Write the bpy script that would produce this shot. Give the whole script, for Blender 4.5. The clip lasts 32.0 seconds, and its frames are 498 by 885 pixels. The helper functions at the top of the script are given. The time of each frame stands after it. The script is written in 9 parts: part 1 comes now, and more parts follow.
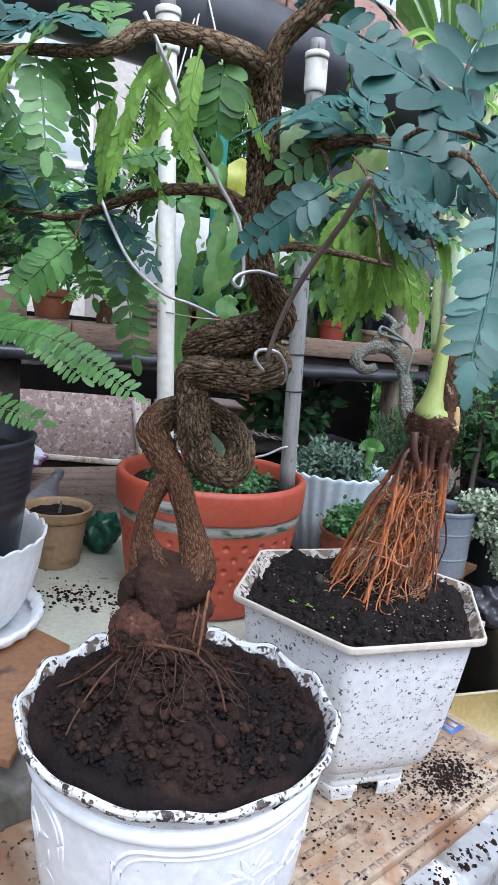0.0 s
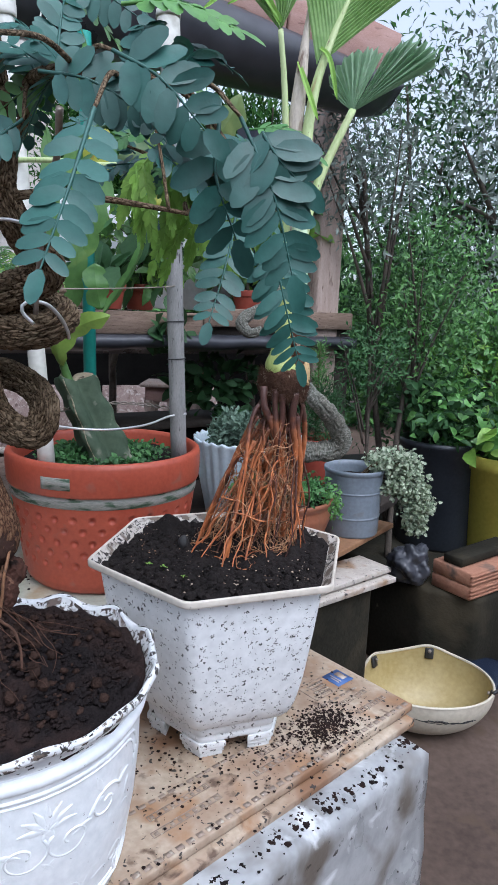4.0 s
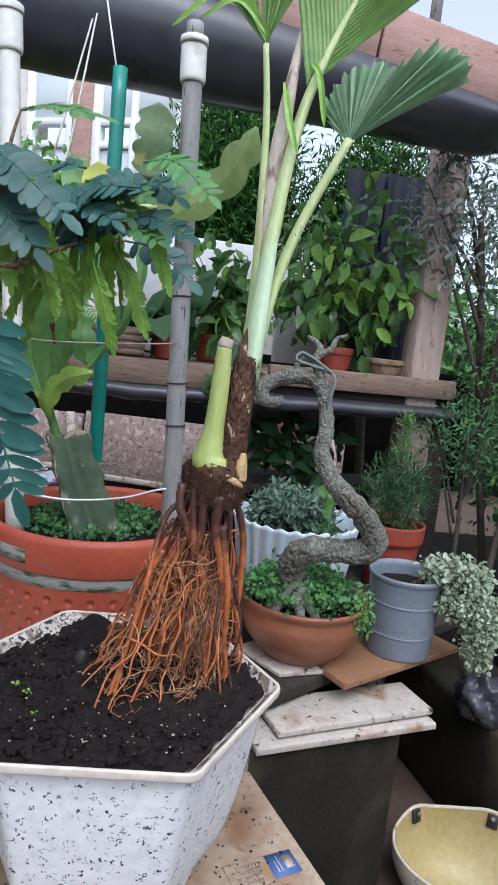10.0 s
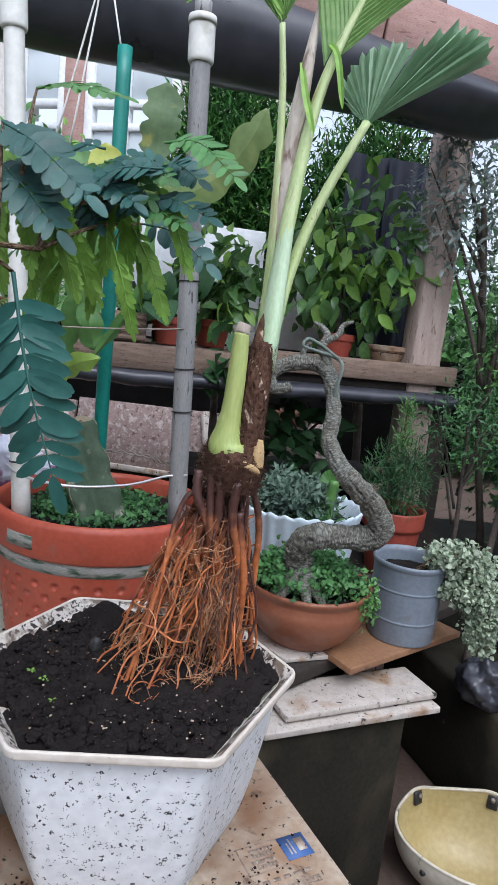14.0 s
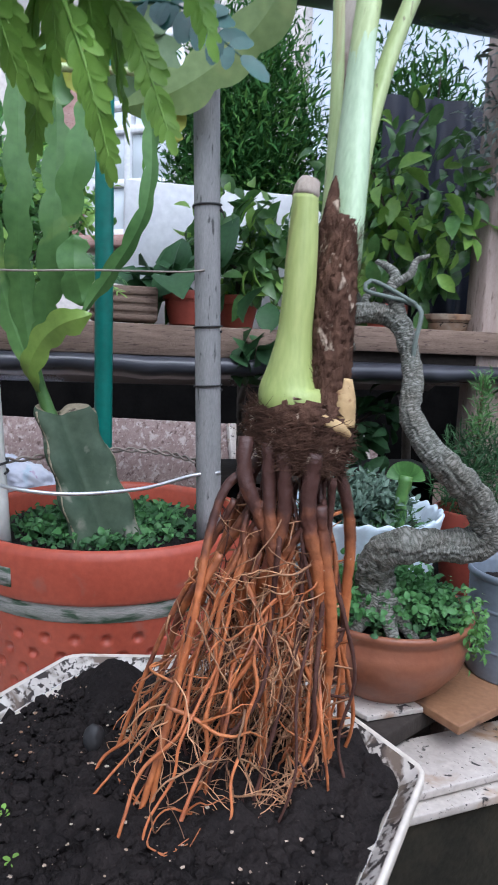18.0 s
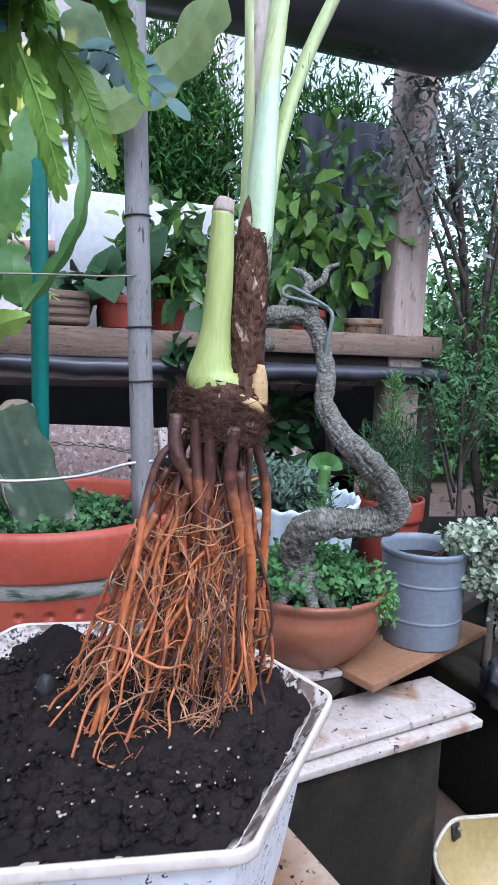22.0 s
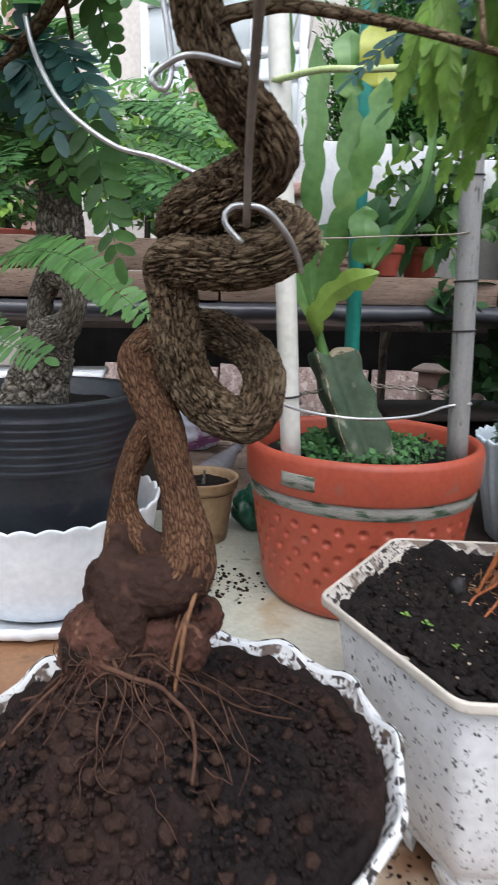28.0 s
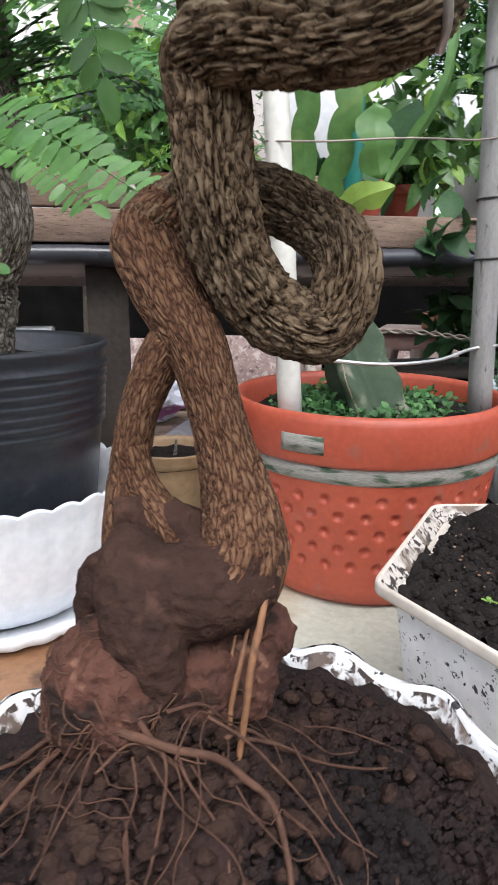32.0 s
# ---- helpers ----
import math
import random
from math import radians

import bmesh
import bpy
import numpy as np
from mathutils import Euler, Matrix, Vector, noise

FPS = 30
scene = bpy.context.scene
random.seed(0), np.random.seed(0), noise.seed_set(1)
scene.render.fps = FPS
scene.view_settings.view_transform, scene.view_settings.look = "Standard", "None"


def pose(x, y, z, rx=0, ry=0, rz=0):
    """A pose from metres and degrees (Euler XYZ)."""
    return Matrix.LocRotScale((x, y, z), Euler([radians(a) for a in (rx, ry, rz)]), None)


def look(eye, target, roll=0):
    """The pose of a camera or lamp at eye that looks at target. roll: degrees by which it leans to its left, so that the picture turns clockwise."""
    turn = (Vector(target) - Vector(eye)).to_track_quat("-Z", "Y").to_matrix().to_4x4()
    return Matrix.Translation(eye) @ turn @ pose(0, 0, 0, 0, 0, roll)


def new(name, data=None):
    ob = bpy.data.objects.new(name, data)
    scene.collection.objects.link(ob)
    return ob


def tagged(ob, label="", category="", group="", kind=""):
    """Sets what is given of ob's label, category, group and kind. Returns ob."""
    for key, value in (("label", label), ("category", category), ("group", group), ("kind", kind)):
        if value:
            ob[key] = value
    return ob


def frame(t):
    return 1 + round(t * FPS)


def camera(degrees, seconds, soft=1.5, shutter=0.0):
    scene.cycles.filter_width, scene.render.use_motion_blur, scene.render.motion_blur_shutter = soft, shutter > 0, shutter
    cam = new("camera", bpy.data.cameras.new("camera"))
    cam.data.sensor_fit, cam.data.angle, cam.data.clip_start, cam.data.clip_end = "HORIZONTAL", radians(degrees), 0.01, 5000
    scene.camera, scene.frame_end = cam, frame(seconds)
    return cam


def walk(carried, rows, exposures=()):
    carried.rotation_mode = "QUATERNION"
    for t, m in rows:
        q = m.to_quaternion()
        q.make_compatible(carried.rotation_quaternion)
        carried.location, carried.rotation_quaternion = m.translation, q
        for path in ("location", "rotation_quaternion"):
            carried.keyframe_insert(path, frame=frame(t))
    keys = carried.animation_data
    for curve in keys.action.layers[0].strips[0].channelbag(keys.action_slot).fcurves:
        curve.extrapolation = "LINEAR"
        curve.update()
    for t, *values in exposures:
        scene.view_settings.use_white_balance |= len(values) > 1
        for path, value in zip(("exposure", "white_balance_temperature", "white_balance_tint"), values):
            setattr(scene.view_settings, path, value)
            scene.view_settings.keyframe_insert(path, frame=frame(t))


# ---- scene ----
cam = camera(42.1, 32.0, shutter=0.5)
PATH = [
    (0, (0.146, 0.081, 1.065), (0.071, 2.05, 0.719), 5.6),
    (0.5, (0.148, 0.079, 1.064), (0.08, 2.049, 0.721), 5.5),
    (1, (0.148, 0.079, 1.064), (0.089, 2.048, 0.721), 5.8),
    (1.5, (0.157, 0.077, 1.06), (0.158, 2.048, 0.723), 5.8),
    (2, (0.181, 0.074, 1.06), (0.216, 2.045, 0.72), 5.8),
    (2.5, (0.208, 0.074, 1.054), (0.292, 2.042, 0.706), 5.7),
    (3, (0.254, 0.083, 1.043), (0.358, 2.044, 0.667), 6.0),
    (3.5, (0.313, 0.087, 1.039), (0.417, 2.045, 0.645), 4.7),
    (4, (0.331, 0.087, 1.044), (0.312, 2.048, 0.654), 2.1),
    (4.5, (0.301, 0.129, 1.04), (0.396, 2.077, 0.601), 3.9),
    (6.5, (0.441, 0.213, 1.063), (0.09, 2.125, 0.594), 3.3),
    (7, (0.513, 0.255, 1.055), (0.193, 2.17, 0.575), 3.5),
    (7.5, (0.564, 0.276, 1.063), (0.236, 2.185, 0.567), 5.4),
    (8, (0.585, 0.33, 1.056), (0.115, 2.202, 0.532), 5.0),
    (8.5, (0.588, 0.345, 1.073), (0.041, 2.222, 0.649), 4.8),
    (9, (0.59, 0.347, 1.084), (0.048, 2.236, 0.715), 6.3),
    (9.5, (0.596, 0.348, 1.094), (0.047, 2.242, 0.758), 6.3),
    (10, (0.599, 0.341, 1.105), (0.037, 2.236, 0.797), 6.0),
    (10.5, (0.603, 0.323, 1.13), (0.074, 2.231, 0.845), 6.0),
    (11, (0.6, 0.314, 1.142), (0.064, 2.224, 0.885), 6.2),
    (11.5, (0.593, 0.312, 1.141), (0.061, 2.22, 0.86), 6.7),
    (12, (0.587, 0.314, 1.14), (0.06, 2.221, 0.851), 6.6),
    (12.5, (0.584, 0.315, 1.136), (0.054, 2.219, 0.833), 6.4),
    (13, (0.584, 0.319, 1.131), (0.061, 2.222, 0.808), 6.5),
    (13.5, (0.578, 0.331, 1.115), (0.045, 2.226, 0.761), 6.2),
    (15.5, (0.528, 0.343, 1.066), (0.043, 2.261, 0.767), 6.1),
    (16, (0.505, 0.399, 1.043), (-0.008, 2.306, 0.729), 5.9),
    (16.5, (0.493, 0.462, 1.018), (-0.026, 2.366, 0.692), 5.1),
    (17, (0.476, 0.518, 1.017), (-0.085, 2.418, 0.743), 3.7),
    (17.5, (0.473, 0.554, 1.01), (-0.101, 2.454, 0.76), 1.9),
    (18, (0.465, 0.594, 1.001), (-0.138, 2.479, 0.715), 2.3),
    (18.5, (0.448, 0.617, 1.001), (-0.172, 2.49, 0.672), 4.2),
    (19, (0.459, 0.652, 0.978), (-0.169, 2.522, 0.647), 1.8),
    (19.5, (0.465, 0.665, 0.961), (-0.126, 2.549, 0.641), 1.3),
    (20, (0.462, 0.665, 0.959), (-0.131, 2.55, 0.651), 0.9),
    (20.5, (0.461, 0.661, 0.955), (-0.139, 2.544, 0.645), 1.0),
    (21, (0.461, 0.646, 0.952), (-0.117, 2.537, 0.653), 0.7),
    (21.5, (0.486, 0.564, 0.977), (0.051, 2.502, 0.744), 1.4),
    (22, (0.491, 0.518, 0.989), (0.09, 2.461, 0.733), 2.1),
    (22.5, (0.497, 0.484, 0.991), (0.133, 2.433, 0.729), 1.8),
    (23, (0.51, 0.447, 0.996), (0.221, 2.408, 0.729), 3.2),
    (23.5, (0.513, 0.398, 1.001), (0.232, 2.35, 0.667), 2.7),
    (24, (0.508, 0.356, 1.004), (0.222, 2.304, 0.653), 1.4),
    (24.5, (0.504, 0.31, 1.019), (0.196, 2.253, 0.661), 1.5),
    (26.5, (0.398, 0.25, 1.029), (-0.093, 2.147, 0.63), 1.9),
    (27, (0.354, 0.27, 1.014), (-0.237, 2.129, 0.576), 0.9),
    (27.5, (0.317, 0.301, 1.003), (-0.423, 2.097, 0.53), 0.9),
    (28, (0.288, 0.336, 1.002), (-0.518, 2.11, 0.551), 1.2),
    (28.5, (0.254, 0.376, 0.987), (-0.638, 2.106, 0.525), 1.5),
    (29, (0.234, 0.404, 0.976), (-0.622, 2.156, 0.531), 2.1),
    (29.5, (0.224, 0.421, 0.967), (-0.636, 2.167, 0.507), 2.0),
    (30, (0.215, 0.436, 0.965), (-0.669, 2.166, 0.493), 2.1),
    (30.5, (0.204, 0.453, 0.957), (-0.708, 2.166, 0.472), 2.0),
    (31, (0.192, 0.483, 0.94), (-0.734, 2.177, 0.418), 1.9),
    (31.5, (0.181, 0.478, 0.933), (-0.559, 2.26, 0.407), 2.7),
    (32, (0.169, 0.45, 0.94), (-0.464, 2.276, 0.425), 0.3),
]
# ---- camera exposure and light ----
walk(cam, [(t, look(eye, target, roll)) for t, eye, target, roll in PATH],
     [(0.0, -0.46, 5650, 11), (3.0, -0.68, 5600, 11), (4.0, -0.72, 5600, 11), (7.0, -0.72, 5700, 11), (9.0, -0.64, 5750, 11), (12.0, -0.80, 5750, 11), (16.0, -0.70, 5750, 12), (20.0, -0.48, 5250, 14), (22.0, -0.32, 5300, 17), (24.0, -0.42, 5700, 12), (27.0, -0.80, 6000, 10), (28.2, -0.50, 6150, 11), (30.0, -0.28, 6250, 12), (32.0, -0.12, 6250, 12)])

world = bpy.data.worlds.new("overcast_sky")
scene.world = world
world.use_nodes = True
wn = world.node_tree.nodes
sky = wn.new("ShaderNodeTexSky")
sky.sky_type, sky.sun_disc = "NISHITA", False
sky.sun_elevation, sky.sun_rotation = radians(58), radians(150)
sky.air_density, sky.dust_density, sky.ozone_density = 1.0, 4.0, 1.5
haze = wn.new("ShaderNodeHueSaturation")
haze.inputs["Saturation"].default_value = 0.30
world.node_tree.links.new(sky.outputs[0], haze.inputs["Color"])
world.node_tree.links.new(haze.outputs[0], wn["Background"].inputs[0])
wn["Background"].inputs[1].default_value = 0.50
sun = new("sun", bpy.data.lights.new("sun", "SUN"))
sun.data.energy, sun.data.angle, sun.data.color = 0.25, radians(40), (1.0, 0.98, 0.95)
sun.matrix_world = look((1.2, -1.6, 4.0), (0, 1, 0.5))

# ---- materials ----


def shader(name):
    m = bpy.data.materials.new(name)
    m.use_nodes = True
    return m, m.node_tree.nodes, m.node_tree.links, m.node_tree.nodes["Principled BSDF"]


def surf(name, c1, c2, scale=20.0, rough=0.7, bump=0.3, fine=150.0, metal=0.0, spots=(), stretch=(1, 1, 1), vary=0.0, soft=0.0, trans=0.0, coat=0.0):
    """A worn surface: two colours in broad patches and fine grain, spots of other colours, and fine relief."""
    m, n, l, b = shader(name)
    tc = n.new("ShaderNodeTexCoord")
    mp = n.new("ShaderNodeMapping")
    mp.inputs["Scale"].default_value = stretch
    l.new(tc.outputs["Object"], mp.inputs[0])

    def noise_at(s, detail=6.0, dist=0.0):
        t = n.new("ShaderNodeTexNoise")
        t.inputs["Scale"].default_value, t.inputs["Detail"].default_value, t.inputs["Distortion"].default_value = s, detail, dist
        l.new(mp.outputs[0], t.inputs["Vector"])
        return t

    def ramp(src, a, z):
        r = n.new("ShaderNodeMapRange")
        r.inputs["From Min"].default_value, r.inputs["From Max"].default_value = a, z
        l.new(src, r.inputs["Value"])
        return r.outputs["Result"]

    def mixed(f, a, z, mode="MIX"):
        x = n.new("ShaderNodeMix")
        x.data_type, x.blend_type = "RGBA", mode
        if isinstance(f, float):
            x.inputs["Factor"].default_value = f
        else:
            l.new(f, x.inputs["Factor"])
        for slot, v in ((6, a), (7, z)):
            if isinstance(v, tuple):
                x.inputs[slot].default_value = (*v, 1)
            else:
                l.new(v, x.inputs[slot])
        return x.outputs[2]

    big, small = noise_at(scale), noise_at(fine, 3.0)
    col = mixed(ramp(big.outputs["Fac"], 0.32, 0.68), c1, c2)
    grain = mixed(ramp(small.outputs["Fac"], 0.25, 0.75), tuple(0.72 * v for v in c1), tuple(min(1, 1.12 * v) for v in c2))
    col = mixed(0.38, col, grain)
    for k, (sc, ssc, lo, hi) in enumerate(spots):
        sp = noise_at(ssc, 4.0, 0.4)
        col = mixed(ramp(sp.outputs["Fac"], lo, hi), col, sc)
    if vary:
        oi = n.new("ShaderNodeObjectInfo")
        geo = n.new("ShaderNodeNewGeometry")
        ad = n.new("ShaderNodeMath")
        ad.operation = "ADD"
        l.new(oi.outputs["Random"], ad.inputs[0])
        l.new(geo.outputs["Random Per Island"], ad.inputs[1])
        hs = n.new("ShaderNodeHueSaturation")
        mr = n.new("ShaderNodeMapRange")
        mr.inputs["From Max"].default_value = 2.0
        mr.inputs["To Min"].default_value, mr.inputs["To Max"].default_value = 1 - vary, 1 + vary
        l.new(ad.outputs[0], mr.inputs["Value"])
        l.new(mr.outputs["Result"], hs.inputs["Value"])
        l.new(col, hs.inputs["Color"])
        col = hs.outputs[0]
    l.new(col, b.inputs["Base Color"])
    rr = n.new("ShaderNodeMapRange")
    rr.inputs["To Min"].default_value, rr.inputs["To Max"].default_value = max(0.05, rough - 0.12), min(1, rough + 0.12)
    l.new(big.outputs["Fac"], rr.inputs["Value"])
    l.new(rr.outputs["Result"], b.inputs["Roughness"])
    b.inputs["Metallic"].default_value = metal
    if coat:
        b.inputs["Coat Weight"].default_value, b.inputs["Coat Roughness"].default_value = coat, 0.25
    if bump:
        bp = n.new("ShaderNodeBump")
        bp.inputs["Strength"].default_value, bp.inputs["Distance"].default_value = bump, 0.004
        l.new(small.outputs["Fac"], bp.inputs["Height"])
        l.new(bp.outputs[0], b.inputs["Normal"])
    if trans:
        tr = n.new("ShaderNodeBsdfTranslucent")
        l.new(col, tr.inputs["Color"])
        ms = n.new("ShaderNodeMixShader")
        ms.inputs[0].default_value = trans
        l.new(b.outputs[0], ms.inputs[1])
        l.new(tr.outputs[0], ms.inputs[2])
        l.new(ms.outputs[0], n["Material Output"].inputs["Surface"])
    return m


def bark_surf(name, furrow, mid, crest, across=230.0, along=85.0, rough=0.9, depth=1.0, crack=0.16):
    """Bark broken into long plates by dark furrows that run along the limb, on the tube's UV map."""
    m, n, l, b = shader(name)
    tc = n.new("ShaderNodeTexCoord")
    mp = n.new("ShaderNodeMapping")
    mp.inputs["Scale"].default_value = (across, along, 1)
    l.new(tc.outputs["UV"], mp.inputs[0])
    wob = n.new("ShaderNodeTexNoise")
    wob.inputs["Scale"].default_value, wob.inputs["Detail"].default_value = 1.1, 3.0
    l.new(mp.outputs[0], wob.inputs["Vector"])
    ad = n.new("ShaderNodeMix")
    ad.data_type, ad.blend_type = "RGBA", "LINEAR_LIGHT"
    ad.inputs["Factor"].default_value = 0.55
    l.new(mp.outputs[0], ad.inputs[6])
    l.new(wob.outputs["Color"], ad.inputs[7])
    v = n.new("ShaderNodeTexVoronoi")
    v.feature = "DISTANCE_TO_EDGE"
    v.inputs["Scale"].default_value = 1.0
    l.new(ad.outputs[2], v.inputs["Vector"])
    fine = n.new("ShaderNodeTexNoise")
    fine.inputs["Scale"].default_value, fine.inputs["Detail"].default_value = 520, 5
    l.new(tc.outputs["Object"], fine.inputs["Vector"])
    broad = n.new("ShaderNodeTexNoise")
    broad.inputs["Scale"].default_value, broad.inputs["Detail"].default_value = 24, 4
    l.new(tc.outputs["Object"], broad.inputs["Vector"])
    sm = n.new("ShaderNodeMath")
    sm.operation = "MULTIPLY_ADD"
    sm.inputs[1].default_value, sm.inputs[2].default_value = 0.30, -0.10
    l.new(fine.outputs["Fac"], sm.inputs[0])
    tot = n.new("ShaderNodeMath")
    l.new(v.outputs["Distance"], tot.inputs[0])
    l.new(sm.outputs[0], tot.inputs[1])
    r = n.new("ShaderNodeValToRGB")
    r.color_ramp.elements[0].position, r.color_ramp.elements[0].color = 0.04, (*furrow, 1)
    r.color_ramp.elements[1].position, r.color_ramp.elements[1].color = 0.42, (*crest, 1)
    e = r.color_ramp.elements.new(crack)
    e.color = (*mid, 1)
    l.new(tot.outputs[0], r.inputs["Fac"])
    x = n.new("ShaderNodeMix")
    x.data_type, x.blend_type = "RGBA", "MULTIPLY"
    x.inputs["Factor"].default_value = 0.75
    r2 = n.new("ShaderNodeValToRGB")
    r2.color_ramp.elements[0].position, r2.color_ramp.elements[0].color = 0.32, (0.66, 0.58, 0.52, 1)
    r2.color_ramp.elements[1].position, r2.color_ramp.elements[1].color = 0.68, (1.0, 1.0, 1.0, 1)
    l.new(broad.outputs["Fac"], r2.inputs["Fac"])
    l.new(r.outputs["Color"], x.inputs[6])
    l.new(r2.outputs["Color"], x.inputs[7])
    l.new(x.outputs[2], b.inputs["Base Color"])
    b.inputs["Roughness"].default_value = rough
    bp = n.new("ShaderNodeBump")
    bp.inputs["Strength"].default_value, bp.inputs["Distance"].default_value = depth, 0.004
    l.new(tot.outputs[0], bp.inputs["Height"])
    l.new(bp.outputs[0], b.inputs["Normal"])
    return m


def specked(m, colour, scale, size, share):
    """Adds scattered specks of one colour to a surface."""
    n, l = m.node_tree.nodes, m.node_tree.links
    b = n["Principled BSDF"]
    tc = n.new("ShaderNodeTexCoord")
    v = n.new("ShaderNodeTexVoronoi")
    v.inputs["Scale"].default_value = scale
    wob = n.new("ShaderNodeTexNoise")
    wob.inputs["Scale"].default_value = scale * 1.6
    ad = n.new("ShaderNodeMix")
    ad.data_type, ad.blend_type = "RGBA", "LINEAR_LIGHT"
    ad.inputs["Factor"].default_value = 0.006
    l.new(tc.outputs["Object"], wob.inputs["Vector"])
    l.new(tc.outputs["Object"], ad.inputs[6])
    l.new(wob.outputs["Color"], ad.inputs[7])
    l.new(ad.outputs[2], v.inputs["Vector"])
    sep = n.new("ShaderNodeSeparateColor")
    l.new(v.outputs["Color"], sep.inputs[0])
    lim = n.new("ShaderNodeMath")
    lim.operation = "MULTIPLY"
    lim.inputs[1].default_value = size
    l.new(sep.outputs[1], lim.inputs[0])
    near = n.new("ShaderNodeMath")
    near.operation = "LESS_THAN"
    l.new(v.outputs["Distance"], near.inputs[0])
    l.new(lim.outputs[0], near.inputs[1])
    some = n.new("ShaderNodeMath")
    some.operation = "LESS_THAN"
    some.inputs[1].default_value = share
    l.new(sep.outputs[0], some.inputs[0])
    both = n.new("ShaderNodeMath")
    both.operation = "MULTIPLY"
    l.new(near.outputs[0], both.inputs[0])
    l.new(some.outputs[0], both.inputs[1])
    x = n.new("ShaderNodeMix")
    x.data_type = "RGBA"
    l.new(both.outputs[0], x.inputs["Factor"])
    l.new(b.inputs["Base Color"].links[0].from_socket, x.inputs[6])
    x.inputs[7].default_value = (*colour, 1)
    l.new(x.outputs[2], b.inputs["Base Color"])
    return m


M = {}
M["ground"] = surf("packed_earth", (0.072, 0.050, 0.040), (0.145, 0.104, 0.082), 3, 0.9, 0.6, 60, spots=(((0.10, 0.07, 0.05), 14, 0.58, 0.7),))
M["soil"] = surf("black_soil", (0.0075, 0.0058, 0.0055), (0.022, 0.017, 0.0155), 40, 0.9, 0.9, 260, spots=(((0.16, 0.13, 0.11), 420, 0.70, 0.78),))
M["soil_red"] = surf("red_brown_soil", (0.013, 0.0085, 0.008), (0.038, 0.022, 0.018), 18, 0.95, 0.9, 220, spots=(((0.012, 0.009, 0.009), 9, 0.45, 0.56), ((0.2, 0.15, 0.12), 400, 0.74, 0.8)))
M["clod"] = surf("red_brown_clod", (0.022, 0.013, 0.010), (0.056, 0.032, 0.024), 60, 0.95, 0.9, 260, vary=0.2)
M["rootlet"] = surf("pale_brown_rootlet", (0.045, 0.023, 0.016), (0.12, 0.062, 0.040), 60, 0.8, 0.3, 200, vary=0.4)
M["white_pot"] = surf("white_enamelled_pot", (0.832, 0.875, 0.900), (0.900, 0.900, 0.900), 12, 0.35, 0.12, 90, spots=(((0.05, 0.04, 0.035), 120, 0.71, 0.74), ((0.55, 0.52, 0.48), 24, 0.70, 0.82)))
M["rim_dirty"] = surf("chipped_white_rim", (0.70, 0.72, 0.74), (0.80, 0.80, 0.79), 16, 0.45, 0.2, 90, spots=(((0.35, 0.27, 0.2), 60, 0.66, 0.76), ((0.03, 0.025, 0.022), 110, 0.60, 0.63)))
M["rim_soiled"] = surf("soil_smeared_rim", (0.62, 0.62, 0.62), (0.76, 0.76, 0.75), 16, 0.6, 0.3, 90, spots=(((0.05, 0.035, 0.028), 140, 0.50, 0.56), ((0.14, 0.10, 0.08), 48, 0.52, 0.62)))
M["edge_black"] = surf("blackened_chipped_edge", (0.70, 0.71, 0.72), (0.78, 0.78, 0.77), 16, 0.5, 0.3, 90, spots=(((0.035, 0.028, 0.024), 120, 0.52, 0.56), ((0.12, 0.09, 0.07), 190, 0.56, 0.62)))
M["hex_white"] = surf("speckled_white_plastic", (0.76, 0.77, 0.77), (0.82, 0.83, 0.83), 10, 0.5, 0.1, 80, spots=(((0.42, 0.33, 0.24), 7, 0.66, 0.85),))
specked(M["hex_white"], (0.03, 0.028, 0.026), 210, 0.50, 0.42)
M["hex_rim"] = surf("stained_cream_rim", (0.56, 0.49, 0.41), (0.70, 0.64, 0.56), 14, 0.5, 0.15, 90, spots=(((0.03, 0.025, 0.022), 150, 0.70, 0.74), ((0.42, 0.31, 0.22), 40, 0.66, 0.8)))
M["hex_in"] = surf("dirty_inner_wall", (0.50, 0.44, 0.38), (0.66, 0.62, 0.57), 18, 0.7, 0.3, 110, spots=(((0.035, 0.027, 0.023), 150, 0.50, 0.56), ((0.16, 0.12, 0.09), 40, 0.50, 0.62),))
M["terra"] = surf("red_plastic_pot", (0.40, 0.073, 0.039), (0.48, 0.098, 0.053), 9, 0.42, 0.08, 120, spots=(((0.34, 0.12, 0.085), 26, 0.62, 0.75),))
M["worn_band"] = surf("worn_grey_band", (0.22, 0.24, 0.20), (0.40, 0.37, 0.34), 30, 0.8, 0.4, 140, spots=(((0.05, 0.09, 0.05), 22, 0.5, 0.62),), stretch=(1, 1, 5))
M["clay"] = surf("glazed_clay_bowl", (0.21, 0.072, 0.038), (0.30, 0.115, 0.06), 8, 0.4, 0.1, 100, spots=(((0.22, 0.09, 0.05), 20, 0.58, 0.75),))
M["red_pot"] = surf("dull_red_pot", (0.30, 0.055, 0.035), (0.37, 0.08, 0.05), 12, 0.5, 0.08, 90)
M["blue_white"] = surf("pale_blue_plastic", (0.55, 0.66, 0.74), (0.66, 0.74, 0.80), 9, 0.4, 0.06, 90)
M["grey_bucket"] = surf("grey_plastic_bucket", (0.15, 0.18, 0.215), (0.20, 0.23, 0.27), 12, 0.45, 0.08, 120, spots=(((0.15, 0.14, 0.13), 26, 0.62, 0.8),))
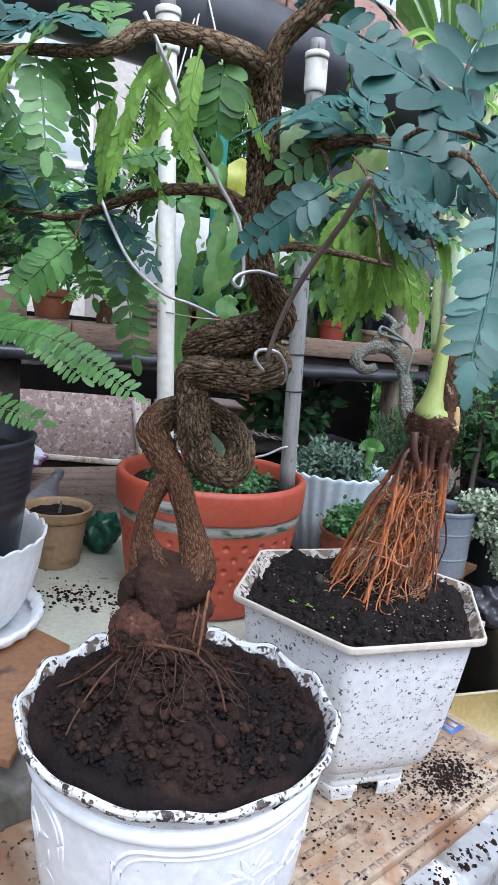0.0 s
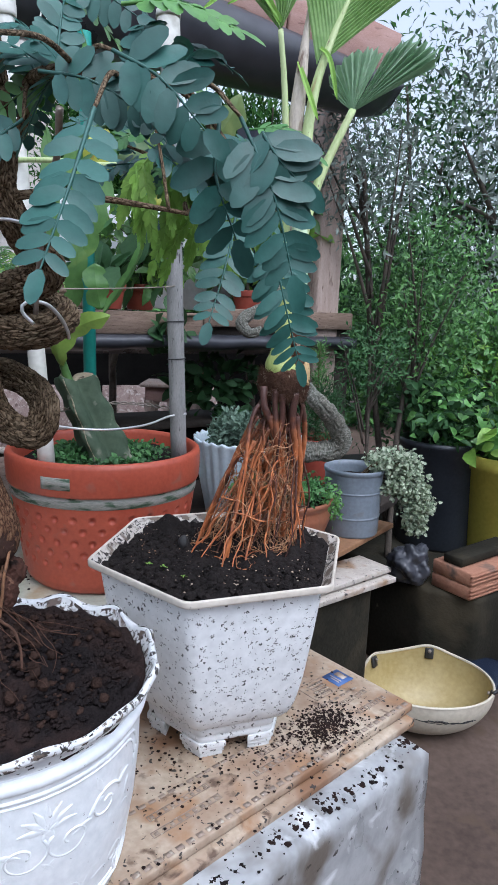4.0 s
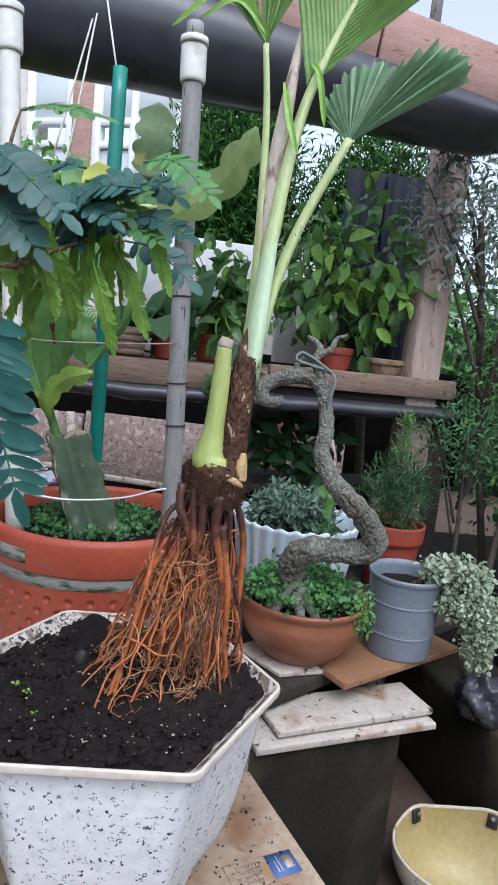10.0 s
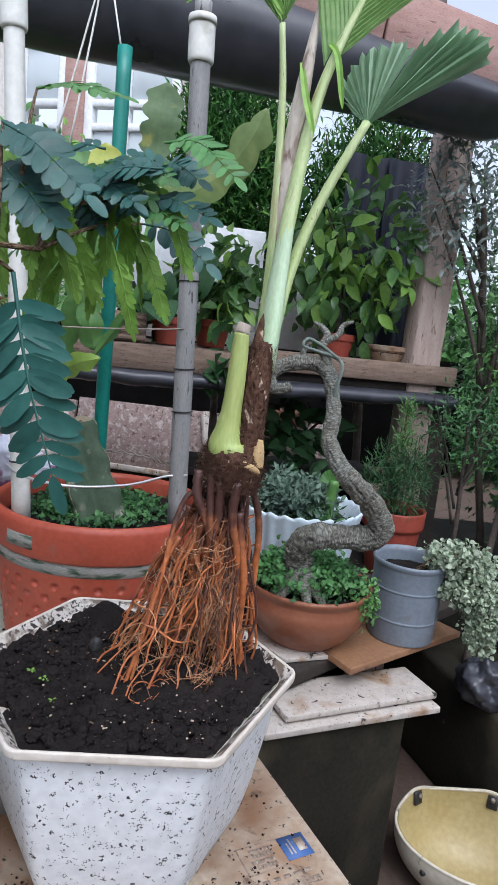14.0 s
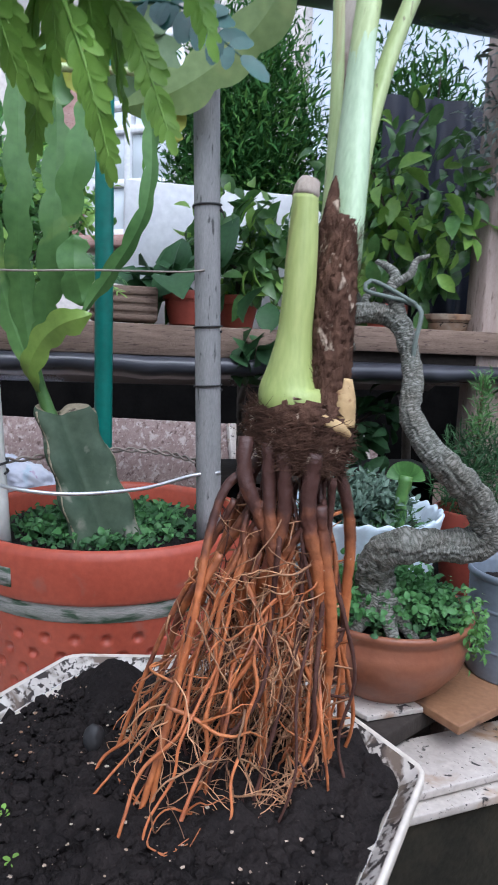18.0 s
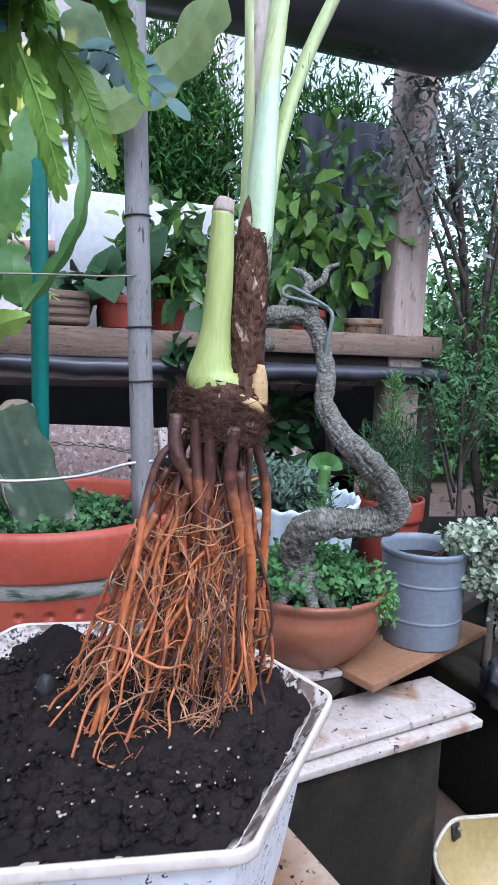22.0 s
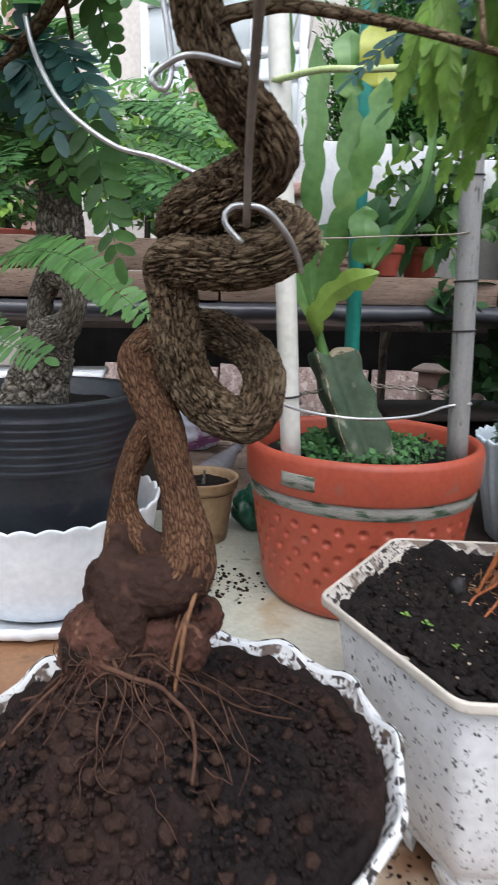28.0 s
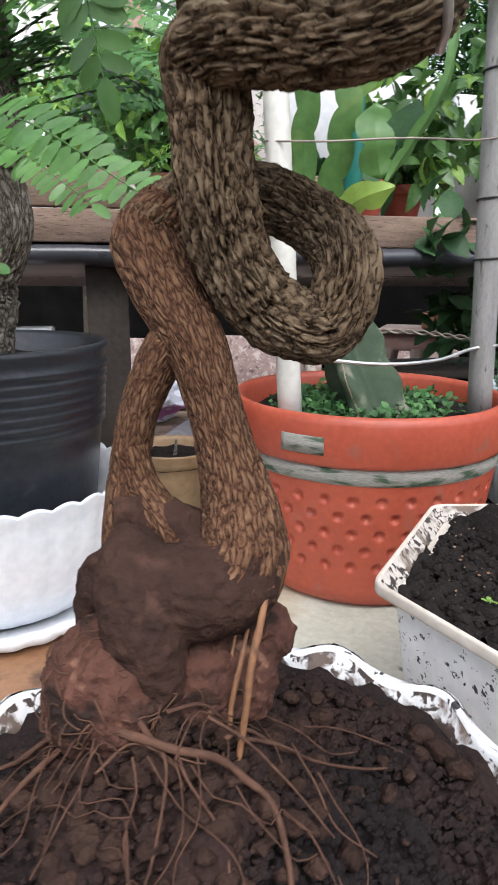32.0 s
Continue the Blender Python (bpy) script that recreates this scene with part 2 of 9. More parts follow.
M["brown_pot"] = surf("faded_brown_plastic", (0.30, 0.19, 0.10), (0.42, 0.29, 0.17), 14, 0.6, 0.15, 90, spots=(((0.20, 0.12, 0.07), 30, 0.58, 0.72),))
M["black_pot"] = surf("black_nursery_plastic", (0.014, 0.017, 0.022), (0.032, 0.037, 0.045), 9, 0.33, 0.1, 120, spots=(((0.07, 0.065, 0.06), 36, 0.68, 0.85),))
M["planter"] = surf("clean_white_planter", (0.82, 0.87, 0.92), (0.88, 0.91, 0.94), 8, 0.35, 0.04, 80, spots=(((0.5, 0.5, 0.47), 30, 0.72, 0.85),))
M["yellow"] = surf("yellow_plastic", (0.42, 0.36, 0.05), (0.50, 0.43, 0.08), 9, 0.5, 0.08, 90, spots=(((0.25, 0.2, 0.06), 30, 0.66, 0.8),))
M["helmet_in"] = surf("yellowed_shell_lining", (0.374, 0.286, 0.109), (0.449, 0.367, 0.184), 9, 0.45, 0.08, 90)
M["helmet_out"] = surf("scuffed_cream_shell", (0.55, 0.49, 0.38), (0.66, 0.61, 0.50), 12, 0.4, 0.1, 90, spots=(((0.10, 0.08, 0.06), 40, 0.68, 0.75),))
M["black_rub"] = surf("black_rubber", (0.015, 0.015, 0.016), (0.035, 0.033, 0.032), 20, 0.6, 0.2, 120)
M["visor"] = surf("blue_black_visor", (0.012, 0.018, 0.035), (0.02, 0.028, 0.05), 8, 0.25, 0.05, 60)
M["tile_tan"] = surf("stained_tan_tile", (0.38, 0.29, 0.20), (0.58, 0.49, 0.39), 10, 0.55, 0.15, 110, spots=(((0.23, 0.125, 0.068), 6, 0.43, 0.60), ((0.34, 0.20, 0.11), 19, 0.52, 0.68), ((0.12, 0.075, 0.05), 32, 0.60, 0.70), ((0.035, 0.028, 0.024), 90, 0.63, 0.67)))
M["tile_white"] = surf("dusty_white_tile", (0.40, 0.35, 0.30), (0.56, 0.51, 0.46), 12, 0.5, 0.12, 110, spots=(((0.30, 0.19, 0.11), 16, 0.54, 0.68), ((0.03, 0.025, 0.022), 60, 0.62, 0.68), ((0.05, 0.04, 0.035), 210, 0.66, 0.70)))
M["slab_green"] = surf("pale_green_stone_slab", (0.40, 0.42, 0.34), (0.56, 0.56, 0.47), 9, 0.5, 0.15, 120, spots=(((0.36, 0.25, 0.12), 9, 0.56, 0.74), ((0.03, 0.026, 0.022), 30, 0.68, 0.73)))
M["board_brown"] = surf("wet_brown_board", (0.20, 0.095, 0.045), (0.31, 0.17, 0.09), 9, 0.5, 0.15, 110, spots=(((0.09, 0.05, 0.03), 20, 0.58, 0.72),))
M["concrete"] = surf("grey_concrete", (0.15, 0.14, 0.12), (0.26, 0.25, 0.22), 7, 0.85, 0.4, 120, spots=(((0.08, 0.075, 0.06), 12, 0.56, 0.7),))
# mossy concrete, its base taken down to near-black to include the shade
M["block_dark"] = surf("mossy_shade_dark_block", (0.010, 0.009, 0.006), (0.028, 0.025, 0.017), 8, 0.85, 0.35, 120, spots=(((0.055, 0.045, 0.028), 5, 0.50, 0.70), ((0.09, 0.08, 0.055), 24, 0.70, 0.80)))
M["plastic_wrap"] = surf("cloudy_plastic_sheet", (0.24, 0.245, 0.25), (0.46, 0.465, 0.47), 9, 0.30, 0.35, 40, spots=(((0.14, 0.12, 0.10), 8, 0.50, 0.64), ((0.62, 0.63, 0.64), 22, 0.62, 0.74), ((0.03, 0.024, 0.02), 60, 0.66, 0.71)))
M["wood"] = surf("weathered_plank", (0.17, 0.115, 0.085), (0.30, 0.22, 0.17), 6, 0.85, 0.5, 60, stretch=(3, 3, 26), spots=(((0.09, 0.06, 0.05), 18, 0.58, 0.7),))
M["wood_pale"] = surf("grey_post_wood", (0.32, 0.235, 0.20), (0.46, 0.37, 0.32), 5, 0.85, 0.4, 60, stretch=(14, 14, 2), spots=(((0.13, 0.09, 0.07), 12, 0.6, 0.72),))
M["wood_red"] = surf("red_brown_boards", (0.32, 0.185, 0.15), (0.44, 0.29, 0.255), 5, 0.8, 0.3, 60, stretch=(3, 3, 12), spots=(((0.16, 0.09, 0.07), 14, 0.6, 0.75),))
# near-black without gloss, stands in for the deep shade under the shelf
M["shade_black"] = surf("dull_black_shade_backing", (0.004, 0.004, 0.004), (0.010, 0.0095, 0.009), 8, 0.95, 0.2, 60)
M["tarp"] = surf("black_plastic_sheet", (0.030, 0.031, 0.038), (0.060, 0.062, 0.074), 6, 0.30, 0.12, 24)
M["dark_wood"] = surf("dark_damp_wood", (0.025, 0.02, 0.017), (0.055, 0.045, 0.038), 9, 0.85, 0.4, 90)
M["stone_pink"] = surf("pink_grey_granite", (0.22, 0.15, 0.135), (0.33, 0.25, 0.225), 22, 0.7, 0.5, 110, spots=(((0.44, 0.37, 0.34), 28, 0.52, 0.64), ((0.52, 0.47, 0.44), 75, 0.62, 0.70), ((0.13, 0.085, 0.075), 40, 0.58, 0.68)))
M["pvc_white"] = surf("aged_white_pipe", (0.62, 0.61, 0.55), (0.74, 0.73, 0.68), 8, 0.45, 0.06, 90, spots=(((0.36, 0.34, 0.28), 20, 0.66, 0.8),))
M["pvc_grey"] = surf("grey_weathered_pipe", (0.20, 0.20, 0.195), (0.33, 0.32, 0.31), 14, 0.7, 0.2, 160, stretch=(5, 5, 1), spots=(((0.07, 0.07, 0.065), 40, 0.62, 0.7),))
M["pvc_teal"] = surf("teal_plastic_tube", (0.012, 0.17, 0.135), (0.02, 0.25, 0.20), 6, 0.35, 0.05, 90)
M["wire"] = surf("aluminium_wire", (0.62, 0.62, 0.62), (0.78, 0.78, 0.78), 40, 0.4, 0.05, 200, metal=0.85)
M["wire_dull"] = surf("dull_brown_wire", (0.20, 0.17, 0.14), (0.33, 0.28, 0.24), 40, 0.5, 0.1, 200, metal=0.4)
M["bark"] = bark_surf("furrowed_bark", (0.042, 0.028, 0.018), (0.175, 0.128, 0.080), (0.295, 0.225, 0.150), 300, 105, 0.92, 0.9, 0.15)
M["bark_red"] = bark_surf("reddish_scaly_bark", (0.044, 0.021, 0.013), (0.148, 0.077, 0.044), (0.235, 0.142, 0.082), 430, 120, 0.88, 0.85, 0.17)
M["root_skin"] = surf("red_brown_root_skin", (0.040, 0.019, 0.014), (0.105, 0.046, 0.031), 22, 0.9, 1.0, 150, spots=(((0.022, 0.013, 0.010), 48, 0.50, 0.60), ((0.20, 0.105, 0.066), 85, 0.64, 0.72), ((0.26, 0.15, 0.09), 30, 0.72, 0.80)))
M["bark_grey"] = bark_surf("grey_lichen_bark", (0.085, 0.088, 0.070), (0.190, 0.195, 0.165), (0.31, 0.31, 0.275), 75, 260, 0.9, 0.7)
M["bark_twig"] = surf("dark_twig_bark", (0.035, 0.028, 0.022), (0.10, 0.08, 0.062), 30, 0.9, 0.4, 140)
M["root_bare"] = surf("bare_tan_root", (0.13, 0.058, 0.028), (0.26, 0.125, 0.055), 40, 0.7, 0.4, 160, spots=(((0.07, 0.035, 0.022), 60, 0.52, 0.64),))
M["cork"] = surf("corky_rib_edge", (0.20, 0.16, 0.10), (0.34, 0.29, 0.20), 60, 0.9, 0.5, 200, spots=(((0.08, 0.06, 0.04), 120, 0.55, 0.66),))
M["root_orange"] = surf("orange_prop_root", (0.36, 0.10, 0.034), (0.60, 0.22, 0.07), 30, 0.5, 0.4, 160, spots=(((0.16, 0.055, 0.03), 30, 0.5, 0.66),), vary=0.25)
M["root_brown"] = surf("brown_upper_root", (0.055, 0.024, 0.019), (0.12, 0.055, 0.040), 20, 0.75, 0.5, 160, spots=(((0.45, 0.36, 0.27), 160, 0.72, 0.78),))
M["root_prop"] = surf("prop_root", (0.32, 0.085, 0.030), (0.57, 0.20, 0.065), 30, 0.5, 0.4, 160, spots=(((0.17, 0.055, 0.03), 30, 0.54, 0.68), ((0.62, 0.50, 0.36), 260, 0.70, 0.76)), vary=0.25)


def brown_above(m, colour, lo, hi):
    """Older bark covers the upper part of a root, with an uneven edge."""
    n, l = m.node_tree.nodes, m.node_tree.links
    b = n["Principled BSDF"]
    tc, sep, nz = n.new("ShaderNodeTexCoord"), n.new("ShaderNodeSeparateXYZ"), n.new("ShaderNodeTexNoise")
    nz.inputs["Scale"].default_value, nz.inputs["Detail"].default_value = 55, 4
    l.new(tc.outputs["Object"], sep.inputs[0])
    l.new(tc.outputs["Object"], nz.inputs["Vector"])
    ma, mr, x = n.new("ShaderNodeMath"), n.new("ShaderNodeMapRange"), n.new("ShaderNodeMix")
    ma.operation = "MULTIPLY_ADD"
    ma.inputs[1].default_value = 0.09
    l.new(nz.outputs["Fac"], ma.inputs[0])
    l.new(sep.outputs["Z"], ma.inputs[2])
    mr.inputs["From Min"].default_value, mr.inputs["From Max"].default_value = lo + 0.045, hi + 0.045
    l.new(ma.outputs[0], mr.inputs["Value"])
    x.data_type = "RGBA"
    l.new(mr.outputs["Result"], x.inputs["Factor"])
    l.new(b.inputs["Base Color"].links[0].from_socket, x.inputs[6])
    x.inputs[7].default_value = (*colour, 1)
    l.new(x.outputs[2], b.inputs["Base Color"])


brown_above(M["root_prop"], (0.075, 0.032, 0.024), 0.145, 0.205)
M["root_thin"] = surf("thin_tan_rootlet", (0.20, 0.082, 0.036), (0.54, 0.30, 0.155), 22, 0.65, 0.3, 160, vary=0.6)
M["fibre"] = surf("brown_fibre", (0.038, 0.019, 0.013), (0.130, 0.070, 0.046), 60, 0.95, 0.9, 260, stretch=(1, 1, 0.4), spots=(((0.42, 0.33, 0.25), 150, 0.63, 0.70),))
M["sheath"] = surf("yellow_green_sheath", (0.31, 0.41, 0.10), (0.46, 0.51, 0.18), 7, 0.45, 0.1, 60, stretch=(6, 6, 1), spots=(((0.30, 0.20, 0.07), 16, 0.62, 0.80), ((0.20, 0.14, 0.06), 40, 0.74, 0.8),))
M["stalk"] = surf("pale_green_stalk", (0.36, 0.46, 0.17), (0.52, 0.60, 0.31), 6, 0.45, 0.1, 60, stretch=(8, 8, 1), spots=(((0.30, 0.21, 0.10), 9, 0.60, 0.72), ((0.13, 0.08, 0.05), 30, 0.66, 0.72),))
M["palm_leaf"] = surf("palm_leaf", (0.20, 0.36, 0.10), (0.36, 0.52, 0.21), 9, 0.36, 0.1, 90, trans=0.4)
M["palm_pale"] = surf("pale_palm_leaf", (0.28, 0.44, 0.26), (0.44, 0.60, 0.42), 9, 0.34, 0.1, 90, trans=0.4)
M["cactus_olive"] = surf("olive_cactus_joint", (0.15, 0.23, 0.06), (0.24, 0.33, 0.11), 14, 0.45, 0.1, 90, spots=(((0.34, 0.40, 0.14), 12, 0.58, 0.72),), trans=0.15)
M["leaf_blue"] = surf("blue_green_leaflet", (0.017, 0.080, 0.066), (0.040, 0.130, 0.108), 16, 0.46, 0.1, 110, vary=0.35, trans=0.10)
M["leaf_mid"] = surf("mid_green_leaf", (0.07, 0.19, 0.045), (0.145, 0.31, 0.085), 16, 0.38, 0.1, 110, vary=0.4, trans=0.22)
M["leaf_fern"] = surf("dark_ferny_leaf", (0.045, 0.135, 0.040), (0.095, 0.225, 0.070), 16, 0.40, 0.1, 110, vary=0.4, trans=0.18)
M["leaf_gloss"] = surf("glossy_broad_leaf", (0.045, 0.125, 0.034), (0.135, 0.26, 0.075), 14, 0.30, 0.1, 110, vary=0.45, trans=0.28)
M["leaf_lime"] = surf("young_lime_leaf", (0.20, 0.40, 0.06), (0.33, 0.54, 0.11), 14, 0.45, 0.1, 110, vary=0.25, trans=0.35)
M["leaf_dark"] = surf("dark_green_needles", (0.028, 0.085, 0.03), (0.06, 0.14, 0.05), 10, 0.55, 0.1, 110, vary=0.45, trans=0.12)
M["cypress_green"] = surf("dark_cypress_spray", (0.016, 0.060, 0.014), (0.042, 0.115, 0.026), 12, 0.8, 0.1, 110, vary=0.5, trans=0.08)
M["cypress_tip"] = surf("bright_cypress_tip", (0.050, 0.135, 0.024), (0.095, 0.21, 0.040), 12, 0.75, 0.1, 110, vary=0.4, trans=0.12)
M["leaf_grey"] = surf("grey_green_leaf", (0.14, 0.18, 0.15), (0.29, 0.34, 0.30), 10, 0.55, 0.1, 110, vary=0.4, trans=0.15)
M["leaf_var"] = surf("variegated_leaf", (0.10, 0.20, 0.085), (0.56, 0.60, 0.46), 140, 0.55, 0.1, 160, vary=0.25, trans=0.15)
M["cactus"] = surf("green_cactus_skin", (0.055, 0.145, 0.036), (0.13, 0.265, 0.072), 12, 0.42, 0.1, 90, spots=(((0.30, 0.38, 0.09), 9, 0.60, 0.76),), trans=0.12, vary=0.35)
M["cactus_lime"] = surf("lime_cactus_joint", (0.22, 0.37, 0.06), (0.33, 0.48, 0.10), 14, 0.4, 0.1, 90, trans=0.2)
M["cactus_pale"] = surf("pale_cactus_joint", (0.11, 0.18, 0.085), (0.19, 0.27, 0.13), 14, 0.5, 0.1, 90, spots=(((0.36, 0.38, 0.12), 30, 0.64, 0.76),), trans=0.2)
M["cactus_yellow"] = surf("yellowing_cactus_joint", (0.36, 0.42, 0.06), (0.48, 0.48, 0.08), 14, 0.45, 0.1, 90, spots=(((0.30, 0.16, 0.06), 40, 0.66, 0.76),), trans=0.2)
M["papery"] = surf("dry_papery_sheath", (0.36, 0.29, 0.23), (0.58, 0.52, 0.44), 18, 0.8, 0.4, 90, stretch=(3, 3, 1), spots=(((0.14, 0.08, 0.055), 22, 0.54, 0.66),))
M["stalk_blue"] = surf("pale_blue_green_stalk", (0.38, 0.52, 0.30), (0.52, 0.65, 0.44), 6, 0.42, 0.1, 60, stretch=(8, 8, 1), spots=(((0.16, 0.12, 0.08), 44, 0.72, 0.78),))
M["plaster"] = surf("plain_blocker_plaster", (0.26, 0.24, 0.22), (0.36, 0.34, 0.31), 2, 0.9, 0.3, 40)
M["cactus_old"] = surf("grey_green_old_stem", (0.040, 0.066, 0.040), (0.085, 0.12, 0.075), 14, 0.7, 0.2, 90, spots=(((0.22, 0.22, 0.17), 30, 0.62, 0.72),))
M["house_wall"] = surf("weathered_house_wall", (0.50, 0.46, 0.42), (0.62, 0.58, 0.54), 2, 0.85, 0.2, 40)
M["white_paint"] = surf("white_window_paint", (0.70, 0.72, 0.73), (0.80, 0.81, 0.82), 6, 0.5, 0.1, 60)
M["white_foam"] = surf("white_foam_sheet", (0.76, 0.78, 0.80), (0.84, 0.85, 0.86), 4, 0.6, 0.05, 60)
M["brick"] = surf("hollow_clay_brick", (0.28, 0.12, 0.07), (0.38, 0.19, 0.12), 18, 0.85, 0.4, 110, spots=(((0.12, 0.08, 0.06), 20, 0.56, 0.7),))
M["crate_red"] = surf("red_crate_plastic", (0.50, 0.02, 0.02), (0.58, 0.04, 0.03), 9, 0.4, 0.05, 60)
M["bag_white"] = surf("white_printed_bag", (0.62, 0.66, 0.78), (0.78, 0.78, 0.84), 8, 0.4, 0.2, 40, spots=(((0.36, 0.62, 0.72), 4, 0.56, 0.62), ((0.40, 0.16, 0.36), 11, 0.56, 0.60)))
M["label_blue"] = surf("faded_blue_print", (0.05, 0.11, 0.30), (0.08, 0.16, 0.38), 30, 0.6, 0.05, 90, spots=(((0.5, 0.5, 0.45), 90, 0.68, 0.74),))
M["print_dark"] = surf("faded_dark_print", (0.20, 0.15, 0.12), (0.42, 0.33, 0.26), 60, 0.7, 0.05, 90, spots=(((0.5, 0.45, 0.36), 110, 0.6, 0.68),))
for key, level in (("soil", 0.18), ("soil_red", 0.15), ("clod", 0.12), ("rootlet", 0.2), ("bark", 0.12), ("bark_red", 0.15), ("root_skin", 0.22), ("fibre", 0.12), ("block_dark", 0.2), ("shade_black", 0.0), ("dark_wood", 0.2), ("ground", 0.2), ("stone_pink", 0.3), ("wood", 0.2), ("wood_pale", 0.2), ("wood_red", 0.2), ("root_brown", 0.25), ("leaf_dark", 0.3), ("cypress_green", 0.1), ("cypress_tip", 0.15), ("leaf_blue", 0.5), ("leaf_fern", 0.3), ("cactus_old", 0.25), ("cactus_pale", 0.3)):
    M[key].node_tree.nodes["Principled BSDF"].inputs["Specular IOR Level"].default_value = level
M["cloudy"] = surf("cloudy_grey_plastic", (0.34, 0.32, 0.36), (0.46, 0.44, 0.48), 9, 0.22, 0.1, 60, trans=0.35)
gl2, gn2, gk2, gb2 = shader("window_glass")
gb2.inputs["Base Color"].default_value, gb2.inputs["Roughness"].default_value = (0.55, 0.6, 0.62, 1), 0.12
M["pane"] = gl2

# ---- building helpers ----


def root_of(ob):
    while ob.parent:
        ob = ob.parent
    return ob


def thing(name, at, label, category, group="", kind=""):
    ob = new(name)
    ob.location = at
    ob.empty_display_size = 0.02
    return tagged(ob, label, category, group, kind)


def part(name, bm, material, parent=None, label="", smooth=True):
    """Links a bmesh, built in world places, as one mesh object under a thing or part."""
    me = bpy.data.meshes.new(name)
    if parent is not None:
        bmesh.ops.translate(bm, vec=-Vector(root_of(parent).location), verts=bm.verts)
    if smooth:
        for f in bm.faces:
            f.smooth = True
    bm.to_mesh(me)
    bm.free()
    me.materials.append(material)
    ob = new(name, me)
    if parent is not None:
        ob.parent = parent
    return tagged(ob, label)


def raw_part(name, verts, faces, material, parent=None, label="", smooth=False):
    me = bpy.data.meshes.new(name)
    v = np.asarray(verts, float)
    if parent is not None:
        v = v - np.array(root_of(parent).location)
    me.from_pydata(v.tolist(), [], faces)
    if smooth:
        me.polygons.foreach_set("use_smooth", [True] * len(me.polygons))
    me.materials.append(material)
    ob = new(name, me)
    if parent is not None:
        ob.parent = parent
    return tagged(ob, label)


def curve_points(ctrl, step):
    """Catmull-Rom through (x, y, z, r) control points, about step metres apart."""
    P = [np.array(c, float) for c in ctrl]
    P = [2 * P[0] - P[1]] + P + [2 * P[-1] - P[-2]]
    out = []
    for i in range(1, len(P) - 2):
        a, b, c, d = P[i - 1:i + 3]
        k = max(2, int(np.linalg.norm((c - b)[:3]) / step))
        for j in range(k):
            t = j / k
            out.append(0.5 * (2 * b + (c - a) * t + (2 * a - 5 * b + 4 * c - d) * t * t + (3 * b - a - 3 * c + d) * t ** 3))
    out.append(P[-2])
    return out


def tube(bm, ctrl, seg=12, step=0.006, rough=0.0, grain=40.0, cap=True, flat=1.0):
    """A tube along control points (x, y, z, r); rough: bark relief as a share of the radius. Its UV map runs round and along in metres."""
    uv = bm.loops.layers.uv.verify()
    along = []
    pts = curve_points(ctrl, step)
    n = len(pts)
    tang = [Vector((pts[min(i + 1, n - 1)] - pts[max(i - 1, 0)])[:3]).normalized() for i in range(n)]
    up = tang[0].orthogonal().normalized()
    rings, dist = [], 0.0
    for i, p in enumerate(pts):
        if i:
            q = tang[i - 1].rotation_difference(tang[i])
            up = (q @ up).normalized()
            dist += float(np.linalg.norm((p - pts[i - 1])[:3]))
        side = tang[i].cross(up)
        ring = []
        for k in range(seg):
            a = 2 * math.pi * k / seg
            r = max(0.0003, float(p[3]))
            if rough:
                ca, sa = math.cos(a), math.sin(a)
                f = noise.noise((ca * r * grain * 12, sa * r * grain * 12, dist * grain * 1.15))
                g = noise.noise((ca * r * grain * 2 + 7, sa * r * grain * 2, dist * grain * 0.9))
                h = noise.noise((ca * r * grain * 17, sa * r * grain * 17 + 4, dist * grain * 5))
                r *= 1 + rough * (0.45 - 1.5 * math.exp(-(f / 0.085) ** 2)) + rough * 0.35 * g + rough * 0.45 * h
            ring.append(bm.verts.new(Vector(p[:3]) + r * (math.cos(a) * up * flat + math.sin(a) * side)))
        rings.append(ring)
        along.append(dist)
    wide = 2 * math.pi * float(np.mean([p[3] for p in pts])) / seg
    for i, (a, b) in enumerate(zip(rings, rings[1:])):
        for k in range(seg):
            f = bm.faces.new((a[k], a[(k + 1) % seg], b[(k + 1) % seg], b[k]))
            for lp, (u, v) in zip(f.loops, ((k, along[i]), (k + 1, along[i]), (k + 1, along[i + 1]), (k, along[i + 1]))):
                lp[uv].uv = (u * wide, v)
    if cap:
        bm.faces.new(rings[0][::-1])
        bm.faces.new(rings[-1])
    return bm


def lathe(bm, at, profile, seg=64, wave=None, cap_bottom=True, cap_top=False):
    """Turns (r, z) about the vertical through at. wave(angle, index) -> (radius factor, height shift)."""
    rings = []
    for i, (r, z) in enumerate(profile):
        ring = []
        for k in range(seg):
            a = 2 * math.pi * k / seg
            f, dz = wave(a, i) if wave else (1, 0)
            ring.append(bm.verts.new((at[0] + r * f * math.cos(a), at[1] + r * f * math.sin(a), at[2] + z + dz)))
        rings.append(ring)
    for a, b in zip(rings, rings[1:]):
        for k in range(seg):
            bm.faces.new((a[k], a[(k + 1) % seg], b[(k + 1) % seg], b[k]))
    if cap_bottom:
        bm.faces.new(rings[0][::-1])
    if cap_top:
        bm.faces.new(rings[-1])
    return bm


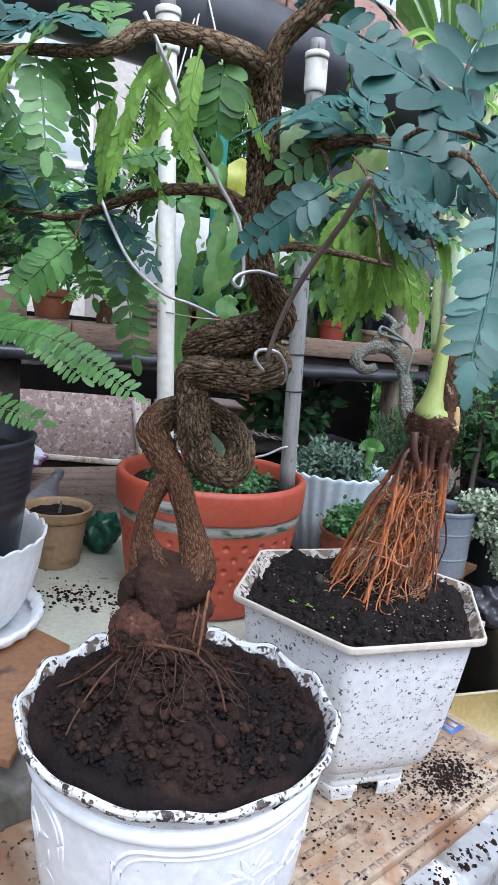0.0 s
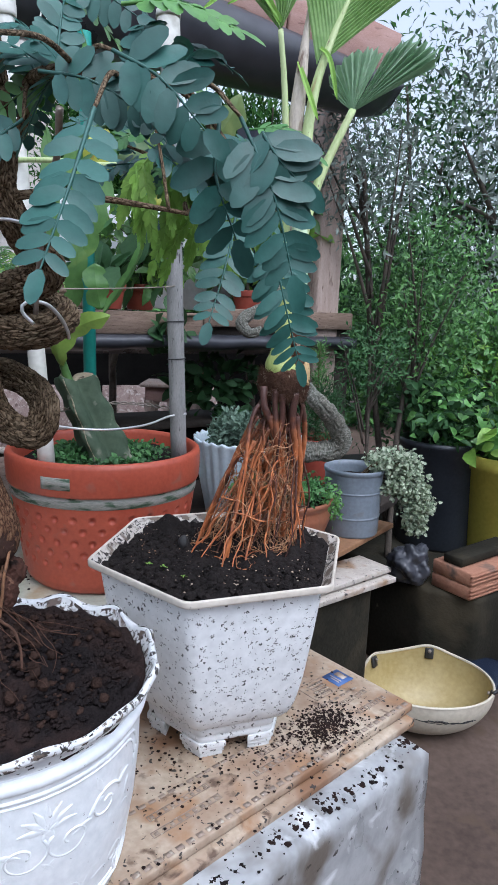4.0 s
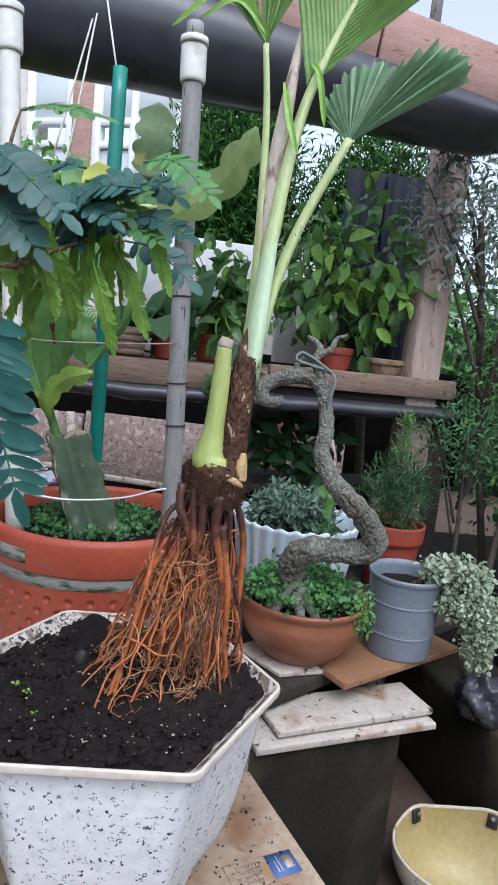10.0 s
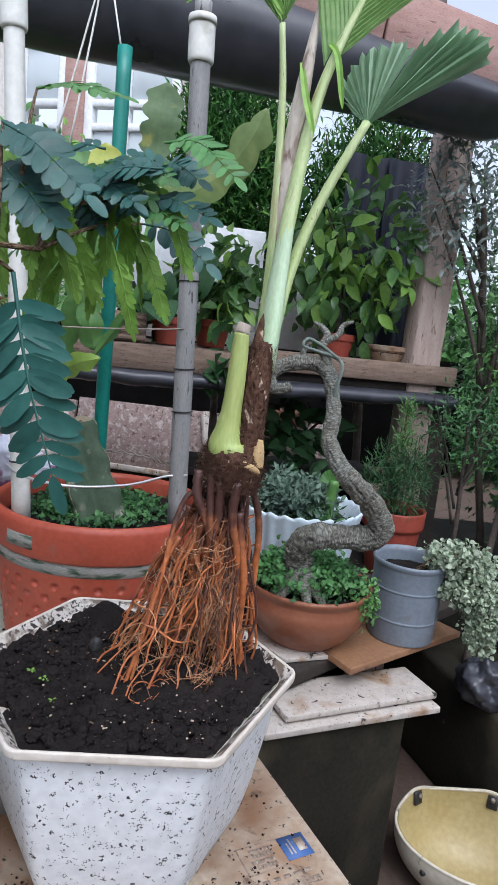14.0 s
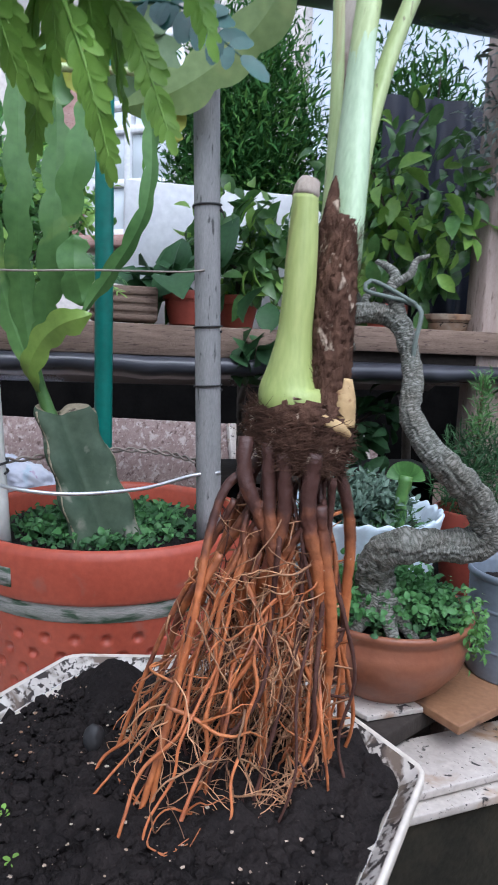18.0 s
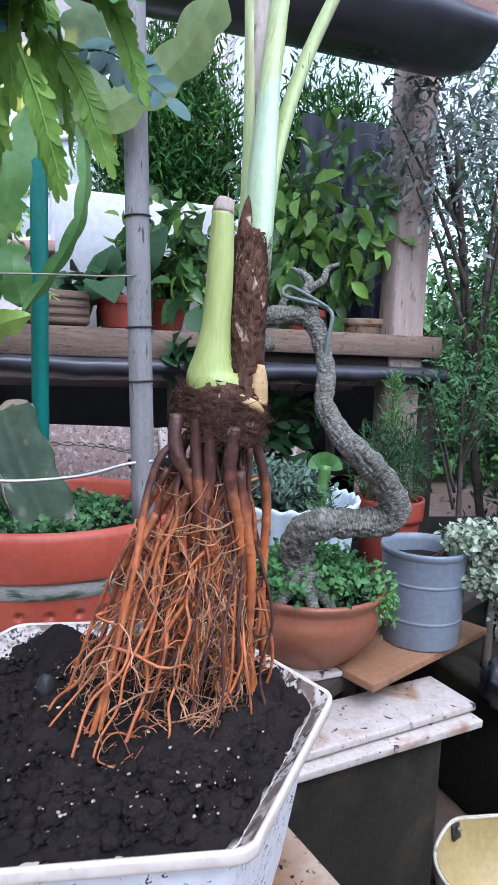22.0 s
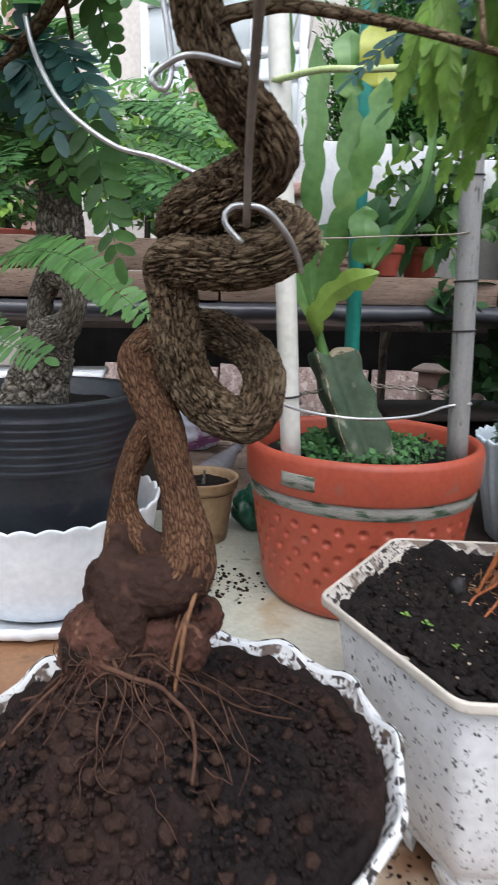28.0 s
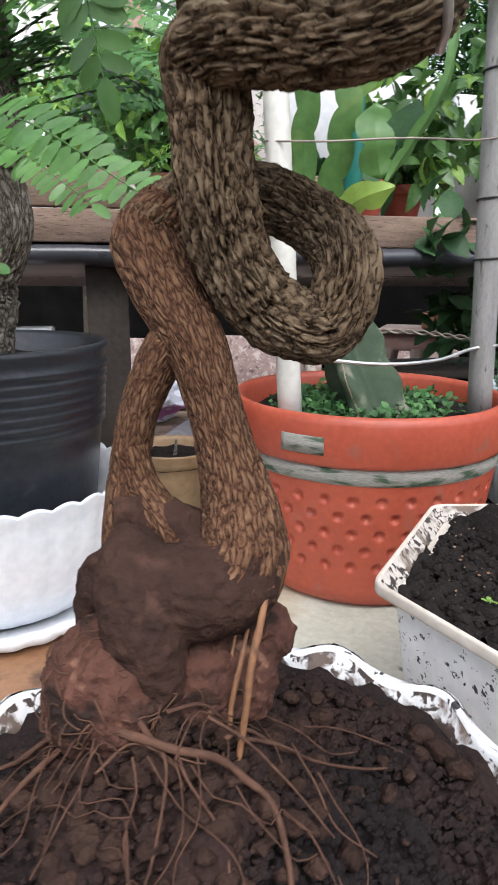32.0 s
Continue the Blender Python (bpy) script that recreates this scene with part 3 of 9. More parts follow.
def prism(bm, corners, z0, z1, bevel=0.003):
    """An upright slab over plan corners, anticlockwise, with eased edges."""
    lo = [bm.verts.new((x, y, z0)) for x, y in corners]
    hi = [bm.verts.new((x, y, z1)) for x, y in corners]
    k = len(corners)
    fs = [bm.faces.new(lo[::-1]), bm.faces.new(hi)]
    for i in range(k):
        fs.append(bm.faces.new((lo[i], lo[(i + 1) % k], hi[(i + 1) % k], hi[i])))
    if bevel:
        es = {e for f in fs for e in f.edges}
        bmesh.ops.bevel(bm, geom=list(es), offset=bevel, segments=2, affect="EDGES", profile=0.6)
    return bm


def beam(bm, p, q, w, h, bevel=0.003, up=(0, 0, 1)):
    """A squared timber from p to q, w wide and h high."""
    p, q = Vector(p), Vector(q)
    d = (q - p).normalized()
    s = d.cross(Vector(up)).normalized() * (w / 2)
    u = s.cross(d).normalized() * (h / 2)
    vs = [[bm.verts.new(e + a * s + b * u) for a, b in ((-1, -1), (1, -1), (1, 1), (-1, 1))] for e in (p, q)]
    fs = [bm.faces.new(vs[0]), bm.faces.new(vs[1][::-1])]
    for k in range(4):
        fs.append(bm.faces.new((vs[0][(k + 1) % 4], vs[0][k], vs[1][k], vs[1][(k + 1) % 4])))
    bmesh.ops.recalc_face_normals(bm, faces=fs)
    if bevel:
        es = {e for f in fs for e in f.edges}
        bmesh.ops.bevel(bm, geom=list(es), offset=bevel, segments=1, affect="EDGES")
    return bm


def B():
    return bmesh.new()


RNG = random.Random(7)
G = 0.04          # ground level
TABLE = 0.52      # top of the bench
LOW = 0.45        # top of the lower tile
UX, UY = 0.857, 0.515   # direction of the plant shelf in plan
NX, NY = -0.515, 0.857  # away from the path


def shelf_at(s, d, z):
    """A place s metres along the plant shelf, d behind its front edge."""
    return Vector((s * UX + d * NX, 1.77 + s * UY + d * NY, z))


# ---- the setting ----
bm = B()
N = 60
gv = {}
for i in range(N + 1):
    for j in range(N + 1):
        x, y = (i / N * 2 - 1), (j / N * 2 - 1)
        x, y = 60 * x * abs(x) ** 1.5, 1.5 + 60 * y * abs(y) ** 1.5
        z = G + 0.006 * noise.noise((x * 3, y * 3, 0)) if abs(x) < 4 else G
        gv[i, j] = bm.verts.new((x, y, z))
for i in range(N):
    for j in range(N):
        bm.faces.new((gv[i, j], gv[i + 1, j], gv[i + 1, j + 1], gv[i, j + 1]))
tagged(part("ground", bm, M["ground"]), "packed brown earth floor with damp stains", "ground", kind="structure")

# bench: concrete body, pale green stone slab, low front block wrapped in plastic
E1 = (0.731, 0.682)   # along the bench front
E2 = (-0.682, 0.731)  # across it


def bench_at(a, b):
    """Plan place: a along the front edge and b back from the corner of the low tile."""
    return (0.595 - a * E1[0] + b * E2[0], 1.012 - a * E1[1] + b * E2[1])


bench = thing("bench", (0.1, 1.2, G), "concrete potting bench topped with stone slabs", "bench", kind="structure")
part("body", prism(B(), [bench_at(1.5, 0.30), bench_at(0.0, 0.30), bench_at(-0.02, 0.62), bench_at(1.5, 0.80)], G, TABLE - 0.028, 0.008), M["concrete"], bench)
part("slab", prism(B(), [(-0.55, 0.98), (-0.02, 0.93), (0.16, 1.02), (0.30, 1.19), (0.33, 1.42), (-0.16, 1.72), (-0.62, 1.62)], TABLE - 0.026, TABLE, 0.004), M["slab_green"], bench, "pale green stone slab with soil stains")
part("slab", prism(B(), [(0.31, 1.21), (0.46, 1.47), (0.60, 1.72), (0.80, 2.05), (0.30, 2.30), (-0.10, 1.75), (0.345, 1.43)], TABLE - 0.030, TABLE - 0.004, 0.004), M["dark_wood"], bench, "dark damp plank")
BF, BR = -0.060, 0.040   # the front and the end of the block, from the corner of the tile
low = thing("low_block", (0.3, 0.75, G), "low concrete block wrapped in cloudy plastic sheet", "block")
part("core", prism(B(), [bench_at(0.9, BF + 0.006), bench_at(BR + 0.006, BF + 0.006), bench_at(BR + 0.006, 0.28), bench_at(0.9, 0.28)], G, LOW - 0.028, 0.012), M["concrete"], low)
bm = B()
rows_n, cols_n = 14, 60
prev = None
for r in range(-3, rows_n + 1):
    ring = []
    k = max(0.0, r / rows_n)
    lap = (0.0, 0.010, 0.035, 0.066)[max(0, -r)]
    for c in range(cols_n + 1):
        s = c / cols_n * 1.26
        if s < 0.9 - BR:
            a, b = max(0.9 - s, BR + lap), BF + lap
        else:
            a, b = BR + lap, max(BF + lap, BF + (s - 0.9 + BR))
        nz = noise.noise((s * 14, k * 5, 3)) * 0.022 * (0.15 + k)
        x, y = bench_at(a - (nz if s > 0.9 - BR else 0), b - (nz if s <= 0.9 - BR else 0) - 0.012 * k)
        ring.append(bm.verts.new((x, y, LOW - 0.024 - k * (LOW - 0.06 - G) - (0.010, 0.003, 0.0, 0.0)[max(0, -r)] * (k == 0) + 0.003 * noise.noise((s * 9, r * 0.7, 6)))))
    if prev:
        for c in range(cols_n):
            bm.faces.new((prev[c], ring[c], ring[c + 1], prev[c + 1]))
    prev = ring
part("plastic_sheet", bm, M["plastic_wrap"], low, "wrinkled cloudy plastic sheet")

tile = thing("printed_tile", (0.4, 0.9, LOW), "stained tan ceramic tile carton with faded print, under the pots", "tile")
part("board", prism(B(), [bench_at(0.95, 0.0), bench_at(0.0, 0.0), bench_at(0.0, 0.30), bench_at(0.95, 0.30)], LOW - 0.012, LOW, 0.002), M["tile_tan"], tile)
part("board", prism(B(), [bench_at(0.97, -0.014), bench_at(0.012, -0.014), bench_at(0.012, 0.27), bench_at(0.97, 0.27)], LOW - 0.026, LOW - 0.014, 0.002), M["tile_tan"], tile)


def flat_patch(a0, a1, b0, b1, z):
    c = [bench_at(a1, b0), bench_at(a0, b0), bench_at(a0, b1), bench_at(a1, b1)]
    return prism(B(), c, z, z + 0.0006, 0)


def print_bar(a0, a1, b0, b1, mat="print_dark", name="print_bar", label=""):
    part(name, flat_patch(a0, a1, b0, b1, LOW + 0.0002), M[mat], tile, label)


print_bar(0.017, 0.055, 0.105, 0.142, "label_blue", "print_patch", "faded blue printed square")
for a0, a1, b0, b1 in ((0.022, 0.034, 0.114, 0.134), (0.040, 0.042, 0.112, 0.136), (0.045, 0.047, 0.112, 0.130)):
    part("print_bar", flat_patch(a0, a1, b0, b1, LOW + 0.0011), M["tile_white"], tile)
for k in range(44):                       # dashed borders
    a = 0.006 + k * 0.0145
    print_bar(a, a + 0.0095, 0.004, 0.011)
    if k > 1:
        print_bar(a, a + 0.0095, 0.0835, 0.0885)
for b in (0.100, 0.1425):                 # ruled box beside the blue square
    print_bar(0.056, 0.113, b, b + 0.0012)
print_bar(0.112, 0.1132, 0.100, 0.1425)
for a0, la, b in ((0.066, 0.034, 0.131), (0.068, 0.030, 0.123), (0.070, 0.033, 0.114), (0.070, 0.028, 0.106)):
    for k in range(6):
        print_bar(a0 + la * k / 6, a0 + la * (k + 0.72) / 6, b, b + 0.0055)
for a0, a1, b in ((0.030, 0.092, 0.066), (0.020, 0.086, 0.036), (0.20, 0.30, 0.036), (0.20, 0.27, 0.060), (0.36, 0.46, 0.036), (0.36, 0.45, 0.060)):
    for w in (b, b + 0.0085):
        print_bar(a0, a1, w, w + 0.0012)
    print_bar(a0, a0 + 0.0012, b, b + 0.0097)
    print_bar(a1, a1 + 0.0012, b, b + 0.0097)
    for k in range(9):
        q = a0 + (a1 - a0) * (k + 0.3) / 9
        print_bar(q, q + (a1 - a0) * 0.055, b + 0.0025, b + 0.0072)

brown = thing("brown_board", (0.58, 1.59, TABLE), "wet brown ceramic board under the grey bucket", "board")
part("panel", prism(B(), [(0.501, 1.419), (0.695, 1.685), (0.585, 1.76), (0.400, 1.50)], TABLE - 0.003, TABLE + 0.010, 0.002), M["board_brown"], brown)
left_board = thing("brown_board", (-0.3, 0.95, TABLE), "wet brown ceramic board under the white planter", "board")
part("panel", prism(B(), [(-0.128, 0.765), (-0.150, 1.050), (-0.62, 1.32), (-0.75, 0.85)], TABLE - 0.003, TABLE + 0.010, 0.002), M["board_brown"], left_board)
prop = thing("support_block", (-0.35, 0.95, G), "dark concrete support under the brown board", "block")
part("core", prism(B(), [(-0.16, 0.82), (-0.18, 1.04), (-0.62, 1.28), (-0.72, 0.90)], G, TABLE - 0.004, 0.006), M["block_dark"], prop)
low_left = thing("brown_floor_tile", (-0.2, 0.7, LOW), "stained brown tile beside the white pot", "tile")
part("panel", prism(B(), [(-0.50, 0.42), (0.02, 0.50), (-0.05, 0.74), (-0.17, 0.81), (-0.55, 0.78)], G, LOW - 0.028, 0.004), M["board_brown"], low_left)

strip = thing("tile_offcut", (0.4, 1.45, TABLE), "dusty white tile offcut beside the clay bowl", "tile")
part("panel", prism(B(), [(0.385, 1.405), (0.462, 1.462), (0.34, 1.56), (0.28, 1.47)], TABLE - 0.002, TABLE + 0.006, 0.0015), M["tile_white"], strip)

cover = thing("tile_stack", (0.53, 1.44, LOW), "two stacked dusty white tiles on the dark block", "tiles")
part("tile", prism(B(), [(0.417, 1.300), (0.656, 1.497), (0.593, 1.57), (0.352, 1.375)], 0.472, 0.483, 0.002), M["tile_white"], cover)
part("tile", prism(B(), [(0.392, 1.262), (0.665, 1.480), (0.600, 1.56), (0.33, 1.345)], 0.455, 0.467, 0.002), M["tile_white"], cover)
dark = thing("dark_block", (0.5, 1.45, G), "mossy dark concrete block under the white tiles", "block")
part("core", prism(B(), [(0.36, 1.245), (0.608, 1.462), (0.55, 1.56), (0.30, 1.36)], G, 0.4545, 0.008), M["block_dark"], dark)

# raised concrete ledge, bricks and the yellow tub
# the ledge's dark colour stands for the black shadows behind the block
ledge = thing("ledge", (1.2, 2.1, G), "raised concrete ledge, coloured near-black for the shade behind the bench", "ledge", kind="structure")
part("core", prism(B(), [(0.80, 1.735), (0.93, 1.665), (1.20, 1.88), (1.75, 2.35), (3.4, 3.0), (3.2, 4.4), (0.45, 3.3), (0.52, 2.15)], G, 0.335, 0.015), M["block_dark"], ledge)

# added plain walls behind and beside the path, blocking light from the low sky
for name, corners in (("wall_south", [(-3.6, -2.5), (3.4, -2.5), (3.4, -2.3), (-3.6, -2.3)]), ("wall_west", [(-3.8, -2.5), (-3.6, -2.5), (-3.6, 3.97), (-3.8, 3.97)]), ("wall_east", [(3.4, -2.5), (3.6, -2.5), (3.6, 2.2), (3.4, 2.2)])):
    tagged(part(name, prism(B(), corners, G - 0.02, 1.7, 0.01), M["plaster"]), "plain grey wall added to block low sky light", "wall", kind="structure")

# ---- shared plant and pot builders ----


def soil_disc(name, at, r, z, material, parent, mound=(), rough=0.004, seg=56, rings=22, shape=None, label="", edge=0.012):
    """A heaped soil surface; mound: (x, y, height, spread)."""
    bm = B()
    grid = []
    for i in range(rings + 1):
        row = []
        for k in range(seg):
            a = 2 * math.pi * k / seg
            rr = r * i / rings * (shape(a) if shape else 1)
            x, y = at[0] + rr * math.cos(a), at[1] + rr * math.sin(a)
            h = z + rough * (noise.noise((x * 60, y * 60, 1)) + 0.6 * noise.noise((x * 170, y * 170, 2)))
            for mx, my, mh, ms in mound:
                h += mh * math.exp(-((x - mx) ** 2 + (y - my) ** 2) / (2 * ms * ms)) * (1 + 0.25 * noise.noise((x * 45, y * 45, 5)))
            if i == rings:
                h -= edge
            row.append(bm.verts.new((x, y, h)))
        grid.append(row)
    for i in range(rings):
        for k in range(seg):
            f = (grid[i][k], grid[i + 1][k], grid[i + 1][(k + 1) % seg], grid[i][(k + 1) % seg])
            if i == 0:
                f = (grid[0][k], grid[1][k], grid[1][(k + 1) % seg])
            bm.faces.new(f)
    return part(name, bm, material, parent, label)


def crumbs(name, n, area, size, material, parent=None, seed=1, label="", smooth=False):
    """Loose crumbs of soil, joined: area() gives a place."""
    rng = random.Random(seed)
    V, F = [], []
    for _ in range(n):
        p = area(rng)
        s = size * (0.35 + rng.random() ** 2.2 * 1.6)
        base = len(V)
        for dx, dy, dz in ((1, 0, 0), (-1, 0, 0), (0, 1, 0), (0, -1, 0), (0, 0, 1), (0, 0, -1), (.7, .7, .5), (-.7, .6, .5), (.6, -.7, .5), (-.6, -.7, .45)):
            j = 0.75 + rng.random() * 0.5
            V.append((p[0] + dx * s * j, p[1] + dy * s * j, p[2] + dz * s * j * 0.8))
        for f in ((0, 6, 4), (6, 2, 4), (2, 7, 4), (7, 1, 4), (1, 9, 4), (9, 3, 4), (3, 8, 4), (8, 0, 4), (0, 2, 6), (2, 1, 7), (1, 3, 9), (3, 0, 8), (0, 5, 2), (2, 5, 1), (1, 5, 3), (3, 5, 0)):
            F.append(tuple(base + v for v in f))
    ob = raw_part(name, V, F, material, parent, label, smooth)
    ob["kind"] = "stuff"
    return ob


def clods(name, n, area, size, material, parent, seed, label=""):
    """Rounded uneven lumps of soil, each half sunk where it lies."""
    rng = random.Random(seed)
    bm = B()
    bmesh.ops.create_icosphere(bm, subdivisions=2, radius=1.0)
    bm.verts.index_update()
    tv = [v.co.copy() for v in bm.verts]
    tf = [tuple(v.index for v in f.verts) for f in bm.faces]
    bm.free()
    V, F = [], []
    for _ in range(n):
        p = Vector(area(rng))
        s = size * (0.35 + rng.random() ** 2.5 * 1.5)
        o = Vector((rng.random() * 90, rng.random() * 90, rng.random() * 90))
        sx, sy, sz = rng.uniform(0.8, 1.25), rng.uniform(0.8, 1.25), rng.uniform(0.6, 0.95)
        base = len(V)
        for c in tv:
            f = 1 + 0.42 * noise.noise(c * 1.3 + o) + 0.26 * noise.noise(c * 3.1 + o) + rng.gauss(0, 0.03)
            V.append((p.x + c.x * s * f * sx, p.y + c.y * s * f * sy, p.z + s * 0.25 + c.z * s * f * sz))
        F += [tuple(base + i for i in f) for f in tf]
    ob = raw_part(name, V, F, material, parent, label, True)
    ob["kind"] = "stuff"
    return ob


def hexf(a, turn=0.36):
    d = (a - turn + math.pi / 6) % (math.pi / 3) - math.pi / 6
    # corners at turn + k*60 degrees
    return min(math.cos(math.pi / 6) / math.cos(math.pi / 6 - abs(d)), 0.985)


# ---- white bowl with the coiled tree ----
WP = (0.080, 0.681)
white_pot = thing("ornate_pot", (*WP, LOW), "white scalloped ornamental pot with chipped blackened rim, full of dark soil", "plant pot")


def scallop(a, i):
    k = max(0.0, (i - 7) / 2) if i < 10 else 1.0
    w = math.cos(13 * a)
    return 1 + 0.018 * w * k, 0.0045 * w * k


part("body", lathe(B(), (*WP, LOW), [(0.0, 0.001), (0.1091, 0.0), (0.1169, 0.004), (0.1266, 0.04), (0.1354, 0.09), (0.1403, 0.14), (0.1417, 0.178), (0.1428, 0.195), (0.1432, 0.212), (0.1452, 0.219)], 180, None, False), M["white_pot"], white_pot)
part("moulding", lathe(B(), (*WP, LOW), [(0.1400, 0.1955), (0.1462, 0.1972), (0.1486, 0.2000), (0.1494, 0.2032), (0.1486, 0.2064), (0.1462, 0.2090), (0.1400, 0.2108)], 180, None, False), M["white_pot"], white_pot)
part("rim", lathe(B(), (*WP, LOW), [(0.1432, 0.212), (0.1461, 0.216), (0.1490, 0.220), (0.1500, 0.224), (0.1515, 0.227), (0.1549, 0.229), (0.1578, 0.231), (0.1592, 0.234), (0.1583, 0.2375), (0.1562, 0.2385), (0.1545, 0.2376), (0.1534, 0.2350)], 180, scallop, False), M["rim_dirty"], white_pot, "chipped white rim edged with black stains")
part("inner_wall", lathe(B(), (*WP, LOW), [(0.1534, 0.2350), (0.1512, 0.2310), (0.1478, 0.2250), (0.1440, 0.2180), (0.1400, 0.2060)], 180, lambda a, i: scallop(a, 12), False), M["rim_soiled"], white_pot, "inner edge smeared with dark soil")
part("chipped_edge", lathe(B(), (*WP, LOW), [(0.1558, 0.2288), (0.1588, 0.2306), (0.1603, 0.2340), (0.1592, 0.2378), (0.1568, 0.2392)], 180, lambda a, i: (1 + 0.018 * math.cos(13 * a), 0.0045 * math.cos(13 * a) + 0.0004 * math.sin(57 * a)), False), M["edge_black"], white_pot, "blackened chips along the rim edge")
# raised panels on the body: a double border round leafy scrolls


def on_pot(a, z, out=0.0):
    r = 0.1266 + (z - 0.04) * 0.137 if z < 0.14 else 0.1403 + (z - 0.14) * 0.042
    return WP[0] + (r + out) * math.cos(a), WP[1] + (r + out) * math.sin(a), LOW + z


def leaf_relief(a, z, turn, length, width):
    # a low pointed leaf lying on the body of the pot
    bm = B()
    rows = []
    for i in range(7):
        q = i / 6
        w = width * math.sin(math.pi * q ** 0.8)
        rows.append([bm.verts.new(on_pot(a + (length * q * math.cos(turn) - w * k * math.sin(turn)) / 0.139, z + length * q * math.sin(turn) + w * k * math.cos(turn), h)) for k, h in ((-1, -0.0003), (-0.5, 0.0014), (0, 0.0006), (0.5, 0.0014), (1, -0.0003))])
    for r0, r1 in zip(rows, rows[1:]):
        for k in range(4):
            bm.faces.new((r0[k], r0[k + 1], r1[k + 1], r1[k]))
    part("leaf_relief", bm, M["white_pot"], white_pot)


for k in range(3):
    mid = radians(-53 + 120 * k)
    for inset, r in ((0.0, 0.0021), (0.0060, 0.0013)):
        half, top, foot_z, c = radians(49) - inset / 0.14, 0.1885 - inset, 0.030 + inset, 0.026
        ctrl = []
        for sx, sz, turn in ((1, 1, 0), (-1, 1, 1), (-1, -1, 2), (1, -1, 3)):
            for j in range(6):
                b = (j / 5 + turn) * math.pi / 2
                ctrl.append((*on_pot(mid + sx * (half - c / 0.14) + c * math.cos(b) / 0.14, (top - c if sz > 0 else foot_z + c) + c * math.sin(b)), r))
            if turn % 2 == 0:
                for j in range(1, 12):
                    ctrl.append((*on_pot(mid + sx * (half - c / 0.14) * (1 - j / 6), top if sz > 0 else foot_z), r))
        ctrl.append(ctrl[0])
        part("border_relief", tube(B(), ctrl, 8, 0.004), M["white_pot"], white_pot)
    for side in (-1, 1):
        for ca, z0, size, ph, turns in ((0.16, 0.128, 0.024, 2.4, 1.25), (0.44, 0.140, 0.021, 0.4, 1.3), (0.66, 0.108, 0.019, 3.2, 1.2), (0.40, 0.085, 0.022, 1.2, 1.3), (0.14, 0.062, 0.020, 4.0, 1.2), (0.62, 0.060, 0.017, 5.0, 1.2)):
            ctrl = []
            for j in range(16):
                q = j / 15
                th = ph + q * turns * 2 * math.pi
                rr = size * (1 - 0.82 * q)
                ctrl.append((*on_pot(mid + side * (ca + rr * math.cos(th) / 0.139), z0 + 0.85 * rr * math.sin(th)), 0.0018 * (1 - 0.3 * q)))
            part("scroll_relief", tube(B(), ctrl, 6, 0.004), M["white_pot"], white_pot)
            for j in range(4):
                b = ph + j * 1.5
                leaf_relief(mid + side * (ca + size * 0.9 * math.cos(b) / 0.139), z0 + size * 0.8 * math.sin(b), b if side > 0 else math.pi - b, 0.020, 0.0042)
    for j in range(7):
        b = math.pi / 2 + (j - 3) * 0.5
        leaf_relief(mid, 0.150, b, 0.026, 0.0040)
soil_disc("soil", WP, 0.1482, 0.680, M["soil_red"], white_pot, [(0.062, 0.648, 0.084, 0.052)], 0.009, 150, 70, label="dark crumbly soil heaped round the roots")


def mound_place(rng):
    a, q = rng.random() * 6.283, rng.random() ** 0.6 * 0.135
    x, y = WP[0] + q * math.cos(a), WP[1] + q * math.sin(a)
    return x, y, 0.682 + 0.084 * math.exp(-((x - 0.062) ** 2 + (y - 0.648) ** 2) / 0.0054)


crumbs("soil_crumb", 5200, mound_place, 0.0019, M["soil_red"], white_pot, 3)
def clod_place(r):
    a, q = r.random() * 6.283, r.random() ** 0.5 * 0.128
    x, y = WP[0] + q * math.cos(a), WP[1] + q * math.sin(a)
    if r.random() < 0.72:
        x, y = 0.070 + r.gauss(0, 0.050), 0.618 + r.gauss(0, 0.034)
    if math.hypot(x - WP[0], y - WP[1]) > 0.130:
        x, y = WP[0] + r.gauss(0, 0.03), WP[1] - 0.05 + r.gauss(0, 0.02)
    return x, y, 0.683 + 0.084 * math.exp(-((x - 0.062) ** 2 + (y - 0.648) ** 2) / 0.0054)


clods("soil_clod", 520, clod_place, 0.0036, M["clod"], white_pot, 4)
clods("soil_clod", 900, mound_place, 0.0020, M["soil_red"], white_pot, 5)

tree = thing("coiled_tree", (0.068, 0.665, 0.70), "bonsai tree with a knotted coiled bark trunk and blue-green pinnate leaves", "bonsai tree")
bm = B()
for cx, cy, cz, r in ((0.040, 0.657, 0.769, 0.0315), (0.041, 0.684, 0.797, 0.0220), (0.066, 0.678, 0.766, 0.0265), (0.088, 0.703, 0.779, 0.0150), (0.045, 0.690, 0.820, 0.0120), (0.077, 0.690, 0.762, 0.0220)):
    geom = bmesh.ops.create_icosphere(bm, subdivisions=4, radius=r)["verts"]
    for v in geom:
        p = v.co.normalized()
        f = 1 + 0.07 * noise.noise(p * 2.0 + Vector((cx * 90, cy * 90, 0))) + 0.06 * noise.noise(p * 4 + Vector((cz * 50, 0, 0))) + (0.05 if cz < 0.78 else 0.012) * noise.noise(p * 13)
        v.co = Vector((cx, cy, cz)) + v.co * f
ball = part("root_ball", bm, M["root_skin"], tree, "swollen reddish-brown root ball")
rm = ball.modifiers.new("blend", "REMESH")
rm.mode, rm.voxel_size, rm.use_smooth_shade = "VOXEL", 0.0012, True
sm = ball.modifiers.new("ease", "SMOOTH")
sm.factor, sm.iterations = 0.5, 3
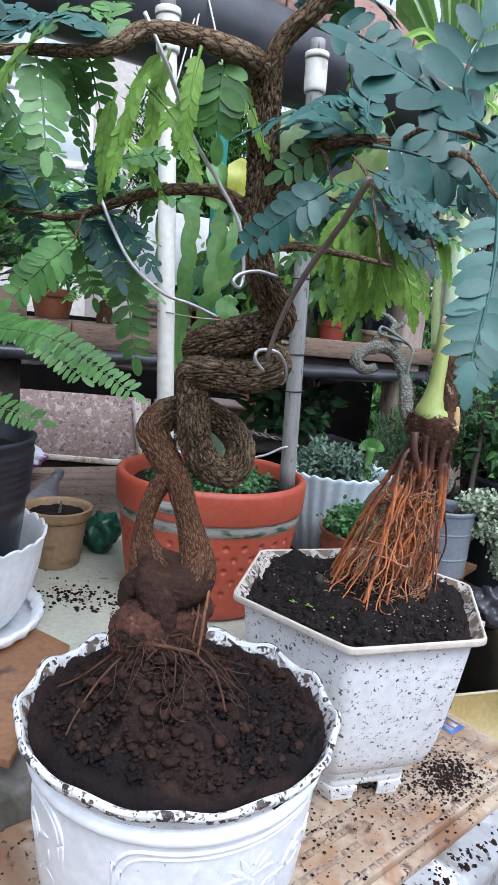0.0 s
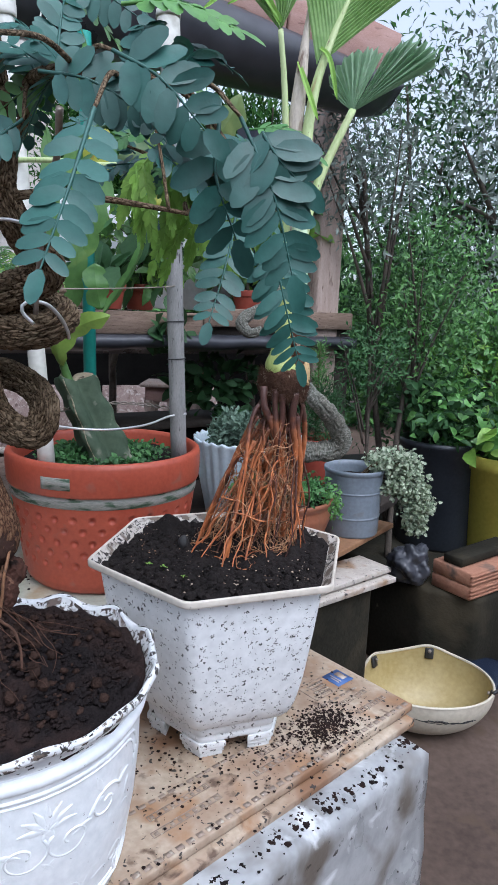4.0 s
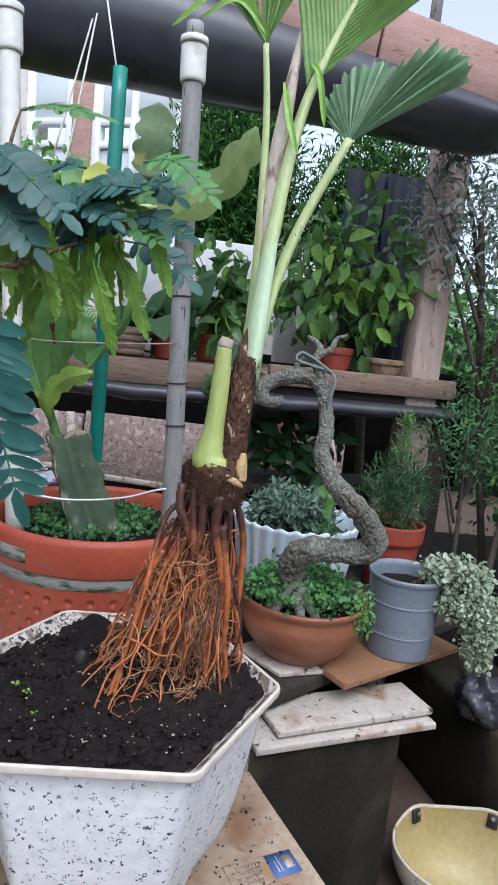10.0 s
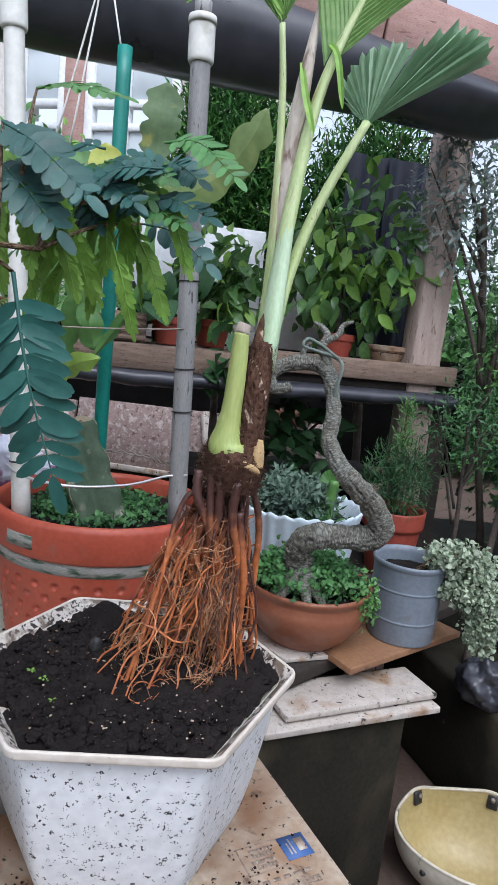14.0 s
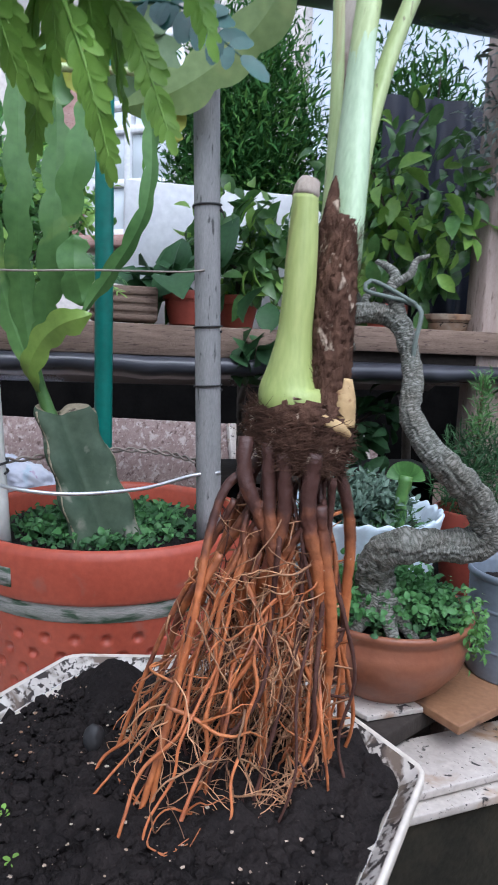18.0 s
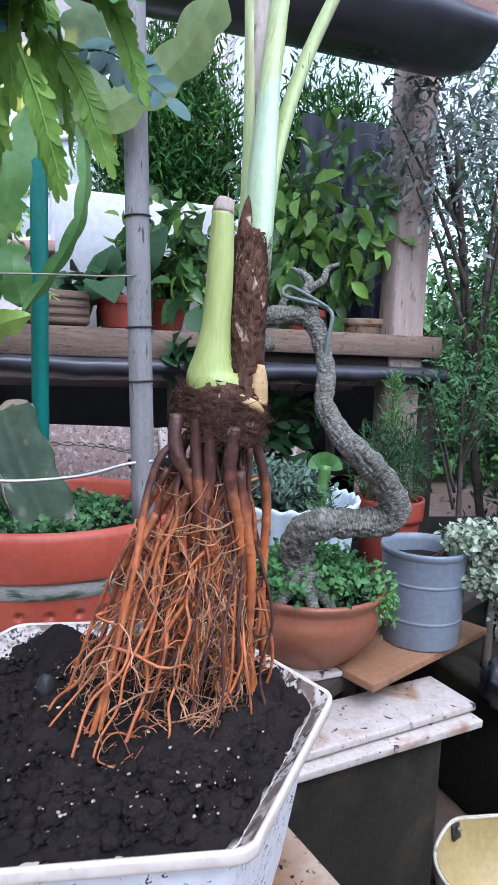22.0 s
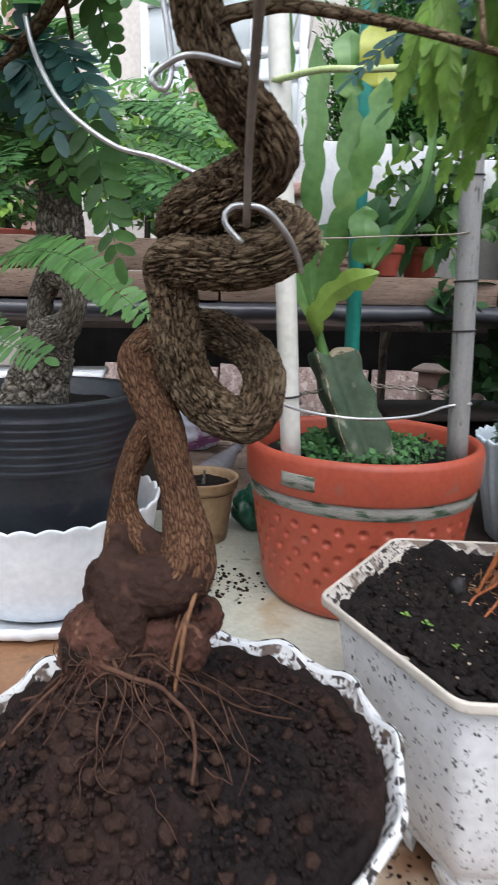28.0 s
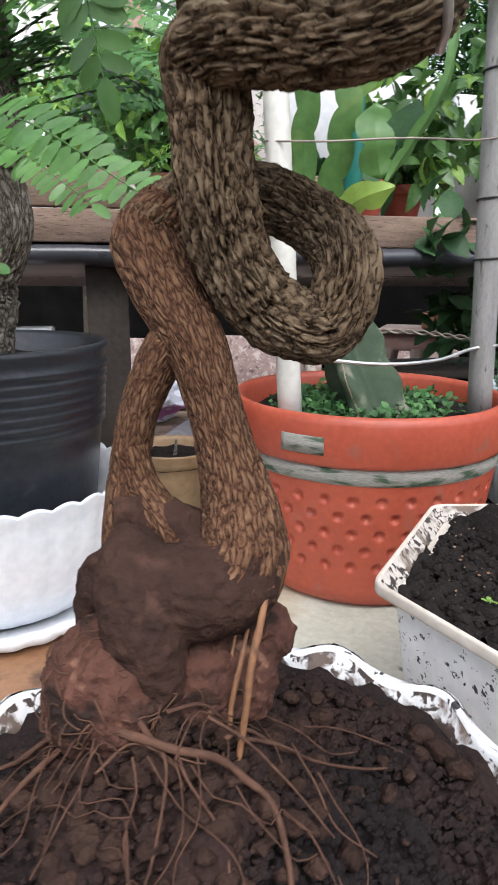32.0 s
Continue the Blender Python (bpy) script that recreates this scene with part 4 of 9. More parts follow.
lump = bpy.data.textures.new("root_lumps", "CLOUDS")
lump.noise_scale, lump.noise_depth = 0.0042, 6
dp = ball.modifiers.new("lumps", "DISPLACE")
dp.texture, dp.strength, dp.mid_level = lump, 0.0048, 0.5
# the stem swells into a smooth elbow that folds over the ball
M["root_smooth"] = surf("smooth_dark_root_bark", (0.021, 0.0125, 0.010), (0.058, 0.031, 0.023), 24, 0.88, 0.8, 170, spots=(((0.082, 0.043, 0.030), 60, 0.56, 0.72),))
M["root_smooth"].node_tree.nodes["Principled BSDF"].inputs["Specular IOR Level"].default_value = 0.12
bm = B()
tube(bm, [(0.0815, 0.6940, 0.838, 0.0130), (0.0838, 0.691, 0.826, 0.0182), (0.0800, 0.685, 0.814, 0.0215), (0.068, 0.676, 0.810, 0.0212), (0.054, 0.668, 0.812, 0.0190), (0.042, 0.666, 0.816, 0.0150)], 36, 0.003, 0.05, 30)
tube(bm, [(0.036, 0.678, 0.830, 0.0090), (0.041, 0.671, 0.824, 0.0140), (0.047, 0.662, 0.812, 0.0172), (0.054, 0.655, 0.797, 0.0165), (0.060, 0.652, 0.784, 0.0130), (0.064, 0.652, 0.772, 0.0080)], 36, 0.003, 0.07, 30)
tube(bm, [(0.036, 0.696, 0.834, 0.0085), (0.046, 0.694, 0.832, 0.0095), (0.058, 0.692, 0.830, 0.0100), (0.070, 0.690, 0.822, 0.0110)], 32, 0.003, 0.12, 30)
tube(bm, [(0.038, 0.676, 0.820, 0.0110), (0.028, 0.676, 0.810, 0.0135), (0.022, 0.676, 0.798, 0.0130), (0.020, 0.672, 0.784, 0.0090)], 32, 0.003, 0.12, 30)
tube(bm, [(0.034, 0.690, 0.812, 0.0120), (0.032, 0.692, 0.826, 0.0125), (0.029, 0.694, 0.842, 0.0105)], 32, 0.003, 0.10, 30)
elbow = part("root_elbow", bm, M["root_smooth"], tree, "smooth dark swollen elbow folded over the root ball")
rm = elbow.modifiers.new("blend", "REMESH")
rm.mode, rm.voxel_size, rm.use_smooth_shade = "VOXEL", 0.0012, True
sm = elbow.modifiers.new("ease", "SMOOTH")
sm.factor, sm.iterations = 0.5, 14
dp = elbow.modifiers.new("lumps", "DISPLACE")
dp.texture, dp.strength, dp.mid_level = lump, 0.0022, 0.5
part("stem_leg", tube(B(), [(0.0800, 0.685, 0.813, 0.0205), (0.0835, 0.690, 0.824, 0.0192), (0.0800, 0.695, 0.842, 0.0160), (0.072, 0.700, 0.865, 0.0125), (0.064, 0.705, 0.885, 0.0118), (0.055, 0.710, 0.906, 0.0130), (0.043, 0.716, 0.922, 0.0146), (0.031, 0.722, 0.938, 0.0158), (0.021, 0.731, 0.953, 0.0160), (0.027, 0.742, 0.966, 0.0152)], 72, 0.0015, 0.09, 44), M["bark_red"], tree, "reddish lower stem with scaly bark")
part("stem_leg", tube(B(), [(0.034, 0.684, 0.800, 0.014), (0.0265, 0.692, 0.822, 0.0115), (0.0245, 0.700, 0.850, 0.0095), (0.0275, 0.704, 0.876, 0.0088), (0.036, 0.710, 0.900, 0.0100), (0.044, 0.713, 0.912, 0.011)], 44, 0.002, 0.07, 40), M["bark_red"], tree)
part("stem_leg", tube(B(), [(0.0255, 0.699, 0.862, 0.0080), (0.032, 0.697, 0.846, 0.0080), (0.046, 0.692, 0.832, 0.0090), (0.060, 0.687, 0.818, 0.0110)], 24, 0.003, 0.08, 26), M["bark_red"], tree)
COIL = [(0.020, 0.731, 0.953, 0.0155), (0.033, 0.752, 0.969, 0.0148), (0.063, 0.762, 0.974, 0.0138), (0.094, 0.762, 0.961, 0.0134), (0.1125, 0.747, 0.940, 0.0135), (0.1030, 0.7400, 0.9150, 0.0140), (0.0795, 0.7270, 0.9255, 0.0145), (0.0675, 0.7130, 0.9520, 0.0145), (0.0650, 0.7060, 0.9800, 0.0142),
        (0.0635, 0.7060, 1.0000, 0.0142), (0.0610, 0.704, 1.0170, 0.0142), (0.0770, 0.696, 1.0205, 0.0146), (0.1110, 0.700, 1.0195, 0.0146), (0.1330, 0.707, 1.0250, 0.0142), (0.1385, 0.726, 1.0370, 0.0138), (0.1060, 0.750, 1.0480, 0.0135), (0.0690, 0.742, 1.0440, 0.0140), (0.0640, 0.716, 1.0420, 0.0150), (0.0861, 0.700, 1.0520, 0.0158), (0.120, 0.695, 1.0640, 0.0152), (0.1385, 0.686, 1.0755, 0.0145), (0.1353, 0.676, 1.0880, 0.0135), (0.1221, 0.662, 1.1070, 0.0125), (0.1121, 0.652, 1.1367, 0.0120), (0.1144, 0.646, 1.1726, 0.0118), (0.1125, 0.632, 1.2336, 0.0112), (0.112, 0.620, 1.2630, 0.0108)]
part("trunk", tube(B(), COIL, 144, 0.0011, 0.27, 46), M["bark"], tree, "deeply furrowed brown bark twisted into loops")
BR = {
    "topL": [(0.112, 0.622, 1.260, 0.0086), (0.0958, 0.6, 1.2628, 0.0084), (0.0584, 0.58, 1.2644, 0.0072), (0.0263, 0.57, 1.2616, 0.0064), (0.0103, 0.565, 1.2493, 0.0056), (-0.0149, 0.57, 1.2457, 0.0044), (-0.0554, 0.58, 1.2474, 0.0040), (-0.1155, 0.6, 1.2516, 0.0036), (-0.22, 0.64, 1.262, 0.0024)],
    "topR": [(0.1124, 0.622, 1.250, 0.0084), (0.1214, 0.61, 1.2776, 0.0076), (0.1441, 0.6, 1.2979, 0.0072), (0.1726, 0.59, 1.3226, 0.0064), (0.22, 0.58, 1.36, 0.0048)],
    "midL": [(0.1129, 0.65, 1.1529, 0.0072), (0.0995, 0.652, 1.1658, 0.0064), (0.0767, 0.655, 1.1759, 0.0052), (0.0444, 0.66, 1.1764, 0.0048), (0.006, 0.68, 1.1725, 0.0044), (-0.0452, 0.7, 1.1571, 0.0040), (-0.075, 0.71, 1.1511, 0.0032), (-0.1173, 0.72, 1.1543, 0.0028), (-0.1831, 0.74, 1.1656, 0.0024)],
    "midR": [(0.1112, 0.65, 1.1459, 0.0064), (0.1233, 0.645, 1.1689, 0.0056), (0.1402, 0.63, 1.1849, 0.0052), (0.1551, 0.6, 1.2018, 0.0048), (0.1776, 0.57, 1.2014, 0.0044), (0.2067, 0.55, 1.1965, 0.0040), (0.2355, 0.54, 1.1909, 0.0040), (0.2774, 0.53, 1.1849, 0.0036)],
    "backR": [(0.1221, 0.652, 1.133, 0.0040), (0.1457, 0.66, 1.1377, 0.0036), (0.1606, 0.67, 1.1389, 0.0032), (0.20, 0.72, 1.142, 0.0028), (0.25, 0.80, 1.145, 0.0020)],
}
for ctrl in BR.values():
    part("branch", tube(B(), ctrl, 24, 0.003, 0.10, 60), M["bark"], tree)
part("branch", tube(B(), [(0.1311, 0.672, 1.0373, 0.0022), (0.1423, 0.65, 1.0782, 0.0022), (0.1591, 0.62, 1.115, 0.0025), (0.1808, 0.58, 1.1497, 0.0026), (0.1925, 0.55, 1.1736, 0.0026)], 10, 0.006, 0.05, 60), M["wire_dull"], tree, "thin brown guide rod")
for ctrl in ([(0.0271, 0.565, 1.2716, 0.0016), (0.0392, 0.572, 1.25, 0.0016), (0.05, 0.59, 1.2272, 0.0016), (0.0614, 0.605, 1.2029, 0.0016), (0.0789, 0.625, 1.1797, 0.0016), (0.0996, 0.632, 1.1479, 0.0016), (0.1064, 0.635, 1.1119, 0.0016), (0.1047, 0.632, 1.0975, 0.0016), (0.0991, 0.628, 1.1012, 0.0016), (0.1037, 0.632, 1.108, 0.0016), (0.118, 0.636, 1.1125, 0.0016), (0.134, 0.655, 1.1112, 0.0016)],
             [(-0.0334, 0.69, 1.1687, 0.0016), (-0.0176, 0.68, 1.1413, 0.0016), (0.0024, 0.68, 1.111, 0.0016), (0.0306, 0.69, 1.0891, 0.0016), (0.0562, 0.7, 1.0817, 0.0016), (0.0801, 0.71, 1.0726, 0.0016)],
             [(0.1305, 0.668, 1.0279, 0.0018), (0.1218, 0.664, 1.039, 0.0018), (0.125, 0.666, 1.0469, 0.0018), (0.1406, 0.671, 1.0462, 0.0018), (0.1490, 0.684, 1.0350, 0.0018), (0.1510, 0.700, 1.0220, 0.0018), (0.148, 0.714, 1.015, 0.0018)]):
    part("wire", tube(B(), ctrl, 8, 0.003), M["wire"], tree, "bent aluminium training wire")
# surface roots over the soil mound
rng = random.Random(21)


def mound_z(x, y):
    return 0.685 + 0.084 * math.exp(-((x - 0.062) ** 2 + (y - 0.648) ** 2) / 0.0054)


for k in range(36):
    a = -2.9 + 2.8 * rng.random() if k < 22 else rng.random() * 6.28
    x, y = 0.062 + 0.034 * math.cos(a), 0.652 + 0.030 * math.sin(a)
    if k % 3 == 0:
        x, y = x + rng.uniform(0.0, 0.05), y - rng.uniform(0.0, 0.04)
    ln = rng.uniform(0.005, 0.011)
    a += rng.gauss(0, 1.0)
    r0 = rng.uniform(0.00022, 0.0005)
    ctrl = []
    for j in range(6):
        q = j / 5
        ctrl.append((x, y, mound_z(x, y) + 0.006 * (1 - q) + rng.uniform(0.003, 0.008), r0 * (1 - 0.6 * q)))
        a += rng.gauss(0, 0.6)
        x, y = x + ln * math.cos(a), y + ln * math.sin(a)
        if math.hypot(x - WP[0], y - WP[1]) > 0.134:
            break
    if len(ctrl) > 2:
        part("root", tube(B(), ctrl, 6, 0.004, 0.15, 60), M["rootlet"], tree)
def soil_root(plan, r, lift=0.007):
    """A crooked root lying on the mound along points in plan."""
    n = len(plan) - 1
    ctrl = [(x, y, mound_z(x, y) + lift * (1 - 0.5 * i / n) + 0.0015 * math.sin(i * 2.3), r * 0.85 * (1.15 - 0.55 * i / n)) for i, (x, y) in enumerate(plan)]
    part("root", tube(B(), ctrl, 8, 0.0025, 0.2, 60), M["rootlet"], tree, "crooked surface root")


soil_root([(0.034, 0.640), (0.042, 0.633), (0.062, 0.630), (0.079, 0.631), (0.092, 0.639), (0.102, 0.643), (0.112, 0.643), (0.121, 0.634), (0.128, 0.618)], 0.0021, 0.010)
soil_root([(0.051, 0.640), (0.062, 0.634), (0.073, 0.630), (0.080, 0.629)], 0.0017, 0.009)
soil_root([(0.074, 0.629), (0.078, 0.624), (0.080, 0.613), (0.081, 0.600), (0.076, 0.586)], 0.0008)
soil_root([(0.080, 0.630), (0.086, 0.626), (0.100, 0.623), (0.108, 0.611)], 0.0007)
soil_root([(0.091, 0.649), (0.095, 0.664), (0.104, 0.680), (0.110, 0.694)], 0.0011)
soil_root([(0.094, 0.654), (0.105, 0.675), (0.116, 0.700), (0.135, 0.722), (0.146, 0.735)], 0.0010)
soil_root([(0.084, 0.648), (0.099, 0.654), (0.116, 0.660), (0.134, 0.657)], 0.0007, 0.011)
soil_root([(0.070, 0.641), (0.079, 0.654), (0.087, 0.660), (0.096, 0.663)], 0.0009, 0.009)
soil_root([(0.016, 0.650), (-0.006, 0.648), (-0.024, 0.660), (-0.040, 0.656)], 0.0016)
soil_root([(0.030, 0.632), (0.010, 0.620), (-0.004, 0.598), (-0.006, 0.580)], 0.0014)
soil_root([(0.052, 0.618), (0.061, 0.628), (0.072, 0.632)], 0.0007)
soil_root([(0.102, 0.735), (0.117, 0.750), (0.140, 0.756), (0.152, 0.752)], 0.0006)
soil_root([(0.107, 0.690), (0.122, 0.674), (0.133, 0.666), (0.150, 0.668)], 0.0006)
soil_root([(0.116, 0.645), (0.127, 0.648), (0.142, 0.640)], 0.0006)
soil_root([(0.086, 0.706), (0.102, 0.722), (0.118, 0.724), (0.130, 0.738)], 0.0006)
for dx, dy, r in ((0.0, 0.0, 0.0016), (-0.008, 0.000, 0.0011), (-0.014, 0.004, 0.0009)):
    z1 = 0.804 if dx == 0 else 0.786 - 0.4 * abs(dx + 0.008)
    part("root", tube(B(), [(0.098 + dx, 0.678 + dy, z1 + 0.010, r * 0.7), (0.0985 + dx, 0.668 + dy, z1, r), (0.097 + dx, 0.662 + dy, z1 - 0.014, r), (0.0965 + dx, 0.658 + dy, z1 - 0.030, r * 0.9), (0.094 + dx, 0.652 + dy, 0.742, r * 0.8)], 8, 0.003, 0.14, 60), M["root_bare"], tree, "bare tan root")
V, F = [], []
for _ in range(170):
    cx, cy, cz, r = rng.choice(((0.040, 0.657, 0.769, 0.0315), (0.041, 0.684, 0.797, 0.0220), (0.066, 0.678, 0.766, 0.0265), (0.045, 0.690, 0.820, 0.0120)))
    d = Vector((rng.gauss(0, 1), rng.gauss(0, 1), rng.gauss(0, 1))).normalized()
    p = Vector((cx, cy, cz)) + d * r
    q = p + d * 0.003 * rng.random() + Vector((rng.gauss(0, 0.003), rng.gauss(0, 0.004), rng.gauss(0, 0.004)))
    s = d.orthogonal().normalized() * 0.00035
    b = len(V)
    V += [p + s, p - s, q - s * 0.4, q + s * 0.4]
    F.append((b, b + 1, b + 2, b + 3))
bm = B()
for k in range(240):
    cx, cy, cz, r = rng.choice(((0.040, 0.657, 0.769, 0.0315), (0.040, 0.657, 0.769, 0.0315), (0.041, 0.684, 0.797, 0.0220), (0.066, 0.678, 0.766, 0.0265), (0.045, 0.690, 0.820, 0.0122)))
    d = Vector((rng.gauss(0, 1), rng.gauss(-0.5, 0.8), rng.gauss(0, 0.8))).normalized()
    way = Vector((rng.gauss(0, 1), rng.gauss(0, 1), rng.gauss(-0.6, 1)))
    out, ctrl = rng.uniform(0.0, 0.10), []
    for j in range(5):
        ctrl.append((*(Vector((cx, cy, cz)) + d * r * (1.01 + out * math.sin(j * 0.78))), 0.0004 * (1.2 - 0.2 * j)))
        way = (way + Vector((rng.gauss(0, 0.6), rng.gauss(0, 0.6), rng.gauss(0, 0.6)))).normalized()
        d = (d + way * 0.13).normalized()
    tube(bm, ctrl, 4, 0.003, cap=False)
part("root_hair", bm, M["rootlet"], tree, "fine hairy rootlets")["kind"] = "stuff"
raw_part("root_hair", V, F, M["root_skin"], tree)["kind"] = "stuff"

# ---- speckled hexagonal pot with the palm ----
HP = (0.289, 0.963)
hex_pot = thing("hexagonal_pot", (*HP, LOW), "white speckled plastic hexagonal pot on small feet, black soil", "plant pot")
hx = lambda a, i: (hexf(a), 0.0)
part("body", lathe(B(), (*HP, LOW), [(0.0, 0.046), (0.094, 0.046), (0.108, 0.0485), (0.1215, 0.055), (0.1320, 0.066), (0.1395, 0.082), (0.1455, 0.102), (0.1520, 0.128), (0.163, 0.19), (0.172, 0.248), (0.171, 0.254)], 144, hx, False), M["hex_white"], hex_pot)
part("plinth", lathe(B(), (*HP, LOW), [(0.0, 0.022), (0.099, 0.022), (0.1030, 0.0235), (0.1040, 0.0300), (0.1020, 0.0325), (0.1048, 0.0345), (0.1058, 0.0420), (0.1040, 0.0500)], 144, hx, False), M["hex_white"], hex_pot)
for k in range(6):
    a = 0.36 + k * math.pi / 3
    bm = B()
    px, py = math.cos(a), math.sin(a)
    for tip, wide, z0, z1 in ((0.1060, 0.36, 0.0150, 0.0235), (0.1030, 0.34, 0.0075, 0.0150), (0.1000, 0.32, 0.0, 0.0075)):
        c = [(HP[0] + 0.070 * px, HP[1] + 0.070 * py)] + [(HP[0] + q * math.cos(a + da), HP[1] + q * math.sin(a + da)) for q, da in ((tip * 0.885, -wide), (tip, 0.0), (tip * 0.885, wide))]
        prism(bm, c, LOW + z0, LOW + z1, 0.0012)
    part("foot", bm, M["hex_white"], hex_pot)
part("rim", lathe(B(), (*HP, LOW), [(0.160, 0.250), (0.178, 0.2550), (0.1872, 0.2565), (0.1890, 0.2575), (0.1893, 0.2595), (0.1893, 0.2645), (0.1888, 0.2658), (0.1874, 0.2665), (0.1856, 0.2663), (0.1846, 0.2650)], 144, hx, False), M["hex_rim"], hex_pot, "stained cream rim")
part("inner_wall", lathe(B(), (*HP, LOW), [(0.1846, 0.2650), (0.1800, 0.2600), (0.1705, 0.2525), (0.1655, 0.2475), (0.157, 0.20)], 144, hx, False), M["hex_in"], hex_pot, "inner wall smeared with dark soil")
soil_disc("soil", HP, 0.1713, 0.7050, M["soil"], hex_pot, [(0.150, 1.03, -0.008, 0.03), (0.197, 1.069, 0.009, 0.016), (0.345, 1.00, 0.012, 0.05), (0.20, 1.06, 0.016, 0.016), (0.42, 1.06, 0.010, 0.02)], 0.010, 140, 60, shape=hexf, label="black potting soil with pale grit", edge=0.0)
crumbs("soil_crumb", 4200, lambda r: (lambda a, q: (HP[0] + q * hexf(a) * math.cos(a), HP[1] + q * hexf(a) * math.sin(a), 0.7065))(r.random() * 6.283, r.random() ** 0.5 * 0.160), 0.0026, M["soil"], hex_pot, 6)
clods("soil_clod", 900, lambda r: (lambda a, q: (HP[0] + q * hexf(a) * math.cos(a), HP[1] + q * hexf(a) * math.sin(a), 0.7065))(r.random() * 6.283, r.random() ** 0.5 * 0.160), 0.0038, M["soil"], hex_pot, 8)
crumbs("grit", 420, lambda r: (lambda a, q: (HP[0] + q * hexf(a) * math.cos(a), HP[1] + q * hexf(a) * math.sin(a), 0.7095))(r.random() * 6.283, r.random() ** 0.5 * 0.158), 0.0009, M["tile_tan"], hex_pot, 7, "pale grit in the soil")

pebble = thing("pebble", (0.233, 0.977, 0.712), "dark smooth pebble on the potting soil", "stone")
bm = B()
for v in bmesh.ops.create_icosphere(bm, subdivisions=3, radius=0.0095)["verts"]:
    d = v.co.normalized()
    v.co = Vector((0.233 + v.co.x * 0.8, 0.977 + v.co.y * 0.8, 0.716 + v.co.z * 1.15)) + v.co * 0.15 * noise.noise(d * 1.8)
part("stone", bm, M["black_rub"], pebble)
palm = thing("young_coconut_palm", (0.345, 1.0, 0.70), "young coconut palm standing on a cone of orange roots", "palm")
M["cut_flesh"] = surf("pale_cut_flesh", (0.40, 0.25, 0.11), (0.56, 0.40, 0.19), 60, 0.7, 0.3, 200, spots=(((0.24, 0.11, 0.05), 120, 0.58, 0.68),))
part("sheath", tube(B(), [(0.3680, 1.004, 0.9570, 0.0225), (0.3650, 1.002, 0.9660, 0.0230), (0.3615, 1.001, 0.9760, 0.0212), (0.3618, 0.999, 0.9905, 0.0152), (0.3632, 0.998, 1.0115, 0.0112), (0.3646, 0.998, 1.0360, 0.0103), (0.3652, 0.999, 1.0640, 0.0097), (0.3655, 1.000, 1.0960, 0.0080)], 36, 0.003, 0.012, 20), M["sheath"], palm, "cut yellow-green leaf sheath")
part("dry_tip", tube(B(), [(0.3655, 1.000, 1.0945, 0.0083), (0.3660, 1.001, 1.1000, 0.0080), (0.3672, 1.002, 1.1055, 0.0066)], 20, 0.003, 0.05, 60), M["papery"], palm, "dry brown cut tip")
part("fibre_stem", tube(B(), [(0.3835, 1.006, 0.960, 0.0165), (0.3840, 1.008, 0.985, 0.0145), (0.3835, 1.013, 1.020, 0.0140), (0.3825, 1.020, 1.050, 0.0138), (0.3815, 1.026, 1.070, 0.0132), (0.3805, 1.032, 1.084, 0.0120)], 56, 0.0016, 0.14, 60), M["fibre"], palm, "brown fibrous stem sheath")
part("fibre_stem", tube(B(), [(0.3770, 1.024, 1.060, 0.0080), (0.3760, 1.030, 1.085, 0.0060), (0.3755, 1.038, 1.105, 0.0040), (0.3755, 1.046, 1.118, 0.0018)], 20, 0.002, 0.16, 60), M["fibre"], palm)
part("torn_base", tube(B(), [(0.3955, 1.001, 0.955, 0.0088), (0.3965, 1.001, 0.972, 0.0074), (0.3980, 1.002, 0.985, 0.0030)], 24, 0.002, 0.06, 60), M["cut_flesh"], palm, "pale torn leaf base")
part("torn_base", tube(B(), [(0.3760, 0.982, 0.9650, 0.0030), (0.3870, 0.982, 0.9600, 0.0034), (0.3960, 0.986, 0.9555, 0.0040), (0.4010, 0.994, 0.9500, 0.0030)], 16, 0.002, 0.12, 60), M["cut_flesh"], palm, "tan torn edge above the fibre collar")
V, F = [], []
rng = random.Random(5)
for _ in range(2600):
    z = rng.uniform(0.975, 1.080)
    a = rng.random() * 6.283
    r = 0.0142 - 0.01 * max(0, z - 1.0)
    p = Vector((0.3833 + r * math.cos(a), 1.008 + 0.22 * (z - 0.985) + r * math.sin(a), z))
    q = p + Vector((rng.gauss(0, 0.003) + 0.0018 * math.cos(a), rng.gauss(0, 0.003) + 0.0018 * math.sin(a), rng.uniform(-0.006, 0.014)))
    s = Vector((-math.sin(a), math.cos(a), 0)) * 0.00028
    b = len(V)
    V += [p + s, p - s, q - s * 0.3, q + s * 0.3]
    F.append((b, b + 1, b + 2, b + 3))
for _ in range(3600):
    a = rng.random() * 6.283
    z = rng.uniform(0.930, 0.962) - 0.008 * math.cos(a)
    r = 0.0275 + 0.005 * math.sin(max(0, min(1, (z - 0.926) / 0.05)) * 3.1) + rng.gauss(0, 0.002)
    p = Vector((0.368 + r * math.cos(a), 1.005 + r * math.sin(a), z))
    da = rng.choice((-1, 1)) * rng.uniform(0.15, 0.5)
    q = Vector((0.368 + (r + 0.004) * math.cos(a + da), 1.005 + (r + 0.004) * math.sin(a + da), z + rng.gauss(0, 0.005)))
    s = Vector((0, 0, 0.00035))
    b = len(V)
    V += [p + s, p - s, q - s * 0.3, q + s * 0.3]
    F.append((b, b + 1, b + 2, b + 3))
raw_part("loose_fibre", V, F, M["fibre"], palm)["kind"] = "stuff"
